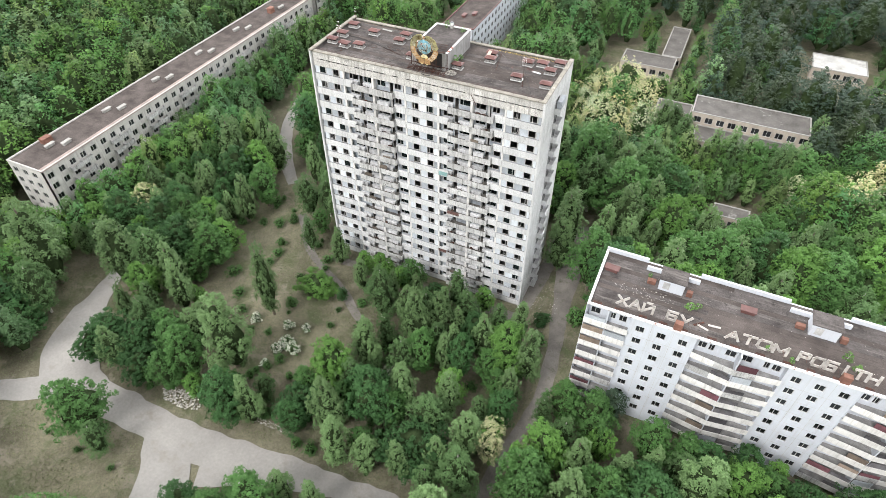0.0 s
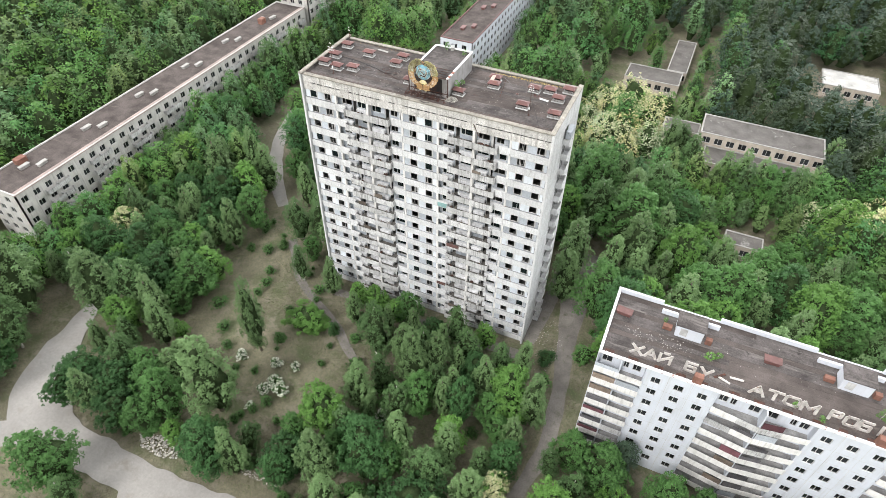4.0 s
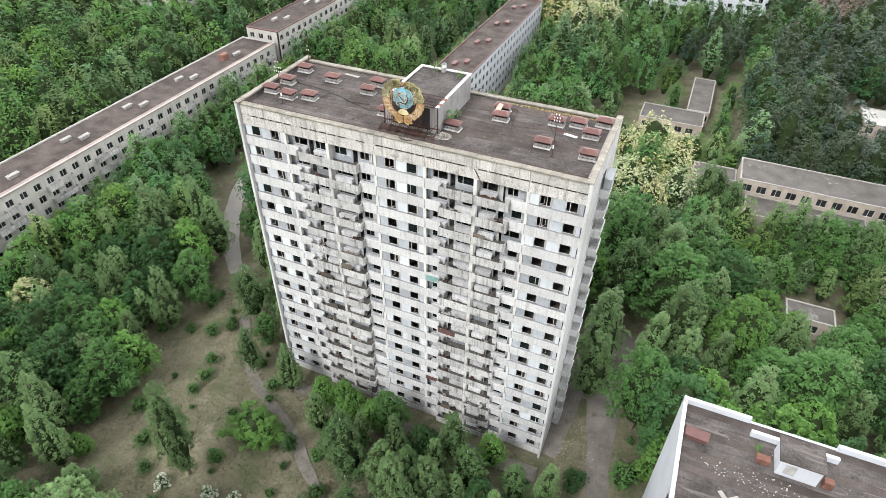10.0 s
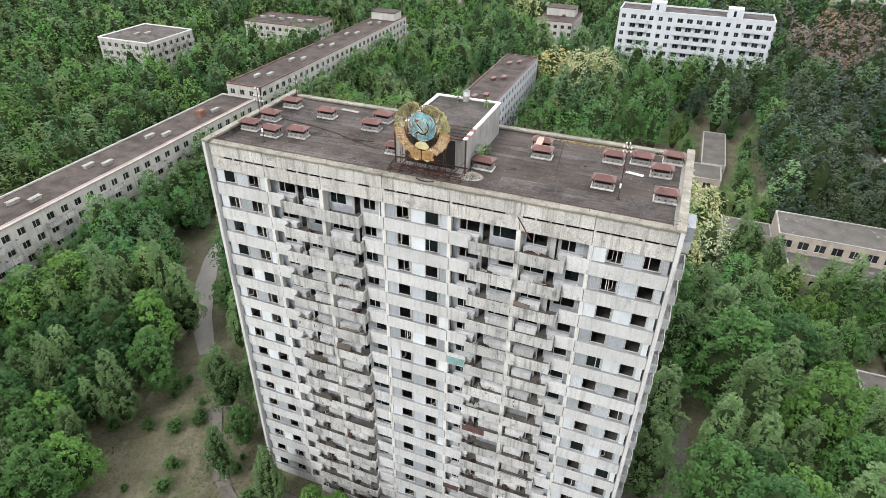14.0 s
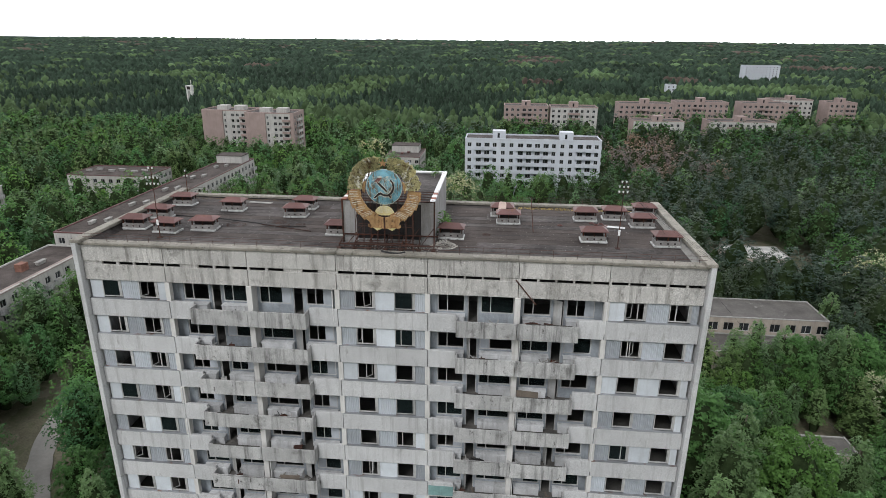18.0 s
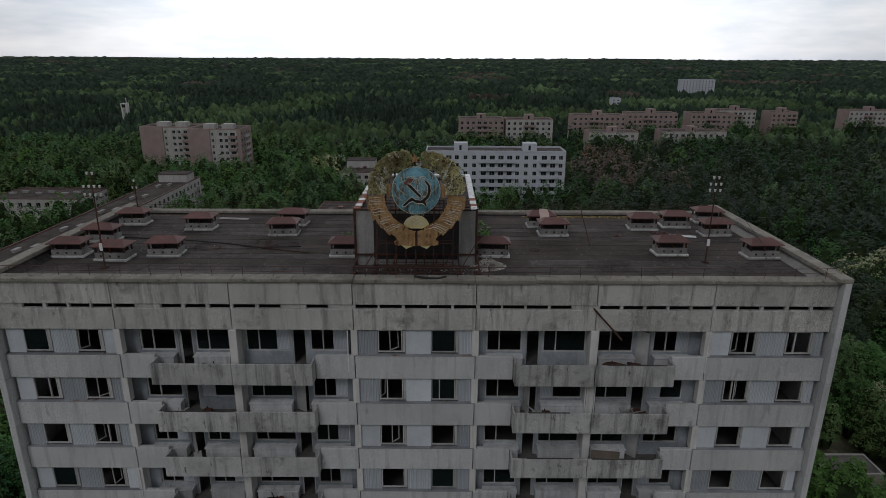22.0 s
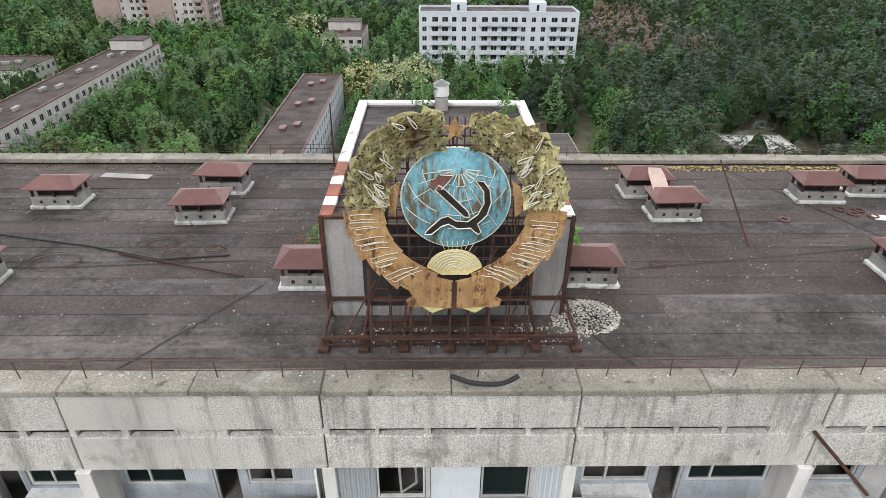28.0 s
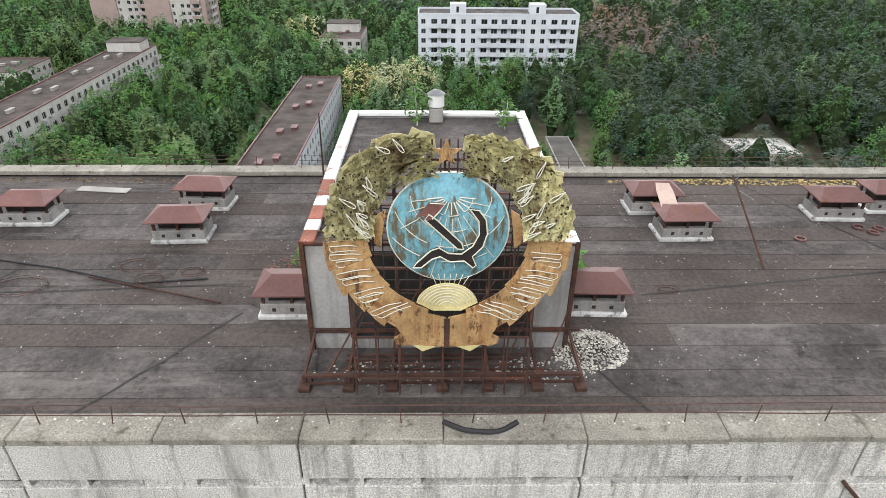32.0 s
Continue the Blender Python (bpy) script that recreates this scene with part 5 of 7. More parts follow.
def rubble(x0, y0, w, d, n, size, label, zb=DECK, mt=None, hump=0.25):
    mb = MB()
    if zb == DECK:
        x0, y0 = deck_at(x0, y0)
    for _ in range(n):
        a, q = R.uniform(0, 2 * math.pi), math.sqrt(R.random())
        x, y = x0 + w * q * math.cos(a), y0 + d * q * math.sin(a)
        s = size * R.uniform(0.35, 1.0)
        z = zb + hump * max(0, 1 - q * 1.15) * R.random()
        pts = [(x + s * R.uniform(0.5, 1) * sx, y + s * R.uniform(0.4, 1) * sy, z + (0.012 if sz < 0 else s * R.uniform(0.5, 1.1))) for sx in (-1, 1) for sy in (-1, 1) for sz in (-1, 1)]
        mb.add(pts, [(0, 1, 3, 2), (4, 6, 7, 5), (0, 4, 5, 1), (2, 3, 7, 6), (0, 2, 6, 4), (1, 5, 7, 3)])
    return solid("rubble_heap", mb.mesh("rubble_heap", mt or M_WRECK), label, "rubble", kind="stuff")


rubble(3.95, 3.5, 1.0, 0.85, 1500, 0.034, "heap of pale broken plaster beside the machine room", hump=0.6)
rubble(2.6, 2.7, 1.3, 0.5, 260, 0.035, "scatter of pale plaster crumbs below the frame", hump=0.06)
rubble(-1.0, 2.6, 2.2, 0.5, 130, 0.04, "scatter of debris below the emblem frame", hump=0.03)
rubble(-4.9, 7.6, 0.7, 0.7, 110, 0.05, "brown brick crumbs beside the machine room", mt=mat("brick_crumbs", (0.17, 0.085, 0.06), 0.95, 0.3, 2.0, 20.0, 0.3, island=0.4), hump=0.2)
rubble(0, 1.0, 20, 0.16, 420, 0.035, "grit and moss along the roof edge", mt=mat("mossy_grit", (0.24, 0.215, 0.15), 0.95, 0.3, 2.0, 20.0, 0.3, island=0.5), hump=0.02)
rubble(13.5, 14.55, 6.5, 0.3, 520, 0.06, "dry straw and litter along the back parapet", mt=mat("dry_straw", (0.38, 0.29, 0.12), 0.9, 0.3, 2.0, 20.0, 0.3, island=0.5), hump=0.1)
rubble(-14.5, 14.55, 6.0, 0.25, 200, 0.05, "moss and litter along the back parapet", mt=mat("brown_litter", (0.16, 0.11, 0.06), 0.9, 0.3, 2.0, 20.0, 0.3, island=0.5), hump=0.06)
rubble(0, 8, 20, 6.2, 1100, 0.024, "pale specks of debris over the roof felt", hump=0.0)
rubble(0.0, 0.32, 20, 0.2, 260, 0.03, "crumbs on the coping", zb=ATOP + 0.2, hump=0.0)

# ---- other buildings ----
ME_WINS = {}


def far_window(w, h):
    key = (w, h)
    if key not in ME_WINS:
        t = 0.07
        ME_WINS[key] = grid_wall("window", M_FRAME, [0, t, w * 0.45 - 0.03, w * 0.45 + 0.03, w - t, w], [0, t, h - t, h], {(1, 1), (3, 1)}, 0, 0.09, M_DARKGLASS)
    return ME_WINS[key]


ME_BALCS = {}


def far_balcony(w, material):
    key = (w, material.name)
    if key not in ME_BALCS:
        ME_BALCS[key] = MB().box(0, w, -1.0, 0, -0.16, 0).box(0, w, -1.0, -0.92, 0, 0.95).box(0, 0.07, -0.92, 0, 0, 0.95).box(w - 0.07, w, -0.92, 0, 0, 0.95).mesh("balcony", material)
    return ME_BALCS[key]


def facade(b, at, turn, length, storeys, cols, wall, z0=0.9, sill=0.9, top=0.7, balc=(), balc_mat=None, h=2.8, low=0):
    """One side of a building: a wall with true openings, its windows and balconies. cols: (offset, width, height) of each column of windows."""
    m0 = pose(*at, 0, 0, turn)
    total = z0 + storeys * h + top
    cols = sorted(cols)
    xs_ = [0.0] + [e for o, w, hh in cols for e in (o, o + w)] + [length]
    hh = cols[0][2]
    zs_ = [0.0] + [e for s in range(storeys) for e in (z0 + s * h + sill, z0 + s * h + sill + hh)] + [total]
    holes = {(2 * i + 1, 2 * s + 1) for i in range(len(cols)) for s in range(low, storeys)}
    part("wall", grid_wall("wall", wall, xs_, zs_, holes, 0, 0.3), b, m=m0)
    for i, (o, w, _) in enumerate(cols):
        f = far_window(w, hh)
        for s in range(low, storeys):
            part("window", f, b, m=m0 @ pose(o, 0.1, z0 + s * h + sill))
            if i in balc:
                part("balcony", far_balcony(round(w + 1.5, 2), balc_mat or M_BALCONY), b, m=m0 @ pose(o - 0.75, -0.003, z0 + s * h))
    return total


def shell(b, x0, x1, y0, y1, z, roof=M_FELT, lip=M_WHITECLEAN, lip_h=0.35, wall=None, sides="WNE"):
    """Flat roof with a raised lip, and the plain sides that no window opens."""
    part("roof", box_mesh("roof", roof, x0 + 0.25, x1 - 0.25, y0 + 0.25, y1 - 0.25, z - 0.3, z), b)
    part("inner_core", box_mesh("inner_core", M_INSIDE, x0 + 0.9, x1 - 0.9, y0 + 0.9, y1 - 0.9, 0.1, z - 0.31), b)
    part("roof_edge", MB().box(x0 - 0.05, x1 + 0.05, y0 - 0.05, y0 + 0.25, z, z + lip_h).box(x0 - 0.05, x1 + 0.05, y1 - 0.25, y1 + 0.05, z, z + lip_h)
         .box(x0 - 0.05, x0 + 0.25, y0 + 0.25, y1 - 0.25, z, z + lip_h).box(x1 - 0.25, x1 + 0.05, y0 + 0.25, y1 - 0.25, z, z + lip_h).mesh("roof_edge", lip), b)
    for s in sides:
        d = {"W": (x0, x0 + 0.3, y0 + 0.3, y1 - 0.3), "E": (x1 - 0.3, x1, y0 + 0.3, y1 - 0.3), "N": (x0, x1, y1 - 0.3, y1), "S": (x0, x1, y0, y0 + 0.3)}[s]
        part("wall", box_mesh("wall", wall, *d, 0, z), b)


ME_LOWVENT = MB().cbox(-1.1, 1.1, -0.38, 0.38, 0.0, 0.6, 0.04).cbox(-1.25, 1.25, -0.5, 0.5, 0.65, 0.74, 0.02).mesh("roof_vent", M_CONC)
ME_LOWVENT_B = MB().cbox(-1.0, 1.0, -0.5, 0.5, 0.0, 0.55, 0.04).cbox(-1.2, 1.2, -0.65, 0.65, 0.62, 0.75, 0.02).mesh("roof_vent", M_CAP)


def columns(length, step, w=1.5, h=1.45, start=0.9):
    return [(start + i * step, w, h) for i in range(int((length - start - w) / step) + 1)]


def slab_block(name, x0, x1, y0, y1, storeys, label, wall, east=True, south=True, west=False, vents=ME_LOWVENT, step=3.0, balc=(), roof=M_FELT, lip=M_WHITECLEAN, vent_step=17.0, along="y"):
    b = thing(name, (0, 0, 0), label, "apartment building")
    z = 0.9 + storeys * 2.8 + 0.7
    shell(b, x0, x1, y0, y1, z, roof, lip, 0.3, wall, "".join(s for s, used in (("N", True), ("W", not west), ("E", not east), ("S", not south)) if used))
    if south:
        facade(b, (x0, y0, 0), 0, x1 - x0, storeys, columns(x1 - x0, step), wall, balc=balc if along == "x" else ())
    if east:
        facade(b, (x1, y0, 0), 90, y1 - y0, storeys, columns(y1 - y0, step), wall, balc=balc if along == "y" else ())
    if west:
        facade(b, (x0, y1, 0), -90, y1 - y0, storeys, columns(y1 - y0, step), wall, balc=())
    n = int(((y1 - y0) if along == "y" else (x1 - x0)) / vent_step)
    for i in range(n):
        for dx in (-1.4, 1.4):
            t = (i + 0.55) * vent_step
            if along == "y":
                part("roof_vent", vents, b, ((x0 + x1) / 2 + dx * 0.9, y0 + t + dx * 0.9, z), 90 + wobble(3))
            else:
                part("roof_vent", vents, b, (x0 + t + dx, (y0 + y1) / 2 + dx * 0.8, z), wobble(3))
    return b, z


# long five-storey rows to the west and behind
row_a, za = slab_block("long_apartment_row", -94.5, -83.6, -20.5, 86.5, 5, "long five-storey grey panel apartment row with a dark felt roof", M_GPANEL, balc=set(range(2, 36, 4)) | set(range(3, 36, 4)), roof=M_FELT2, lip=M_GPANEL)
part("stair_house", box_mesh("stair_house", M_BRICK, -93.4, -91.8, -12.5, -10.2, za, za + 1.3), row_a, label="small brick roof hatch")
part("stair_house", box_mesh("stair_house", M_BRICK, -89.5, -88.0, 70.0, 72.0, za, za + 1.6), row_a, label="small brick roof hatch")
part("east_edge", MB().box(-84.9, -83.4, -20.6, 86.6, za + 0.02, za + 0.16).mesh("east_edge", mat("bare_pinkish_edge", (0.27, 0.215, 0.195), 0.9, 0.25, 0.3, 5.0, 0.2)), row_a, label="bare pinkish roof edge strip")
row_b, zb = slab_block("stepped_apartment_row", -93.5, -82.8, 87.5, 181.0, 6, "long six-storey pinkish panel apartment row", M_GPANEL, balc=set(range(2, 33, 4)), lip=M_CAP, roof=M_FELT2)
part("stair_house", box_mesh("stair_house", M_GPANEL, -93.0, -83.5, 172.0, 178.0, zb, zb + 2.6), row_b, label="grey roof-top stair house")
part("stair_roof", box_mesh("stair_roof", M_FELT2, -93.2, -83.3, 171.8, 178.2, zb + 2.6, zb + 2.8), row_b, label="felt-covered slab")
row_c, zc = slab_block("narrow_apartment_row", -35.2, -24.8, 86.0, 156.0, 5, "narrow five-storey apartment row with a brownish felt roof", M_WPANEL, roof=M_FELT2, vents=ME_LOWVENT_B, lip=M_CAP)
row_d, zd = slab_block("low_apartment_row", -150.0, -119.5, 170.0, 188.0, 4, "low grey building half hidden in trees", M_GPANEL, along="x", vent_step=9, lip=M_CAP, roof=M_FELT2)
row_e, ze = slab_block("service_building", -41.0, -26.0, 222.0, 244.0, 4, "small grey service building among trees", M_GPANEL, vents=ME_LOWVENT_B, lip=M_CAP, roof=M_FELT2)
part("stair_house", box_mesh("stair_house", M_GPANEL, -40, -28, 234.0, 242.0, ze, ze + 3), row_e)
part("stair_roof", box_mesh("stair_roof", M_FELT2, -40.2, -27.8, 233.8, 242.2, ze + 3, ze + 3.2), row_e, label="felt-covered slab")
row_f, _ = slab_block("grey_corner_block", -172, -150, 118, 140, 5, "grey apartment block with pale balconies among trees", M_GPANEL, balc=set(range(0, 12, 2)))

# low school wings behind the tower
M_BUFF = mat("buff_wall", (0.40, 0.35, 0.30), 0.9, 0.2, 0.4, 8.0, 0.2, 0.4, (0.2, 0.16, 0.13))
M_CHALKROOF = mat("chalky_broken_roof", (0.46, 0.45, 0.43), 0.95, 0.25, 0.3, 5.0, 0.3, patch=(0.20, 0.19, 0.17), patch_at=0.57, patch_scale=0.35)
M_PALEROOF = mat("bleached_felt_roof", (0.105, 0.097, 0.09), 0.95, 0.3, 0.3, 5.0, 0.3, patch=(0.42, 0.41, 0.39), patch_at=0.60, patch_scale=0.22)
def low_wing(x0, x1, y0, y1, storeys, label, roof=M_PALEROOF):
    b = thing("low_school_wing", (0, 0, 0), label, "school building", "low school wings")
    z = 0.4 + storeys * 3.3 + 0.4
    shell(b, x0, x1, y0, y1, z, roof, M_CONC, 0.18, M_BUFF, "WNE")
    facade(b, (x0, y0, 0), 0, x1 - x0, storeys, columns(x1 - x0, 2.9, 1.9, 1.7), M_BUFF, z0=0.4, sill=1.0, top=0.4, h=3.3)
    return b


low_wing(43.0, 72.0, 74.5, 84.0, 3, "three-storey school wing with a bleached flat roof")
low_wing(45.0, 68.0, 66.5, 74.2, 2, "two-storey school wing with strip windows")
low_wing(33.5, 42.8, 78.5, 84.0, 2, "narrow school stair wing with a bleached roof")
low_wing(17.5, 34.0, 109.0, 118.0, 1, "low school wing with a mossy flat roof")
low_wing(29.0, 35.0, 118.4, 142.0, 1, "narrow low school passage with a bleached roof")
low_wing(74.0, 90.0, 130.0, 141.0, 1, "low pavilion with a bleached pale flat roof", M_CHALKROOF)
low_wing(54.0, 62.0, 42.0, 46.5, 1, "ruined low outbuilding hidden in trees")

# white nine-storey block in the distance
def panel_block(name, x0, x1, y0, y1, label, wall, side_wall, storeys=9, pents=(0.25, 0.75), step=3.05, balc=(1, 2, 6, 7, 8, 9, 13, 14), turn_side=True, pent_mat=None, trim=M_WPANEL, low=0):
    b = thing(name, (0, 0, 0), label, "apartment building")
    z = 0.9 + storeys * 2.8 + 0.7
    shell(b, x0, x1, y0, y1, z, M_FELT, trim, 0.5, side_wall, "WN" if turn_side else "WNE")
    cs = [(c[0], 1.9 if i in balc else c[1], c[2]) for i, c in enumerate(columns(x1 - x0, step, 1.4, 1.45))]
    facade(b, (x0, y0, 0), 0, x1 - x0, storeys, cs, wall, balc=balc, balc_mat=trim, low=low)
    if turn_side:
        facade(b, (x1, y0 + 0.3, 0), 90, y1 - y0 - 0.3, storeys, columns(y1 - y0, 3.6, 1.3, 1.4, 1.6), side_wall, balc={1}, balc_mat=trim)
    for p in pents:
        xc = x0 + p * (x1 - x0)
        part("stair_house", box_mesh("stair_house", pent_mat or wall, xc - 2.4, xc + 2.4, y0 + 3.0, y0 + 7.5, z, z + 2.7), b)
        part("stair_door", box_mesh("stair_door", M_DARKGLASS, xc - 0.6, xc + 0.2, y0 + 2.95, y0 + 2.99, z + 0.3, z + 2.0), b)
    return b


panel_block("white_apartment_block", -4.5, 44.5, 186.0, 198.0, "white nine-storey panel block with dark balconies behind trees", M_WPANEL, M_WPANEL)
def pink_block(x0, x1, y0, y1):
    b = thing("pink_apartment_block", (0, 0, 0), "nine-storey block with pink brick gables and pale panel bays", "apartment building", "pink apartment blocks")
    z = 0.9 + 9 * 2.8 + 0.7
    w = x1 - x0
    shell(b, x0, x1, y0, y1, z, M_FELT, M_PPANEL, 0.6, M_PPANEL, "WN")
    part("gable_wall", box_mesh("gable_wall", M_PPANEL, x0, x0 + 0.42 * w, y0 - 0.5, y0 + 0.3, 0, z + 0.5), b, label="blank pink brick wall")
    part("gable_wall", box_mesh("gable_wall", M_PPANEL, x1 - 0.07 * w, x1, y0 - 0.4, y0 + 0.3, 0, z + 0.5), b, label="blank pink brick wall")
    facade(b, (x0 + 0.42 * w, y0, 0), 0, 0.51 * w, 9, [(0.6, 0.9, 1.4), (0.17 * w, 1.4, 1.4), (0.27 * w, 1.4, 1.4), (0.38 * w, 2.2, 1.4)], M_GPANEL, balc={3}, balc_mat=M_PPANEL)
    facade(b, (x1, y0 + 0.3, 0), 90, y1 - y0 - 0.6, 9, columns(y1 - y0 - 0.6, 3.4, 1.8, 1.4), M_PPANEL, balc={1, 2}, balc_mat=M_GPANEL)
    for p in (0.35, 0.7):
        part("stair_house", box_mesh("stair_house", M_GPANEL, x0 + p * w - 2.5, x0 + p * w + 2.5, y0 + 4, y0 + 9, z, z + 2.2), b)


pink_block(-139.0, -114.0, 258.0, 272.0)
pink_block(-113.8, -90.0, 250.0, 266.0)
FAR = [(10, 306, 24), (35, 303, 25), (76, 330, 30), (78, 296, 26), (112, 345, 30), (118, 300, 34), (150, 345, 26), (178, 372, 24), (205, 358, 16), (262, 372, 30), (285, 348, 30)]
for i, (x, y, w) in enumerate(FAR):
    panel_block("distant_apartment_block", x, x + w, y, y + 13, "distant pinkish-brown nine-storey panel block above the trees", M_GPANEL if i % 2 else M_PPANEL, M_PPANEL, storeys=9 if i not in (3, 5) else 7,
                pents=(0.5,), balc=(3, 4), turn_side=False, pent_mat=M_PPANEL, trim=M_PPANEL, low=3)
panel_block("distant_white_block", 345, 391, 880, 900, "distant white office block above the forest", M_WPANEL, M_WPANEL, storeys=10, pents=(), balc=(), step=4.5, turn_side=False)
panel_block("distant_white_block", 178, 187, 628, 640, "distant small white building above the forest", M_WPANEL, M_WPANEL, storeys=6, pents=(), balc=(), step=4.5, turn_side=False)
wt = thing("concrete_tower", (-243, 452, 0), "slender pale concrete tower above the forest", "tower")
for dx in (-1.6, 1.6):
    part("leg", box_mesh("leg", M_PILLAR, dx - 0.5, dx + 0.5, -2, 2, 0, 20), wt)
part("head", box_mesh("head", M_PILLAR, -2.2, 2.2, -2.2, 2.2, 20, 24), wt)
# black plate on the solid head, for the darkness within the opening
part("opening", box_mesh("opening", M_BLACK, -1.3, 1.3, -2.3, -2.22, 20.8, 23.2), wt)
part("aerial", MB().tube([(1.5, 0, 24), (1.5, 0, 28)], 0.25, 5).mesh("aerial", M_PILLAR), wt)

# ---- nine-storey block with the roof slogan ----
NX0, NX1, NY0, NY1, NZ = 36.2, 112.0, -16.2, -3.0, 24.9
nine = thing("slogan_block", (0, 0, 0), "white nine-storey panel block with balconies and a slogan on its roof", "apartment building")
part("roof", box_mesh("roof", M_FELT2, NX0 + 0.3, NX1 - 0.3, NY0 + 0.3, NY1 - 0.3, NZ - 0.3, NZ - 0.03), nine, label="brown-black felt roof")
for i in range(13):
    ya = NY0 + 0.4 + i * 0.95
    cut = 58 + wobble(6)
    for xa, xb in ((NX0 + 0.45, cut - 0.01), (cut, 84), (84.01, NX1 - 0.4)):
        part("felt_strip", MB().box(xa, xb, ya, ya + 0.93, NZ - 0.029, NZ - 0.004 * R.choice((1, 2, 3))).mesh("felt_strip", M_FELT2 if R.random() < 0.6 else M_FELT), nine)
part("inner_core", box_mesh("inner_core", M_INSIDE, NX0 + 1.6, NX1 - 1, NY0 + 1.6, NY1 - 1, 0.1, NZ - 0.31), nine)
part("wall", box_mesh("wall", M_WPANEL, NX0, NX0 + 0.3, NY0 + 0.3, NY1, 0, NZ + 0.5), nine)
part("wall", box_mesh("wall", M_WPANEL, NX0 + 0.3, NX1, NY1 - 0.3, NY1, 0, NZ), nine)
part("wall", box_mesh("wall", M_WPANEL, NX1 - 0.3, NX1, NY0 + 0.3, NY1 - 0.3, 0, NZ + 0.5), nine)
part("front_edge", MB().cbox(NX0, NX1, NY0 - 0.1, NY0 + 0.35, NZ - 0.15, NZ + 0.12, 0.02).mesh("front_edge", M_WHITE), nine, label="white roof edge with rust stains")
for i in range(12):
    xx = NX0 + 1 + i * 3.4 + wobble(0.5)
    part("edge_flap", MB().cbox(0, R.uniform(0.7, 1.5), 0, 0.55, 0, 0.03, 0.008).mesh("edge_flap", M_RUST), nine, (xx, NY0 + 0.36, NZ + 0.02), wobble(4), label="rusted loose edge sheet")
# rear parapet, set back in steps beside the stair houses
steps = [(NX0, 43.2, -3.0), (43.2, 51.6, -4.7), (51.6, 65.0, -3.0), (65.0, 73.5, -4.7), (73.5, 88.0, -3.0), (88, 96, -4.7), (96, NX1, -3.0)]
for x0, x1, y in steps:
    part("parapet", MB().cbox(x0, x1 - 0.01, y - 0.42, y, NZ - 0.02, NZ + 0.75, 0.02).mesh("parapet", M_WPANEL), nine, label="white rear parapet")
part("parapet", MB().cbox(NX0 + 0.01, NX0 + 0.42, NY0 + 0.4, NY1 - 0.45, NZ - 0.02, NZ + 0.55, 0.02).mesh("parapet", M_WHITE), nine)
for x0 in (45.2, 67.2, 89.5):
    sh = part("stair_house", box_mesh("stair_house", M_WPANEL, x0 + 0.4, x0 + 4.2, -8.7, -5.9, NZ, NZ + 2.3), nine)
    part("stair_roof", MB().cbox(x0 + 0.2, x0 + 4.4, -8.9, -5.7, NZ + 2.3, NZ + 2.46, 0.03).mesh("stair_roof", M_FELT), sh, label="felt-covered slab")
    part("stair_door", MB().box(x0 + 1.0, x0 + 2.0, -8.76, -8.71, NZ + 0.5, NZ + 1.9).mesh("stair_door", M_FRAME), sh)
    rub = part("vent_block", MB().cbox(0, 1.3, 0, 0.8, 0, 0.7, 0.03).mesh("vent_block", M_BRICK), nine, (x0 - 1.4, -8.2, NZ))
    part("vent_block", MB().cbox(0, 0.9, 0, 0.7, 0, 1.0, 0.03).mesh("vent_block", M_BRICK), nine, (x0 + 4.7, -8.6, NZ))
for x, y in ((37.2, -7.6), (58.3, -7.9), (80.5, -7.6)):
    part("roof_vent", ME_LOWVENT_B, nine, (x + 0.8, y, NZ), wobble(5))
for x in (49.2, 71.8, 94.0):
    part("chimney", MB().cbox(0, 1.2, 0, 0.9, -0.2, 1.5, 0.03).mesh("chimney", M_BRICK), nine, (x, NY0 + 0.02, NZ), label="orange brick chimney at the roof edge")

# floor colour darkened to paint the shade in the gaps between parapets
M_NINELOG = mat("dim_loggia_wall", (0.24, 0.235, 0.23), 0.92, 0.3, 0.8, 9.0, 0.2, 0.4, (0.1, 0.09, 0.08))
M_SHEET_D = mat("dark_enclosure_sheet", (0.10, 0.095, 0.10), 0.8, 0.35, 0.8, 9.0, 0.2, 0.4, obj_var=0.5)
M_SHEET_R = mat("maroon_enclosure_sheet", (0.13, 0.055, 0.065), 0.8, 0.3, 0.8, 9.0, 0.2, 0.4, obj_var=0.4)
M_SHEET_W = mat("worn_brown_enclosure", (0.21, 0.165, 0.13), 0.85, 0.35, 0.8, 9.0, 0.2, 0.4, obj_var=0.4)
HEXA = [(0, 3, 2, 1), (4, 5, 6, 7), (0, 1, 5, 4), (1, 2, 6, 5), (2, 3, 7, 6), (3, 0, 4, 7)]


def slanted(name, material, a, ya, b, yb, thick, z0, z1):
    """A board that runs from (a, ya) to (b, yb) in plan."""
    vs = [(a, ya, z0), (b, yb, z0), (b, yb + thick, z0), (a, ya + thick, z0), (a, ya, z1), (b, yb, z1), (b, yb + thick, z1), (a, ya + thick, z1)]
    return MB().add(vs, HEXA).mesh(name, material)


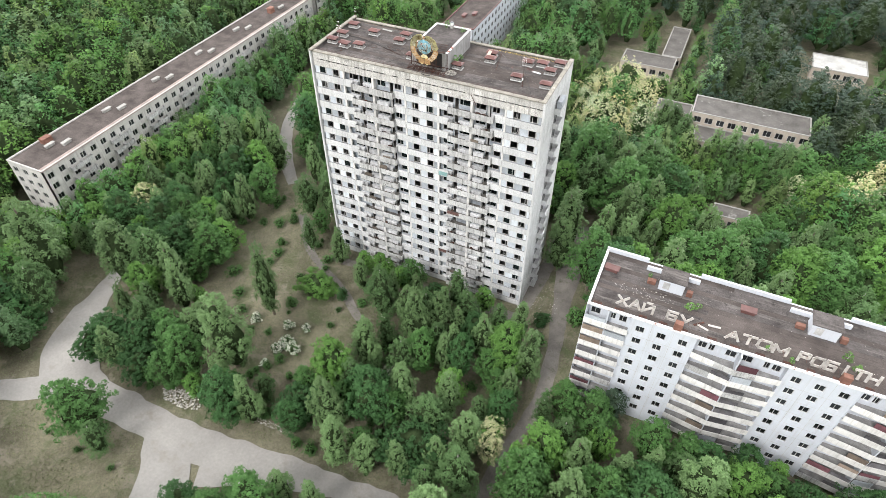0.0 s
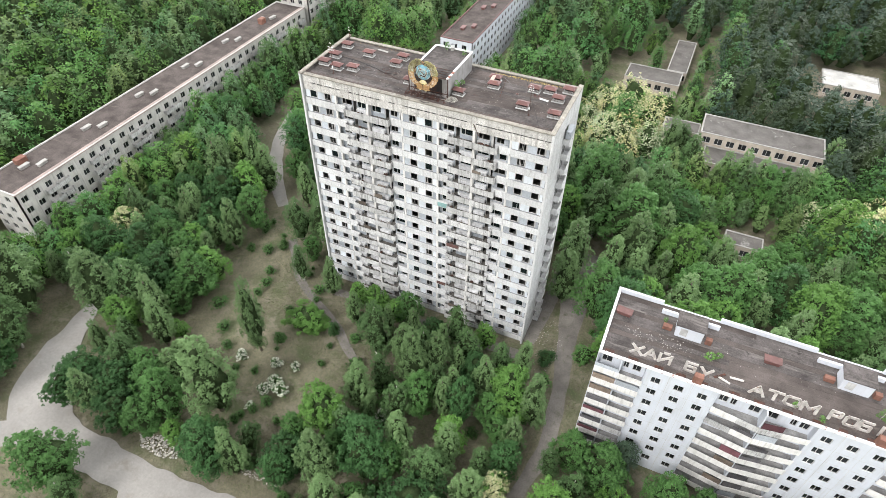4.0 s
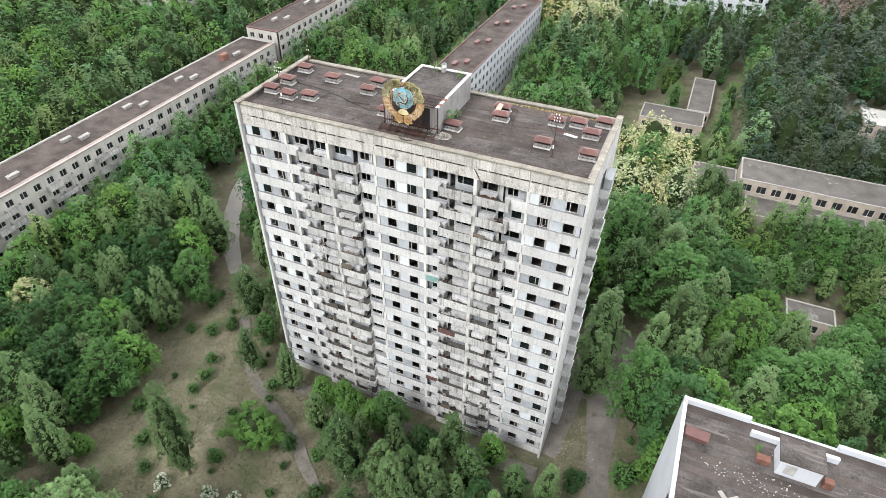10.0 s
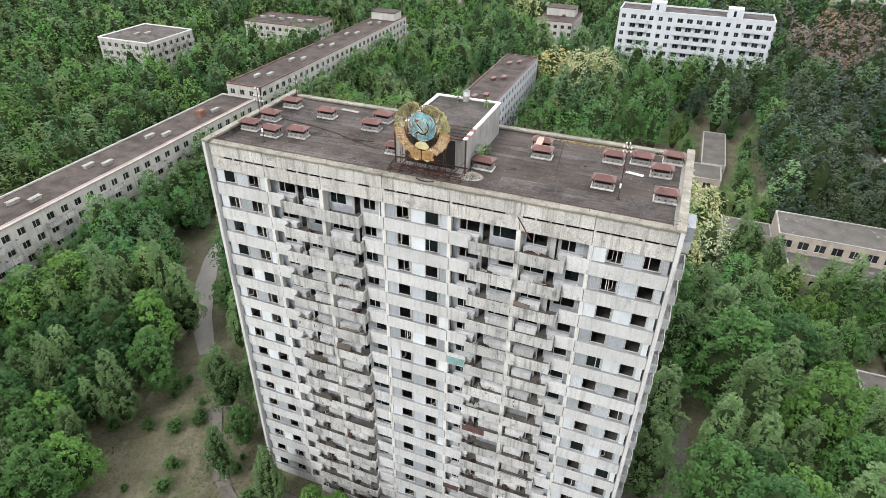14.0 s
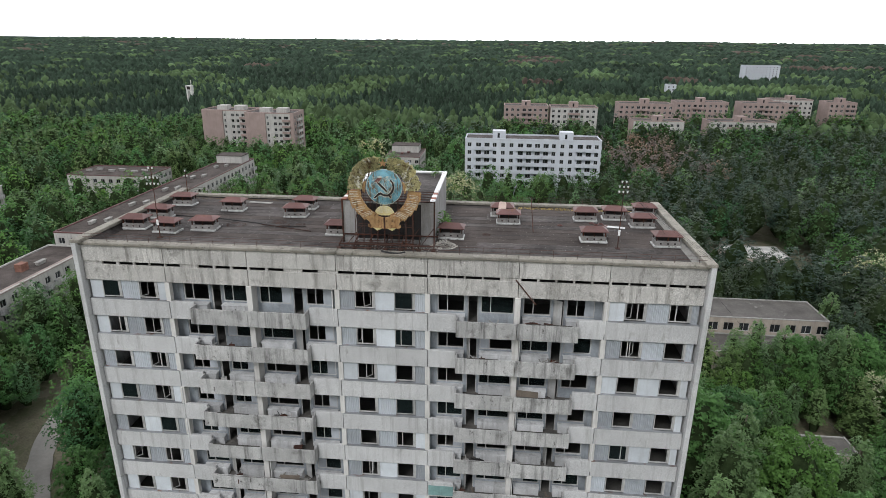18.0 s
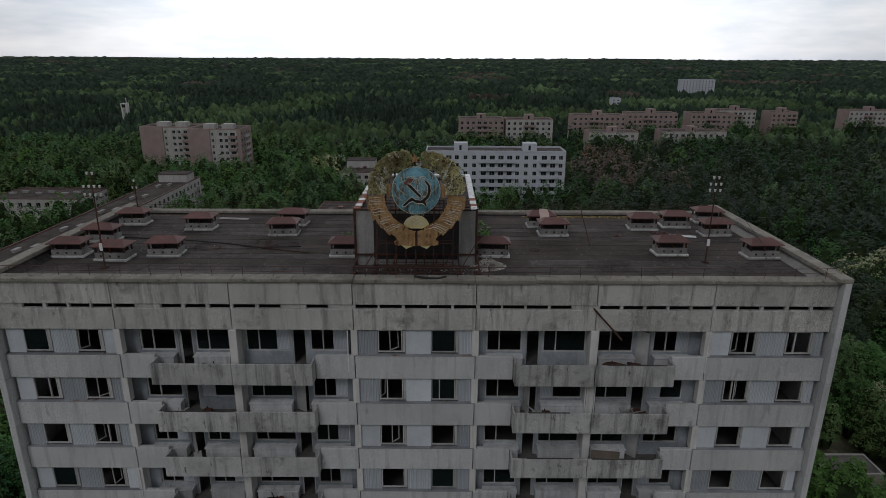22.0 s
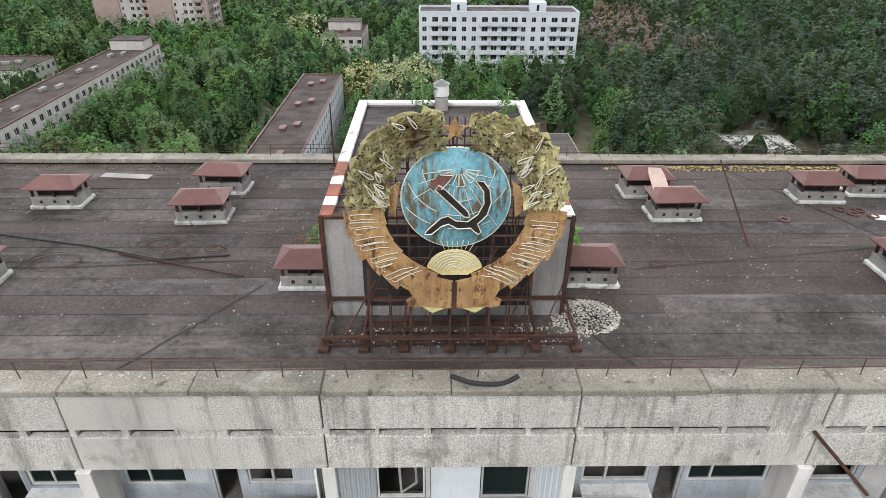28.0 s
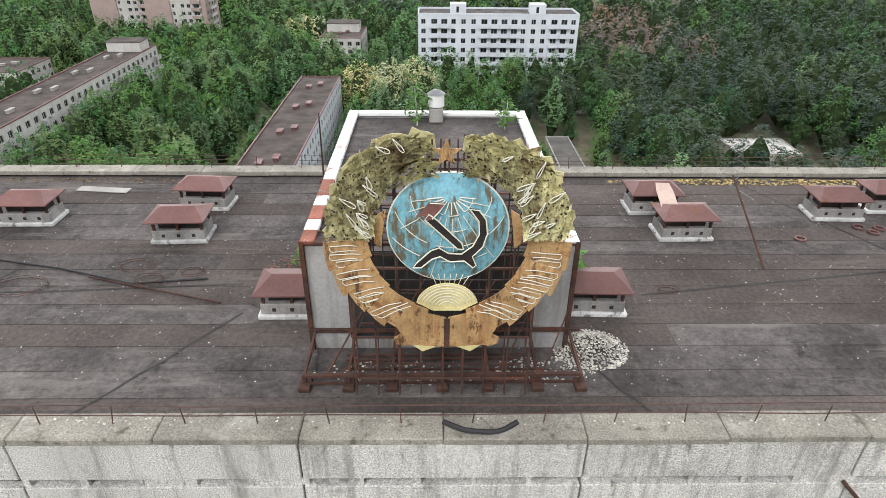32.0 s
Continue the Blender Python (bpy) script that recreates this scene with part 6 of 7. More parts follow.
# front: flat bays with windows, and bays of balconies
def nine_bay(x0, w, kind):
    if kind == "win":
        n = 3
        cs = [(w / n * (i + 0.5) - 0.66, 1.32, 1.35) for i in range(n)]
        facade(nine, (x0, NY0, 0), 0, w, 8, cs, M_WPANEL, z0=1.4, sill=1.0, top=0.95)
        for i in range(1, 8):
            part("panel_joint", MB().box(0.02, w - 0.02, -0.006, 0.0, -0.02, 0.02).mesh("panel_joint", M_GPANEL), nine, (x0, NY0, 1.4 + i * 2.8))
        for i in (1, 2):
            part("panel_joint", MB().box(-0.02, 0.02, -0.0065, 0.0, 0.0, NZ - 0.2).mesh("panel_joint", M_GPANEL), nine, (x0 + i * w / n, NY0, 0))
        return
    deep = 1.15
    mid = 0.85 if kind == "zig" else 0.0
    line = ((0.0, 0.0), (w * 0.27, -mid * 0.54), (w * 0.5, -mid), (w * 0.73, -mid * 0.54), (w, 0.0)) if kind == "zig" else ((0.0, 0.0), (w * 0.5, 0.0), (w, 0.0))
    posts = MB()
    for t in (0.0, 0.5, 1.0):
        xp = w * t
        posts.box(max(0, xp - 0.1), min(w, xp + 0.1), -mid * (t == 0.5) - 0.12, deep, 0, NZ - 0.2)
    part("divider", posts.mesh("divider", M_WPANEL), nine, (x0, NY0, 0))
    cols_ = [(w * 0.05, 1.2, 1.4), (w * 0.17, 0.8, 1.4), (w * 0.36, 1.5, 1.4), (w * 0.54, 1.5, 1.4), (w * 0.78, 0.8, 1.4), (w * 0.87, 1.2, 1.4)] if kind == "zig" else [(0.7, 1.5, 1.4), (w * 0.55, 0.8, 1.4), (w * 0.74, 1.2, 1.4)]
    facade(nine, (x0, NY0 + deep, 0), 0, w, 8, cols_, M_WPANEL, z0=1.4, sill=0.85, top=0.7)
    for s in range(8):
        z = 1.4 + s * 2.8
        for i, ((a, ya), (b_, yb)) in enumerate(zip(line, line[1:])):
            fl = MB().add([(a, ya - 0.3, -0.13), (b_, yb - 0.3, -0.13), (b_, deep, -0.13), (a, deep, -0.13), (a, ya - 0.3, 0), (b_, yb - 0.3, 0), (b_, deep, 0), (a, deep, 0)], HEXA)
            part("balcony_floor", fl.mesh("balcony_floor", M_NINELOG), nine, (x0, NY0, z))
            part("balcony_front", slanted("balcony_front", M_PILLAR if R.random() < 0.85 else M_BALCONY, a + 0.01, ya - 0.39, b_ - 0.01, yb - 0.39, 0.08, -0.25, 0.95), nine, (x0, NY0, z))
            shut = i in (1, 2) if kind == "zig" else i == 0
            # balcony sheets, many of them dark to deepen the painted shade of the gaps
            if R.random() < (0.8 if shut else 0.12):
                m_ = R.choice((M_SHEET_D, M_SHEET_D, M_SHEET_D, M_SHEET_R, M_SHEET_W, M_INFILL))
                part("balcony_sheet", slanted("balcony_sheet", m_, a + 0.12, ya - 0.33, b_ - 0.12, yb - 0.33, 0.03, 0.96, R.choice((1.75, 2.1, 2.3))), nine, (x0, NY0, z), label="sheet closing part of a balcony")


x = NX0
for kind, w in (("flat", 7.0), ("win", 9.6), ("zig", 12.7), ("win", 9.4), ("zig", 12.7), ("win", 9.4), ("zig", 15.0)):
    nine_bay(x, w, kind)
    x += w

# slogan letters: standing frames of pale boards
STROKES = {
    "Х": (((0, 0), (1, 1)), ((0, 1), (1, 0))),
    "А": (((0, 0), (0.5, 1)), ((0.5, 1), (1, 0)), ((0.22, 0.36), (0.78, 0.36))),
    "Й": (((0, 0), (0, 1)), ((1, 0), (1, 1)), ((0, 0.08), (1, 0.92)), ((0.3, 1.2), (0.7, 1.2))),
    "Б": (((0, 0), (0, 1)), ((0, 1), (0.9, 1)), ((0, 0.55), (0.8, 0.55)), ((0.85, 0.5), (0.85, 0.05)), ((0, 0), (0.8, 0))),
    "У": (((0, 1), (0.5, 0.42)), ((1, 1), (0.3, 0))),
    "Т": (((0, 1), (1, 1)), ((0.5, 0), (0.5, 1))),
    "О": (((0.15, 0), (0.85, 0)), ((0.85, 0), (1, 0.2)), ((1, 0.2), (1, 0.8)), ((1, 0.8), (0.85, 1)), ((0.85, 1), (0.15, 1)), ((0.15, 1), (0, 0.8)), ((0, 0.8), (0, 0.2)), ((0, 0.2), (0.15, 0))),
    "М": (((0, 0), (0, 1)), ((0, 1), (0.5, 0.3)), ((0.5, 0.3), (1, 1)), ((1, 1), (1, 0))),
    "Р": (((0, 0), (0, 1)), ((0, 1), (0.8, 1)), ((0.85, 0.95), (0.85, 0.55)), ((0, 0.5), (0.8, 0.5))),
    "І": (((0.5, 0), (0.5, 1)),),
    "Н": (((0, 0), (0, 1)), ((1, 0), (1, 1)), ((0, 0.5), (1, 0.5))),
}
M_LETTER = mat("bleached_letter_board", (0.44, 0.415, 0.39), 0.8, 0.25, 0.8, 10.0, 0.2, 0.4, (0.2, 0.12, 0.08), rust=0.2)


def letter(ch, x, y, w, h, lean):
    b = thing("slogan_letter", (x, y, NZ + 0.02), "tall bleached board letter of the roof slogan", "sign letter", "roof slogan letters")
    b.matrix_basis = pose(x, y, NZ + 0.02, lean, 0, 0)
    for (ax, az), (bx, bz) in STROKES[ch]:
        p, q = Vector((ax * w, 0, az * h)), Vector((bx * w, 0, bz * h))
        d = (q - p).normalized()
        n = Vector((-d.z, 0, d.x)) * 0.19
        e = d * 0.15
        o = [(v.x, v.z + 0.17) for v in (p - e - n, q + e - n, q + e + n, p - e + n)]
        part("stroke", MB().plate(o, -0.06, 0.06).mesh("stroke", M_LETTER), b)
    for t in (0.1, 0.9):
        part("prop", MB().tube([(w * t, 0.05, 0.1), (w * t, 0.9, 0.0)], 0.035, 4).mesh("prop", M_RUST), b)


for word, x0, step, w in (("ХАЙ", 40.4, 1.95, 1.5), ("БУ", 47.9, 1.95, 1.5), ("АТОМ", 56.5, 2.15, 1.75), ("РОБІТН", 66.3, 1.75, 1.4)):
    for i, ch in enumerate(word):
        letter(ch, x0 + i * step, -14.5 + wobble(0.06), w, 1.55, -6 + wobble(2))
for i, (x, y, a) in enumerate(((52.6, -13.4, 40), (53.2, -13.9, -20), (54.8, -13.0, 5))):
    solid("fallen_letter_board", MB().cbox(-0.9, 0.9, -0.18, 0.18, 0, 0.1, 0.02).mesh("fallen_letter_board", M_LETTER if i else M_RUST), "fallen board of a broken slogan letter", "board", "fallen letter boards", m=pose(x, y, NZ + 0.02, 0, 0, a))

# ---- ground, roads and paths ----
def strip(name, pts, label, material, z, category, uneven=0.35):
    """A band along a line of (x, y, half width), with uneven edges."""
    rows = []
    fine = []
    for (ax, ay, aw), (bx, by, bw) in zip(pts, pts[1:]):
        n = max(2, int(math.hypot(bx - ax, by - ay) / 1.5))
        fine += [(ax + (bx - ax) * i / n, ay + (by - ay) * i / n, aw + (bw - aw) * i / n) for i in range(n)]
    fine.append(pts[-1])
    for _ in range(6):
        fine = [fine[0]] + [tuple((a[j] + 2 * b[j] + c[j]) / 4 for j in range(3)) for a, b, c in zip(fine, fine[1:], fine[2:])] + [fine[-1]]
    for i, (x, y, w) in enumerate(fine):
        a, b = fine[max(0, i - 2)], fine[min(len(fine) - 1, i + 2)]
        d = Vector((b[0] - a[0], b[1] - a[1])).normalized()
        nrm = Vector((-d.y, d.x))
        rows.append([(x + nrm.x * q * (w + uneven * noise.noise((x * 0.3, y * 0.3, q * 5.0 + 9))), y + nrm.y * q * (w + uneven * noise.noise((x * 0.3, y * 0.3, q * 5.0 + 9))), z) for q in (-1, -0.33, 0.33, 1)])
    mb = MB()
    for a, b in zip(rows, rows[1:]):
        for j in range(3):
            mb.add([a[j], a[j + 1], b[j + 1], b[j]], [(0, 1, 2, 3)])
    ob = solid(name, mb.mesh(name, material), label, category, kind="structure")
    return ob


gv, gf = [], []
xs = list(np.linspace(-190, 190, 96))
ys = list(np.linspace(-110, 190, 76))
xs = [-4800, -1500, -500] + xs + [500, 1500, 4800]
ys = [-4800, -1500, -400] + ys + [500, 1500, 4800]
for y in ys:
    for x in xs:
        inside = abs(x) < 189 and -109 < y < 189
        gv.append((x, y, 0.10 * noise.noise((x * 0.13, y * 0.13, 0)) - 0.12 if inside else -0.12))
nx = len(xs)
for j in range(len(ys) - 1):
    for i in range(nx - 1):
        gf.append((j * nx + i, j * nx + i + 1, (j + 1) * nx + i + 1, (j + 1) * nx + i))
solid("ground", big_mesh("ground", gv, gf, M_GROUND), "dry grass and bare soil between trees", "ground", kind="structure")
strip("road", [(-62.5, -26, 1.6), (-60.3, -33, 2.1), (-57.6, -42, 4.4), (-52.5, -49.8, 6.0), (-45, -52.8, 3.8), (-36, -52.4, 3.0), (-26, -52.6, 3.0), (-14, -52.3, 3.2), (-2, -50.2, 2.6), (9, -49.0, 1.9), (20, -48, 1.8), (60, -46, 2.0), (120, -46, 2.0)], "pale dusty asphalt road", M_ASPHALT, 0.03, "road", 0.8)
strip("road", [(-25, -53, 3.4), (-19.5, -58.5, 4.6), (-15.5, -68, 4.6), (-12, -110, 4.6)], "pale dusty asphalt side road", M_ASPHALT, 0.036, "road", 0.6)
strip("road", [(-15, -56, 3.0), (-8, -53, 2.6), (-2, -51, 1.8)], "worn asphalt corner of the junction", M_ASPHALT, 0.042, "road", 0.5)
strip("road", [(-49, -53.5, 3.0), (-57, -58.3, 2.2), (-70, -64, 1.9), (-110, -84, 1.9), (-160, -106, 1.9)], "pale dusty asphalt side road", M_ASPHALT, 0.048, "road", 0.6)
strip("path", [(-45, 15, 1.3), (-52, 22, 1.8), (-58, 30, 1.7), (-63, 39, 1.8), (-67, 52, 1.8), (-69, 70, 1.8), (-68, 100, 1.8)], "grey road winding between trees behind the tower", M_ASPHALT, 0.035, "path")
strip("path", [(27.5, 30, 3.6), (27.5, 22, 3.4), (28.5, 12, 2.6), (29.5, 4, 1.7), (31.5, -8, 1.4), (33.0, -20, 1.3), (30.5, -30, 1.2), (29, -44, 1.2)], "cracked grey path between the two blocks", M_PATH, 0.03, "path")
strip("path", [(22.6, 34, 1.0), (23.6, 12, 1.5), (22.4, 0.5, 1.4)], "cracked paving strip beside the tower", M_PATH, 0.035, "path")
strip("path", [(-36, 6, 0.9), (-29, -3, 0.9), (-22, -7.5, 0.8), (-14.5, -11, 1.0), (-9, -15.5, 0.9), (-4, -19, 0.6)], "narrow grey path across the clearing", M_PATH, 0.03, "path")
strip("path", [(-22, -3.6, 0.9), (0, -4.0, 1.1), (22, -3.2, 1.2)], "overgrown paving along the tower front", M_PATH, 0.035, "path")
rubble(-27, -46.6, 4.5, 1.6, 240, 0.22, "heap of pale building rubble beside the road", zb=0.0, hump=0.5)
rubble(-12, -44.2, 7.0, 0.6, 160, 0.14, "crumbled kerb stones along the road edge", zb=0.0, hump=0.1)
rubble(26.5, 1.0, 2.6, 7.0, 160, 0.08, "broken stones beside the path", zb=0.0, hump=0.1)
rubble(60, -9, 22, 5.5, 130, 0.045, "crumbs and felt scraps over the slogan block roof", zb=NZ, hump=0.0)
rubble(44, -10.5, 5, 1.2, 90, 0.08, "broken boards and stones beside the stair house", zb=NZ, hump=0.1)

# ---- trees ----


def leaf_tris(pos, nrm, size, rs, aspect=0.62, loose=0.42):
    """Pointed leaves at the given places, turned roughly to the given normals."""
    n = len(pos)
    nrm = nrm + rs.normal(0, loose, (n, 3))
    nrm /= np.linalg.norm(nrm, axis=1, keepdims=True)
    t = rs.normal(0, 1, (n, 3))
    t -= nrm * (t * nrm).sum(1, keepdims=True)
    t /= np.linalg.norm(t, axis=1, keepdims=True)
    b = np.cross(nrm, t)
    s = size * rs.uniform(0.6, 1.35, (n, 1))
    v = np.stack([pos - t * s - b * s * aspect, pos - t * s * 0.7 + b * s * aspect, pos + t * s * 1.1], 1).reshape(-1, 3)
    return v, np.arange(3 * n).reshape(-1, 3)


# kind: (foot of the crown, greatest radius, where it is widest, fullness, twigs, twig radius, twig length)
FORMS = {
    "broad": (0.10, 0.27, 0.85, 0.60, 290, 0.042, 0.036),
    "round": (0.04, 0.37, 0.95, 0.52, 420, 0.040, 0.034),
    "birch": (0.10, 0.175, 0.72, 0.66, 220, 0.028, 0.052),
    "poplar": (0.06, 0.125, 0.74, 0.55, 230, 0.020, 0.054),
    "pine": (0.14, 0.19, 0.70, 0.72, 200, 0.034, 0.028),
    "bush": (0.02, 0.52, 0.90, 0.52, 130, 0.09, 0.085),
}


def crown_arrays(kind, n, size, seed, flowers=0.0, core=1, thin=1.0):
    """A crown of unit height: leaves gathered in twigs over an uneven outline, with a dense heart coloured as inner
    shade.
    """
    rs = np.random.RandomState(seed)
    foot, rmax, wide, full, K, tr, tl = FORMS[kind]
    K = max(8, int(K * thin))
    tr, tl = tr / thin ** 0.5, tl / thin ** 0.5
    ph = rs.uniform(0, 6.28, 4)

    def radius(u, a):
        wob = 1 + 0.20 * np.sin(2 * a + ph[0] + 3 * u) + 0.14 * np.sin(3 * a + ph[1] - 5 * u) + 0.10 * np.sin(9 * u + ph[2])
        return rmax * np.sin(np.pi * np.clip(u, 0.001, 0.999) ** wide) ** full * wob

    uu = rs.uniform(0, 1, 4000)
    aa = rs.uniform(0, 6.28, 4000)
    rr = radius(uu, aa)
    ok = rs.uniform(0, 1, 4000) < (rr / rr.max()) * (0.35 + 0.65 * uu)
    uu, aa, rr = uu[ok][:K], aa[ok][:K], rr[ok][:K]
    K = len(uu)
    out = rs.uniform(0.20, 1.0, K) ** 0.5
    tip = rs.uniform(0, 1, K) < 0.12
    out[tip] *= 1.18
    ctr = np.stack([rr * out * np.cos(aa), rr * out * np.sin(aa), foot + (1 - foot - tl * 0.6) * uu], 1)
    trad = tr * rs.uniform(0.65, 1.3, K) * (1.15 - 0.45 * uu)
    tlen = tl * rs.uniform(0.7, 1.3, K)
    w = trad * tlen + 1e-5
    pick = rs.choice(K, n, p=w / w.sum())
    d = rs.normal(0, 1, (n, 3))
    d[:, 2] += 0.45
    lead = np.stack([np.cos(aa) * (1.1 - uu), np.sin(aa) * (1.1 - uu), 0.1 + uu], 1)[pick]
    d += 0.55 * lead
    d /= np.linalg.norm(d, axis=1, keepdims=True)
    rad = rs.uniform(0.55, 1.0, (n, 1)) ** 0.5 + (rs.uniform(0, 1, (n, 1)) < 0.08) * 0.25
    pos = ctr[pick] + d * rad * np.stack([trad, trad, tlen], 1)[pick]
    if core == 1:
        pos[:, 2] = np.maximum(pos[:, 2], foot + 0.22 + rs.uniform(0, 0.1, n))
    if kind == "birch":
        pos[:, 2] -= 0.035 * (np.linalg.norm(pos[:, :2], axis=1) / 0.18) ** 2
        d[:, 2] *= 0.5
    if kind == "pine":
        d[:, 2] += 0.3
    face = 0.8 * d + (0.5 if core > 1 else 0.6) * lead
    face /= np.linalg.norm(face, axis=1, keepdims=True)
    v, q = leaf_tris(pos, face, size, rs, 0.42 if kind in ("pine", "birch", "poplar") else 0.62, 0.36 if core > 1 else 0.30)
    slots = ((rs.uniform(0, 1, K) < flowers)[pick] & (rs.uniform(0, 1, n) < 0.85)).astype(int)
    # closed core whose dark colour stands in for shade deep in the crown
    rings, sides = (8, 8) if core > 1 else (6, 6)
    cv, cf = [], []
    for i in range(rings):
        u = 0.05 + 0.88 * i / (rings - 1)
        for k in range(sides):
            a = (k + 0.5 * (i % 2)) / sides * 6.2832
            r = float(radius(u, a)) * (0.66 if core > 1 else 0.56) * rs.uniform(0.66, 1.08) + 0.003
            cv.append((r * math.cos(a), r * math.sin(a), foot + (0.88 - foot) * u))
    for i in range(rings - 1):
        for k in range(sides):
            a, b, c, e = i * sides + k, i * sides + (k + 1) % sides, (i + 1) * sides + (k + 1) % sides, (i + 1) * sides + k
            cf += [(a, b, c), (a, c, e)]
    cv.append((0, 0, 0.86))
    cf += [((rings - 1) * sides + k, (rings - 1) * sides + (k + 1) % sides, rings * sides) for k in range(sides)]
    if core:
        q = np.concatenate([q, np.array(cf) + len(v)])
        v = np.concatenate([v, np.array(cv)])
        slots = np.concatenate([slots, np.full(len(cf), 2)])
    return v, q, slots


def trunk_mesh(kind, seed, h, material):
    rs = random.Random(seed)
    mb = MB()
    r = {"birch": 0.013, "poplar": 0.014, "pine": 0.013}.get(kind, 0.019) * h
    top = 0.55 if kind in ("broad", "round") else 0.9
    pts = [(h * 0.012 * math.sin(2 * t + seed), h * 0.012 * math.cos(1.7 * t), h * top * t) for t in (0, 0.15, 0.35, 0.6, 0.8, 1.0)]
    mb.tube(pts, r, 7, r1=r * 0.35)
    for i in range(7 if kind in ("broad", "round") else 6):
        t = rs.uniform(0.3, 0.75)
        a = rs.uniform(0, 6.28)
        out = h * rs.uniform(0.08, 0.17) * (0.35 if kind in ("poplar", "pine", "birch") else 1)
        z = h * top * t
        mb.tube([(0, 0, z), (out * 0.5 * math.cos(a), out * 0.5 * math.sin(a), z + out * 0.55), (out * math.cos(a), out * math.sin(a), z + out * 0.95)], r * 0.3, 4, r1=r * 0.08)
    return mb.mesh("trunk", material)


SPECIES = {
    # name: (kind, height, leaves, leaf size, leaf material, bark, label, flowers)
    "broad": ("broad", 11.0, 6800, 0.145, M_LEAF, M_BARK, "leafy green broadleaf tree with an uneven crown", 0),
    "dark": ("broad", 12.0, 6800, 0.15, M_LEAF_D, M_BARK, "dark green broadleaf tree with a heavy crown", 0),
    "light": ("broad", 9.0, 6000, 0.13, M_LEAF_L, M_BARK, "bright green young broadleaf tree", 0),
    "round": ("round", 8.5, 8000, 0.132, M_LEAF_D, M_BARK, "dense round chestnut tree", 0),
    "birch": ("birch", 13.0, 5400, 0.132, M_LEAF_B, M_BIRCH, "slender birch with fine drooping foliage", 0),
    "poplar": ("poplar", 14.0, 6200, 0.132, M_LEAF_P, M_BARK, "tall narrow poplar with grey-green leaves", 0),
    "pine": ("pine", 14.0, 5000, 0.17, M_NEEDLE, M_BARK, "dark pine with tiered branches", 0),
    "acacia": ("broad", 11.0, 7000, 0.14, M_LEAF_L, M_BARK, "acacia covered in cream blossom", 0.92),
    "bush": ("bush", 2.2, 900, 0.085, M_LEAF, M_BARK, "low green bush in the rough grass", 0),
    "yew": ("bush", 4.4, 7000, 0.095, M_LEAF_L, M_BARK, "dense bright green rounded shrub", 0),
    "spirea": ("bush", 2.0, 1800, 0.085, M_LEAF, M_BARK, "bush covered with white blossom", 0.7),
}
BUILT = {}


def tree_of(sp, variant):
    key = (sp, variant)
    if key not in BUILT:
        kind, h, n, size, lm, bark, label, fl = SPECIES[sp]
        v, q, slots = crown_arrays(kind, n, size / h, 100 + 17 * variant + sum(map(ord, sp)), fl, 2)
        crown = big_mesh("crown", v * h, q, lm, M_BLOSSOM if sp == "acacia" else M_FLOWER, M_CORE_SHADE, slots=slots)
        BUILT[key] = (crown, trunk_mesh(kind, 31 * variant + len(sp), h, bark))
    return BUILT[key]


def plant(sp, x, y, height=None, variant=None, spread=1.0, lean=(0, 0)):
    kind, h, n, size, lm, bark, label, fl = SPECIES[sp]
    crown, trunk = tree_of(sp, R.randint(0, 2) if variant is None else variant)
    s = (height or h) / h
    name = "bush" if kind == "bush" else {"birch": "birch_tree", "poplar": "poplar_tree", "pine": "pine_tree", "acacia": "acacia_tree", "round": "chestnut_tree"}.get(sp, "broadleaf_tree")
    t = thing(name, (x, y, -0.1), label, "bush" if kind == "bush" else "tree", "bushes" if kind == "bush" else "trees round the buildings")
    t.matrix_basis = pose(x, y, -0.1, lean[0], lean[1], R.uniform(0, 360)) @ Matrix.Diagonal((s * spread, s * spread, s, 1))
    part("crown", crown, t)
    part("trunk", trunk, t)
    TAKEN.append((x, y, 0.26 * (height or h) * spread))
    return t


TAKEN = []
# trees that can be told apart round the clearing
for sp, x, y, h, sw in (("poplar", -21.6, -36.4, 21, 1.4), ("poplar", -23.7, -22.9, 20, 0.95), ("poplar", -45.5, -25.7, 14, 1.5), ("poplar", -56.2, -28.2, 19, 1.5), ("poplar", -70.6, -34.5, 23, 1.5), ("birch", -33.5, 6.5, 13, 1.3), ("birch", -31.0, 11.5, 12, 1.2), ("poplar", -53.8, 18.0, 19, 1.0), ("light", -39.5, -26.5, 5, 1.2), ("poplar", 6.5, -17.8, 17, 1.2), ("poplar", 9.8, -14.8, 15, 1.2), ("poplar", 0.0, -26.0, 14, 1.5), ("poplar", 11.0, -31.0, 13, 1.5), ("light", 17.6, -26.6, 9, 1.1), ("poplar", 1.5, -40.5, 15, 1.4), ("birch", -51.5, -24.5, 15, 1.5), ("round", -46.5, -18.5, 8.5, 1.2), ("poplar", -34.5, -31, 7, 2.2), ("poplar", -58.0, 11.0, 19, 1.4),
                        ("poplar", -51.0, 18.0, 15, 1.5), ("birch", -83.0, -33.0, 15, 1.2), ("round", -65.8, -47.2, 10, 1.35), ("round", -45.5, -42.5, 9.5, 1.3), ("round", -40.0, -41.5, 9, 1.3), ("round", -36.0, -45.5, 8.0, 1.2), ("round", -48.0, -46.0, 7.5, 1.2),
                        ("round", -51.8, -5.2, 8.5, 1.2), ("acacia", -68.5, -9.5, 10, 1.3), ("yew", -18.6, -14.2, 5.0, 1.55), ("light", -7.5, -5.4, 8, 1.2)):
    plant(sp, x, y, h, spread=sw, lean=(wobble(3), wobble(3)))
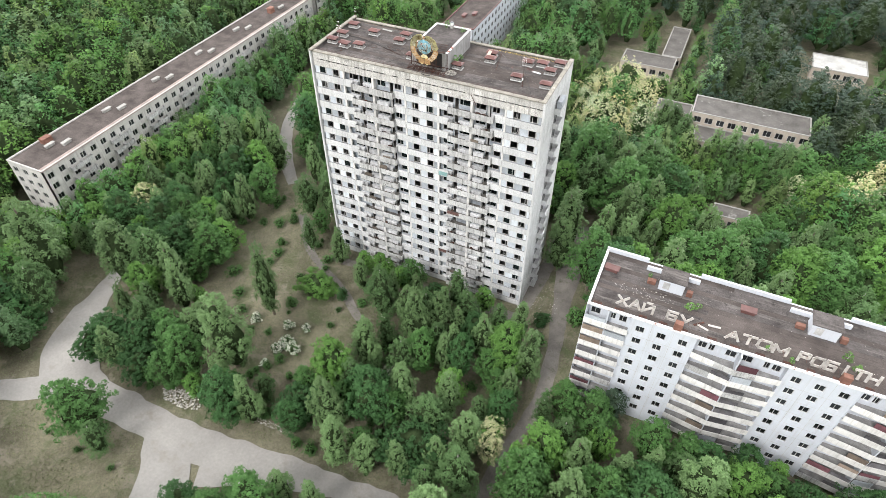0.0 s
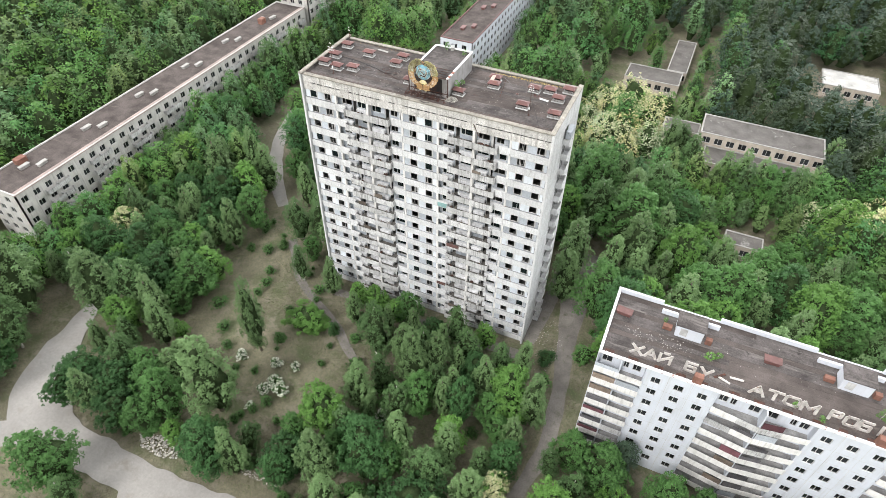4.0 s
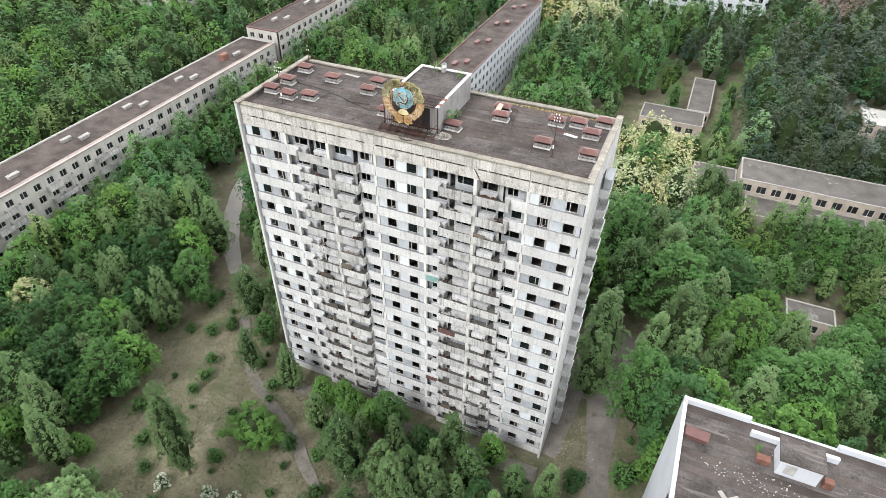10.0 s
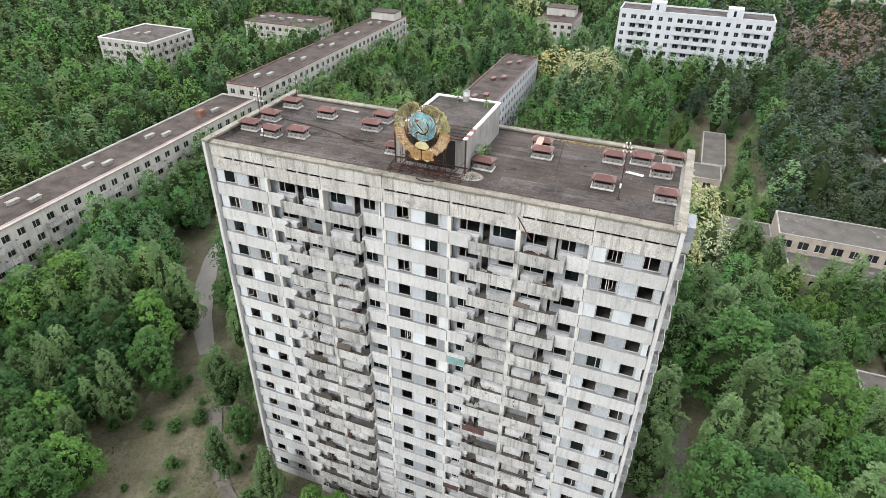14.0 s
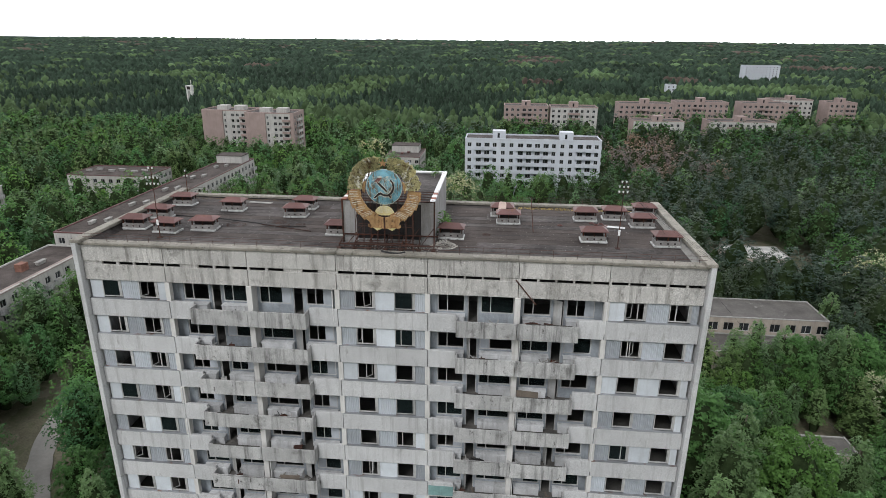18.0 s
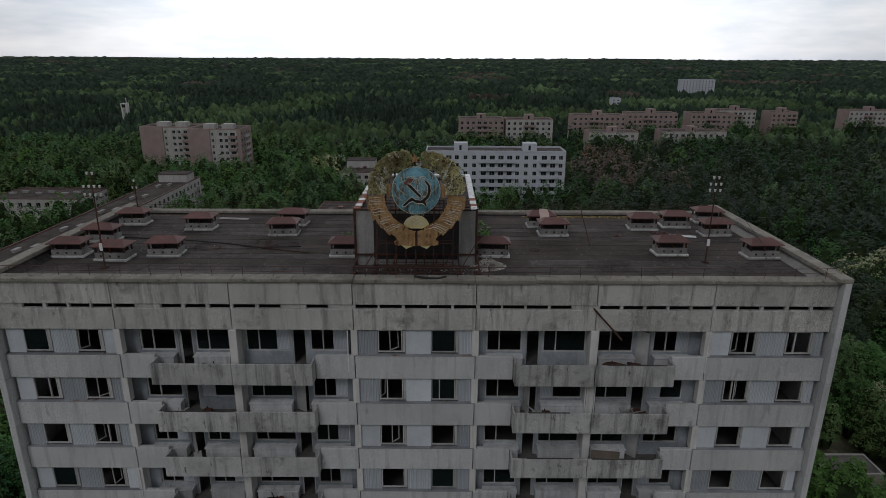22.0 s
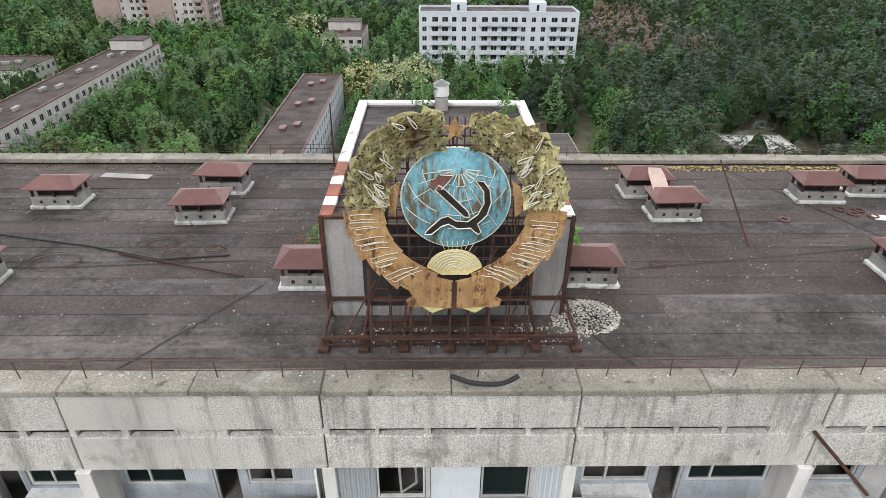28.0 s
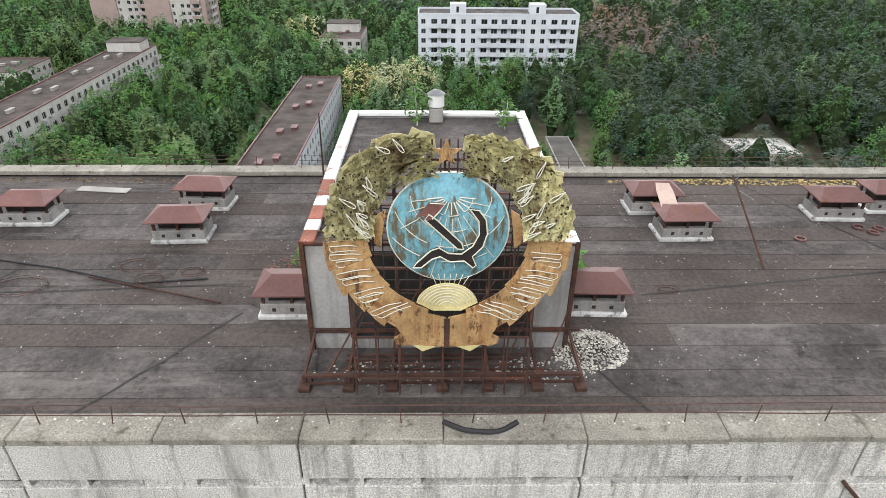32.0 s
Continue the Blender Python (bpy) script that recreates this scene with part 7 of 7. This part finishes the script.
for sp, x, y, h, sw in (("light", -12.0, -5.2, 7, 1.0), ("light", -2.8, -5.6, 6.5, 1.1), ("round", 5.5, -6.5, 6.0, 1.0), ("light", 15.5, -4.6, 7.5, 0.9), ("birch", 1.5, -20.5, 10, 1.2),
                        ("birch", 7.0, -14.0, 13, 1.1), ("birch", 13.5, -9.5, 11, 1.3), ("birch", 20.0, -8.5, 9, 1.3), ("round", -4.5, -40.0, 8.5, 1.2), ("broad", 2.0, -36.5, 9.5, 1.0),
                        ("round", 17.0, -39.5, 10, 1.4), ("acacia", 27.5, -33.5, 10, 1.1), ("broad", 22.0, -18.5, 8, 1.1)):
    plant(sp, x, y, h, spread=sw)
for sp, x, y, h, sw in (("birch", 38.5, -29.0, 12, 1.3), ("broad", 52.0, -23.5, 11, 1.1), ("pine", 44.0, -20.0, 11, 1.3), ("light", -25.0, -44.5, 6, 1.1), ("broad", -19.0, -42.0, 7.5, 1.2),
                        ("birch", -12.0, -40.5, 9, 1.2), ("poplar", -31.0, -36.0, 12, 1.5), ("dark", 61.0, -24.5, 11, 1.2), ("broad", 70, -25, 11, 1.2), ("birch", 34, -24.5, 9, 1.1),
                        ("broad", -27.5, 2.0, 8, 0.9), ("birch", -26.5, -4.0, 11, 1.0), ("birch", -29.5, 8.5, 12, 1.1), ("poplar", 25.2, 19.0, 19, 1.5), ("poplar", 25.4, 13.5, 15, 1.4)):
    plant(sp, x, y, h, spread=sw)
for sp, x, y, h, sw in (("round", -8.0, -9.5, 3.6, 1.2), ("broad", -21, -20, 3.5, 1.1), ("birch", 24.6, -13, 8.0, 1.2), ("broad", 24.5, -22, 7.5, 1.1), ("round", 27.3, -3.0, 3.6, 1.2), ("bush", 33.6, 0.5, 4.5, 0.9),
                        ("birch", 11.5, -19, 11, 1.2), ("birch", 3.0, -27.5, 7, 1.2), ("dark", -12.5, -14.0, 4.2, 1.0), ("broad", 10.5, -34.5, 9, 1.1), ("birch", 24.0, -29.0, 9, 1.2), ("broad", 8.5, -42.0, 8, 1.0)):
    plant(sp, x, y, h, spread=sw)
for x, y, h in ((-25.8, -25.8, 2.0), (-18.6, -24.6, 1.9), (-15.0, -23.8, 1.7), (-16.6, -28.0, 2.1), (-17.2, -30.2, 2.2), (-14.6, -29.3, 2.5), (-4.6, -28.2, 3.4), (3.2, -30.4, 2.0), (-17.8, -34.0, 1.4), (4.5, -26.5, 2.2)):
    plant("spirea", x, y, h, spread=1.1)

LINES = (((-62.5, -26, 2.2), (-60.3, -33, 2.7), (-57.6, -42, 5.2), (-52.5, -49.8, 6.6), (-45, -52.8, 4.4), (-36, -52.4, 3.6), (-26, -52.6, 4.0), (-14, -52.3, 4.2), (-2, -50.2, 3.4), (9, -49.0, 2.4), (20, -48, 2.2), (60, -46, 2.2), (120, -46, 2.2)),
         ((-25, -53, 4.4), (-19.5, -58.5, 5.2), (-15.5, -68, 5.2), (-12, -110, 5.2)), ((-15, -56, 3.6), (-2, -51, 2.4)), ((-49, -53.5, 3.6), (-57, -58.3, 2.6), (-70, -64, 2.3), (-110, -84, 2.3), (-160, -106, 2.3)),
         ((-45, 15, 3.5), (-52, 22, 4.6), (-58, 30, 4.6), (-63, 39, 4.6), (-67, 52, 4.0), (-69, 70, 2.6), (-68, 100, 2.6)),
         ((27.5, 30, 4.2), (27.5, 22, 4.0), (28.5, 12, 3.2), (29.5, 4, 2.2), (31.5, -8, 1.8), (33.0, -20, 1.7), (30.5, -30, 1.5), (29, -44, 1.5)), ((22.6, 34, 1.4), (23.6, 12, 2.0), (22.4, 0.5, 2.0)))


def on_road(x, y, extra):
    for line in LINES:
        for (ax, ay, aw), (bx, by, bw) in zip(line, line[1:]):
            dx, dy = bx - ax, by - ay
            t = min(1.0, max(0.0, ((x - ax) * dx + (y - ay) * dy) / (dx * dx + dy * dy)))
            if (x - ax - t * dx) ** 2 + (y - ay - t * dy) ** 2 < (aw + (bw - aw) * t + extra) ** 2:
                return True
    return False


BLOCKS = ((-22.5, 24.2, -2.5, 16.5), (34.8, 113, -19.0, -1.5), (-95.5, -83.8, -21, 88), (-94.5, -83, 86, 188), (-36.7, -23.3, 84.5, 158), (33, 73, 63.5, 85), (13.5, 35, 98.5, 119), (28, 36, 117, 143),
          (73, 91, 121, 142), (53, 63, 40.5, 47.5), (-6.5, 46.5, 183, 200), (-140.5, -88, 246, 274), (-42.5, -24.5, 219, 246), (-151, -116, 166.5, 189), (-173, -149, 116.5, 141.5))


def in_clearing(x, y):
    """The open grass in front of the tower."""
    if -50 < y < 14 and -47 < x < 6:
        a = ((x + 21) / 20.0) ** 2 + ((y + 24) / 16.5) ** 2
        b = ((x + 35) / 10.5) ** 2 + ((y - 0) / 18.0) ** 2
        return a < 1 or b < 1
    return ((x + 42) / 17.0) ** 2 + ((y + 68) / 9.0) ** 2 < 1


def free(x, y, r):
    for x0, x1, y0, y1 in BLOCKS:
        if x0 - r < x < x1 + r and y0 - r < y < y1 + r:
            return False
    if y < 100:
        if on_road(x, y, r * 0.6):
            return False
        if in_clearing(x, y):
            return False
    return True


def clash(x, y, r):
    return any((x - a) ** 2 + (y - b) ** 2 < (0.54 * (r + c)) ** 2 for a, b, c in TAKEN)


# single trees on both sides of the tower, then the joined woods further out
def species_at(x, y):
    g = noise.noise((x * 0.03, y * 0.03, 4.0)) + R.uniform(-0.4, 0.4)
    if ((x - 20) / 11) ** 2 + ((y - 79) / 20) ** 2 < 1 or ((x - 80) / 13) ** 2 + ((y - 54) / 11) ** 2 < 1 or ((x - 97) / 9) ** 2 + ((y - 104) / 9) ** 2 < 1 or ((x + 12) / 10) ** 2 + ((y - 162) / 14) ** 2 < 1:
        return R.choice(("acacia", "acacia", "acacia", "light"))
    if x > 46 and y > 66 + 0.25 * abs(x - 60) or (x > 24 and y > 150) or (x > -60 and y > 290):
        return R.choice(("pine", "pine", "pine", "pine", "pine", "dark")) if g < 0.62 else R.choice(("poplar", "broad", "birch"))
    if g > 0.40:
        return R.choice(("light", "light", "broad"))
    if g < -0.30:
        return R.choice(("birch", "birch", "poplar", "poplar", "dark"))
    return R.choice(("broad", "broad", "dark", "light", "birch", "poplar", "poplar"))


def height_at(x, y):
    """How tall the trees grow: low beside buildings, tall in the open woods."""
    h = R.uniform(13.5, 20.5) if x > 23 or x < -96 or y > 88 else R.uniform(9, 15.5)
    for k, (x0, x1, y0, y1) in enumerate(BLOCKS):
        if x0 - 8 < x < x1 + 8 and y0 - 11 < y < y1 + 5:
            h = min(h, R.uniform(9, 12) if k not in (0, 1, 10, 11) else R.uniform(9, 15))
    return h


singles = 0
spots = []
for gx in range(-82, 100, 4):
    for gy in range(-72, 96, 4):
        spots.append((gx + R.uniform(-1.8, 1.8), gy + R.uniform(-1.8, 1.8)))
spots.sort(key=lambda p: (p[0] - 18) ** 2 * 0.5 + (p[1] + 15) ** 2)
JOIN = []
for x, y in spots:
    h = height_at(x, y)
    if not free(x, y, 2.2) or clash(x, y, 0.22 * h):
        continue
    sp = species_at(x, y)
    if sp == "acacia" and R.random() < 0.25:
        sp = "broad"
    if singles < 345:
        singles += 1
        plant(sp, x, y, h, spread=R.uniform(0.85, 1.15) * (1.3 if sp in ("poplar", "birch", "pine") else 1.0))
    else:
        JOIN.append((sp, x, y, h))
grid = [(x, y) for x in range(-305, 340, 5) for y in range(-80, 90, 5)] + [(x, y) for x in np.arange(-305, 340, 7.3) for y in np.arange(90, 330, 7.3)]
for x, y in grid:
    if -84 < x < 100 and -74 < y < 96:
        continue
    if x - 5 > 0.78 * (y + 95) + 45 or 5 - x > 1.75 * (y + 95) + 45:
        continue
    px, py = x + R.uniform(-2.3, 2.3), y + R.uniform(-2.3, 2.3)
    if free(px, py, 2.2):
        JOIN.append((species_at(px, py), px, py, height_at(px, py)))

for x in np.arange(-6, 50, 3.6):
    JOIN.append((R.choice(("birch", "poplar", "broad")), x + wobble(1), 177.5 + wobble(1.5), R.uniform(15, 23)))
for x in np.arange(-140, -84, 3.8):
    JOIN.append((R.choice(("broad", "poplar", "light")), x + wobble(1), 243 + wobble(1.2), R.uniform(13, 19)))
for fx, fy, fw in FAR:
    for k in range(int(fw / 3.6) + 1):
        for dy in (5, 10):
            JOIN.append((R.choice(("broad", "poplar", "pine", "birch", "dark")), fx + 3.6 * k + wobble(1.2), fy - dy + wobble(1.2), R.uniform(18, 24)))
for sp, x, y, h in (("birch", 42.5, 70.0, 13), ("poplar", 54.5, 64.5, 15), ("broad", 63.5, 64.0, 13), ("birch", 67.5, 65.0, 13), ("poplar", 70.5, 66.0, 14), ("broad", 39.5, 66.0, 9), ("poplar", 58.5, 62.8, 15), ("poplar", 50.5, 63.6, 14), ("birch", 48.0, 62.5, 6.5), ("pine", 74.5, 72.0, 16), ("poplar", 74.0, 79.0, 15), ("broad", 60.0, 61.5, 14), ("birch", 66.0, 61.0, 16), ("broad", 71.0, 61.5, 15), ("poplar", 36.5, 72.0, 15), ("birch", 39.0, 76.0, 12)):
    plant(sp, x, y, h, spread=1.4 if sp != "broad" else 1.05)
for x, y in ((52.5, 37.4), (50.5, 43), (61.5, 37.6), (64.5, 41), (56, 36)):
    JOIN.append((R.choice(("birch", "broad", "light")), x, y, R.uniform(7, 11)))
for x, y in ((-13, 168), (-8, 160), (-16, 158), (-11, 151), (-6, 170), (-18, 166), (-12, 161), (-4, 163), (-15, 172), (-9, 154), (-2, 155), (-20, 160), (-51, 251), (-47, 255), (-56, 250), (-52, 258)):
    JOIN.append(("acacia", x, y, R.uniform(16, 20)))
for y in np.arange(30, 176, 4.6):
    JOIN.append((R.choice(("broad", "broad", "light", "birch", "poplar")), -78.6 + wobble(1.0), y + wobble(1.5), R.uniform(13, 18.5)))
for x, y in ((27, 62), (31, 69), (25, 70), (29, 77), (23, 79), (30, 85), (25, 88), (21, 68)):
    JOIN.append(("acacia", x, y, R.uniform(12.5, 15.5)))
for x in np.arange(35, 74, 3.4):
    JOIN.append((R.choice(("poplar", "broad", "birch", "light")), x + wobble(1.0), 60.2 + wobble(0.8), R.uniform(10, 16.5)))
for x, y in ((-20, 121), (-20.5, 128), (-20, 136), (-20.5, 144), (-20, 151)):
    JOIN.append((R.choice(("broad", "light", "poplar")), x + wobble(0.6), y + wobble(1), R.uniform(11, 14)))
LOD = {}
woods = {}
for sp, x, y, h in JOIN:
    kind, h0, n0, size, lm, bark, label, fl = SPECIES[sp]
    if 90 < y < 225 and R.random() < 0.08:
        continue
    far = 3 if y > 225 or abs(x) > 150 else 2 if y > 165 or abs(x) > 100 else 1 if y > 60 or x < -95 else 0
    k = (sp, far, R.randint(0, 2))
    if k not in LOD:
        LOD[k] = crown_arrays(kind, (2100, 1500, 800, 330)[far], (0.0150, 0.0148, 0.0195, 0.028)[far], 900 + k[2] * 13 + len(sp) * 7, fl, core=1, thin=(0.9, 0.8, 0.6, 0.4)[far])
    v, q, sl = LOD[k]
    a = R.uniform(0, 6.28)
    c, s = math.cos(a), math.sin(a)
    w = h * R.uniform(0.9, 1.15) * (1.35 if kind in ("poplar", "birch", "pine") else 1.0)
    p = np.empty_like(v)
    p[:, 0] = (v[:, 0] * c - v[:, 1] * s) * w + x
    p[:, 1] = (v[:, 0] * s + v[:, 1] * c) * w + y
    p[:, 2] = v[:, 2] * h
    g = ("dead" if (55 < x < 95 and 195 < y < 285 and R.random() < 0.75) else sp, x < 0)
    own = np.tile(np.array([[wobble(1), wobble(1), 0.0]], np.float32), (len(q), 1))
    woods.setdefault(g, []).append((p, q, sl, own))
LEAFOF = {k: v[4] for k, v in SPECIES.items()}
LEAFOF["dead"] = M_DEAD
for (sp, west), items in woods.items():
    off, V, Q, S = 0, [], [], []
    T = np.concatenate([it[3] for it in items])
    for p, q, sl, _ in items:
        V.append(p)
        Q.append(q + off)
        S.append(sl)
        off += len(p)
    me = big_mesh("woodland", np.concatenate(V), np.concatenate(Q), LEAFOF[sp], M_BLOSSOM, M_CORE_SHADE, slots=np.concatenate(S), tones=T)
    solid("woodland", me, {"dead": "patch of bare brown dead trees", "pine": "dark pine wood", "acacia": "blossoming acacias in the woods"}.get(sp, "mixed green woodland round the town"), "woodland", kind="stuff")

# far forest: crowns that grow sparser with distance over a sheet coloured as shade, out to the horizon
def land(x, y):
    """The rise of the land far to the north."""
    return 46 * max(0.0, (y - 1500) / 3300) ** 1.3 * (1 + 0.22 * noise.noise((x * 0.0011, y * 0.0006, 3.0)))


far_rs = np.random.RandomState(21)
FARW = {"pine": [], "leaf": [], "dead": []}
y = 322.0
while y < 4300:
    gap = max(6.0, y * 0.0132)
    half = 0.82 * (y + 60)
    x = -half * (1.45 if y < 640 else 1.05)
    while x < half:
        px, py = x + R.uniform(-0.45, 0.45) * gap, y + R.uniform(-0.45, 0.45) * gap
        x += gap
        if any(fx - 3 < px < fx + fw + 3 and fy - 2.5 < py < fy + 16 for fx, fy, fw in FAR) or (336 < px < 404 and 876 < py < 905) or (174 < px < 194 and 625 < py < 643):
            continue
        if noise.noise((px * 0.004, py * 0.0016, 6.0)) > 0.62 and py > 500:
            continue
        g1 = noise.noise((px * 0.010, py * 0.007, 2.0)) + R.uniform(-0.25, 0.25) + min(0.45, max(0.0, (py - 300) / 1400))
        g = "pine" if g1 > 0.02 else "leaf"
        if noise.noise((px * 0.006, py * 0.006, 12.0)) > 0.50:
            g = "dead"
        FARW[g].append((px, py, land(px, py), gap * R.uniform(0.44, 0.70), R.uniform(11, 17.5) + min(3.0, gap * 0.10)))
    y += gap * 0.92
ring = np.arange(5)
for g, rows in FARW.items():
    A = np.array(rows)
    m = len(A)
    turn = far_rs.uniform(0, 6.28, (m, 1)) + ring * 1.2566
    def level(radius, zf):
        r = A[:, 3:4] * radius * far_rs.uniform(0.65, 1.25, (m, 5))
        z = A[:, 2:3] + A[:, 4:5] * (zf + far_rs.uniform(-0.07, 0.07, (m, 5)))
        return np.stack([A[:, 0:1] + r * np.cos(turn), A[:, 1:2] + r * np.sin(turn), z], 2)
    pts = (0.92, 0.62, 0.34) if g == "pine" else (1.0, 0.95, 0.58)
    lo, mid_, hi = level(pts[0], 0.30), level(pts[1], 0.62), level(pts[2], 0.86)
    top = np.stack([A[:, 0] + far_rs.uniform(-0.5, 0.5, m), A[:, 1] + far_rs.uniform(-0.5, 0.5, m), A[:, 2] + A[:, 4]], 1)[:, None]
    V = np.concatenate([lo, mid_, hi, top], 1).reshape(-1, 3)
    one = []
    for k in range(5):
        j = (k + 1) % 5
        one += [(k, j, 5 + j), (k, 5 + j, 5 + k), (5 + k, 5 + j, 10 + j), (5 + k, 10 + j, 10 + k), (10 + k, 10 + j, 15)]
    Q = (np.arange(m)[:, None, None] * 16 + np.array(one)[None]).reshape(-1, 3)
    # sprays of leaves on the nearer crowns
    near = np.repeat(np.where(A[:, 1] < 640)[0], 10)
    ang, up = far_rs.uniform(0, 6.2832, len(near)), far_rs.uniform(0.35, 1.0, len(near))
    rad = A[near, 3] * np.interp(up, (0.3, 0.62, 0.86, 1.0), (*pts, 0.12)) * 1.06
    out = np.stack([np.cos(ang), np.sin(ang), 0.2 + up], 1)
    where = np.stack([A[near, 0] + rad * np.cos(ang), A[near, 1] + rad * np.sin(ang), A[near, 2] + A[near, 4] * up], 1)
    lv, lq = leaf_tris(where, out / np.linalg.norm(out, axis=1, keepdims=True), 0.85, far_rs)
    V, Q = np.concatenate([V, lv]), np.concatenate([Q, lq + len(V)])
    solid("distant_forest", big_mesh("distant_forest", V, Q, {"pine": M_FARPINE, "leaf": M_FARLEAF, "dead": M_FARDEAD}[g]),
          {"pine": "distant dark pine forest", "leaf": "distant green mixed forest", "dead": "distant brownish burnt forest"}[g], "forest", kind="stuff")
# sheet below the far crowns, painted as dark as the gaps between them
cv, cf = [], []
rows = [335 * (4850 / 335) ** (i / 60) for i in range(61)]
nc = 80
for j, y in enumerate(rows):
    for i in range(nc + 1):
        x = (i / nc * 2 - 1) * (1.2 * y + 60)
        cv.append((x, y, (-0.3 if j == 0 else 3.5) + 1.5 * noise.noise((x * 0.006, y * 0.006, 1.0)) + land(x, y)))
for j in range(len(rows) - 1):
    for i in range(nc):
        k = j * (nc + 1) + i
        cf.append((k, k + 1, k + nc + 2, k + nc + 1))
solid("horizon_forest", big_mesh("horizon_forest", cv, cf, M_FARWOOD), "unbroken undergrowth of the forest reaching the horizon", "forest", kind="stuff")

# saplings on the roof, bushes and grass in the clearing
for x, y, h in ((-0.85, 12.4, 1.6), (2.4, 11.9, 1.2), (3.6, 6.0, 1.9), (-4.3, 7.4, 0.9), (3.7, 8.2, 1.1)):
    t = thing("roof_sapling", (x, y, (PZ - 0.2) if abs(x) < 3 and y > 10 else DECK), "thin young birch growing from the roof", "sapling", "roof saplings")
    t.matrix_basis = pose(x, y, (PZ - 0.2) if abs(x) < 3 and y > 10 else DECK, 0, 0, R.uniform(0, 360)) @ Matrix.Diagonal((h / 13 * 2.0, h / 13 * 2.0, h / 13, 1))
    v, q, _ = crown_arrays("birch", 130, 0.05, int(100 * (x + 9)), 0, False)
    part("crown", big_mesh("crown", v * 13, q, M_LEAF_L), t)
    part("trunk", tree_of("birch", 0)[1], t)
for x, y, h in ((50.8, -11.3, 1.8), (52.0, -10.4, 1.3), (44.0, -6.6, 1.0), (72.8, -11.5, 1.7), (74.0, -13.2, 1.6), (62.3, -14.2, 1.0), (65.5, -15.2, 1.1)):
    t = thing("roof_sapling", (x, y, NZ), "thin young birch growing from the roof", "sapling", "roof saplings")
    t.matrix_basis = pose(x, y, NZ, 0, 0, R.uniform(0, 360)) @ Matrix.Diagonal((h / 13 * 2.2, h / 13 * 2.2, h / 13, 1))
    v, q, _ = crown_arrays("birch", 130, 0.05, int(100 * x), 0, False)
    part("crown", big_mesh("crown", v * 13, q, M_LEAF_L), t)
    part("trunk", tree_of("birch", 1)[1], t)
n = 0
while n < 130:
    x, y = R.uniform(-50, 34), R.uniform(-62, 14)
    if not (in_clearing(x, y) or free(x, y, 0.5)) or any(abs(x - (b[0] + b[1]) / 2) < (b[1] - b[0]) / 2 + 1 and abs(y - (b[2] + b[3]) / 2) < (b[3] - b[2]) / 2 + 1 for b in BLOCKS):
        continue
    if on_road(x, y, 0.6):
        continue
    plant("bush", x, y, R.uniform(0.7, 2.3), spread=R.uniform(0.9, 1.5))
    n += 1
gr = np.random.RandomState(5)
px, py = gr.uniform(-75, 40, 190000), gr.uniform(-78, 32, 190000)
keep = np.array([not on_road(x, y, 0.1) and not (-22.5 < x < 22.5 and -0.6 < y < 16) and not (35.5 < x and -17 < y < -2) for x, y in zip(px, py)])
px, py = px[keep], py[keep]
dens = np.array([noise.noise((x * 0.12, y * 0.12, 8.0)) for x, y in zip(px, py)]) + gr.uniform(-0.5, 0.5, len(px))
px, py = px[dens > -0.1], py[dens > -0.1]
pos = np.stack([px, py, np.full(len(px), 0.05)], 1)
side = gr.normal(0, 1, (len(px), 3)) * np.array([1, 1, 0.5])
side[:, 2] += 1.2
v, q = leaf_tris(pos, side / np.linalg.norm(side, axis=1, keepdims=True), 0.13, gr, 0.5)
solid("rough_grass", big_mesh("rough_grass", v, q, M_GRASS), "tufts of rough grass and weeds in the clearing", "grass", kind="stuff")
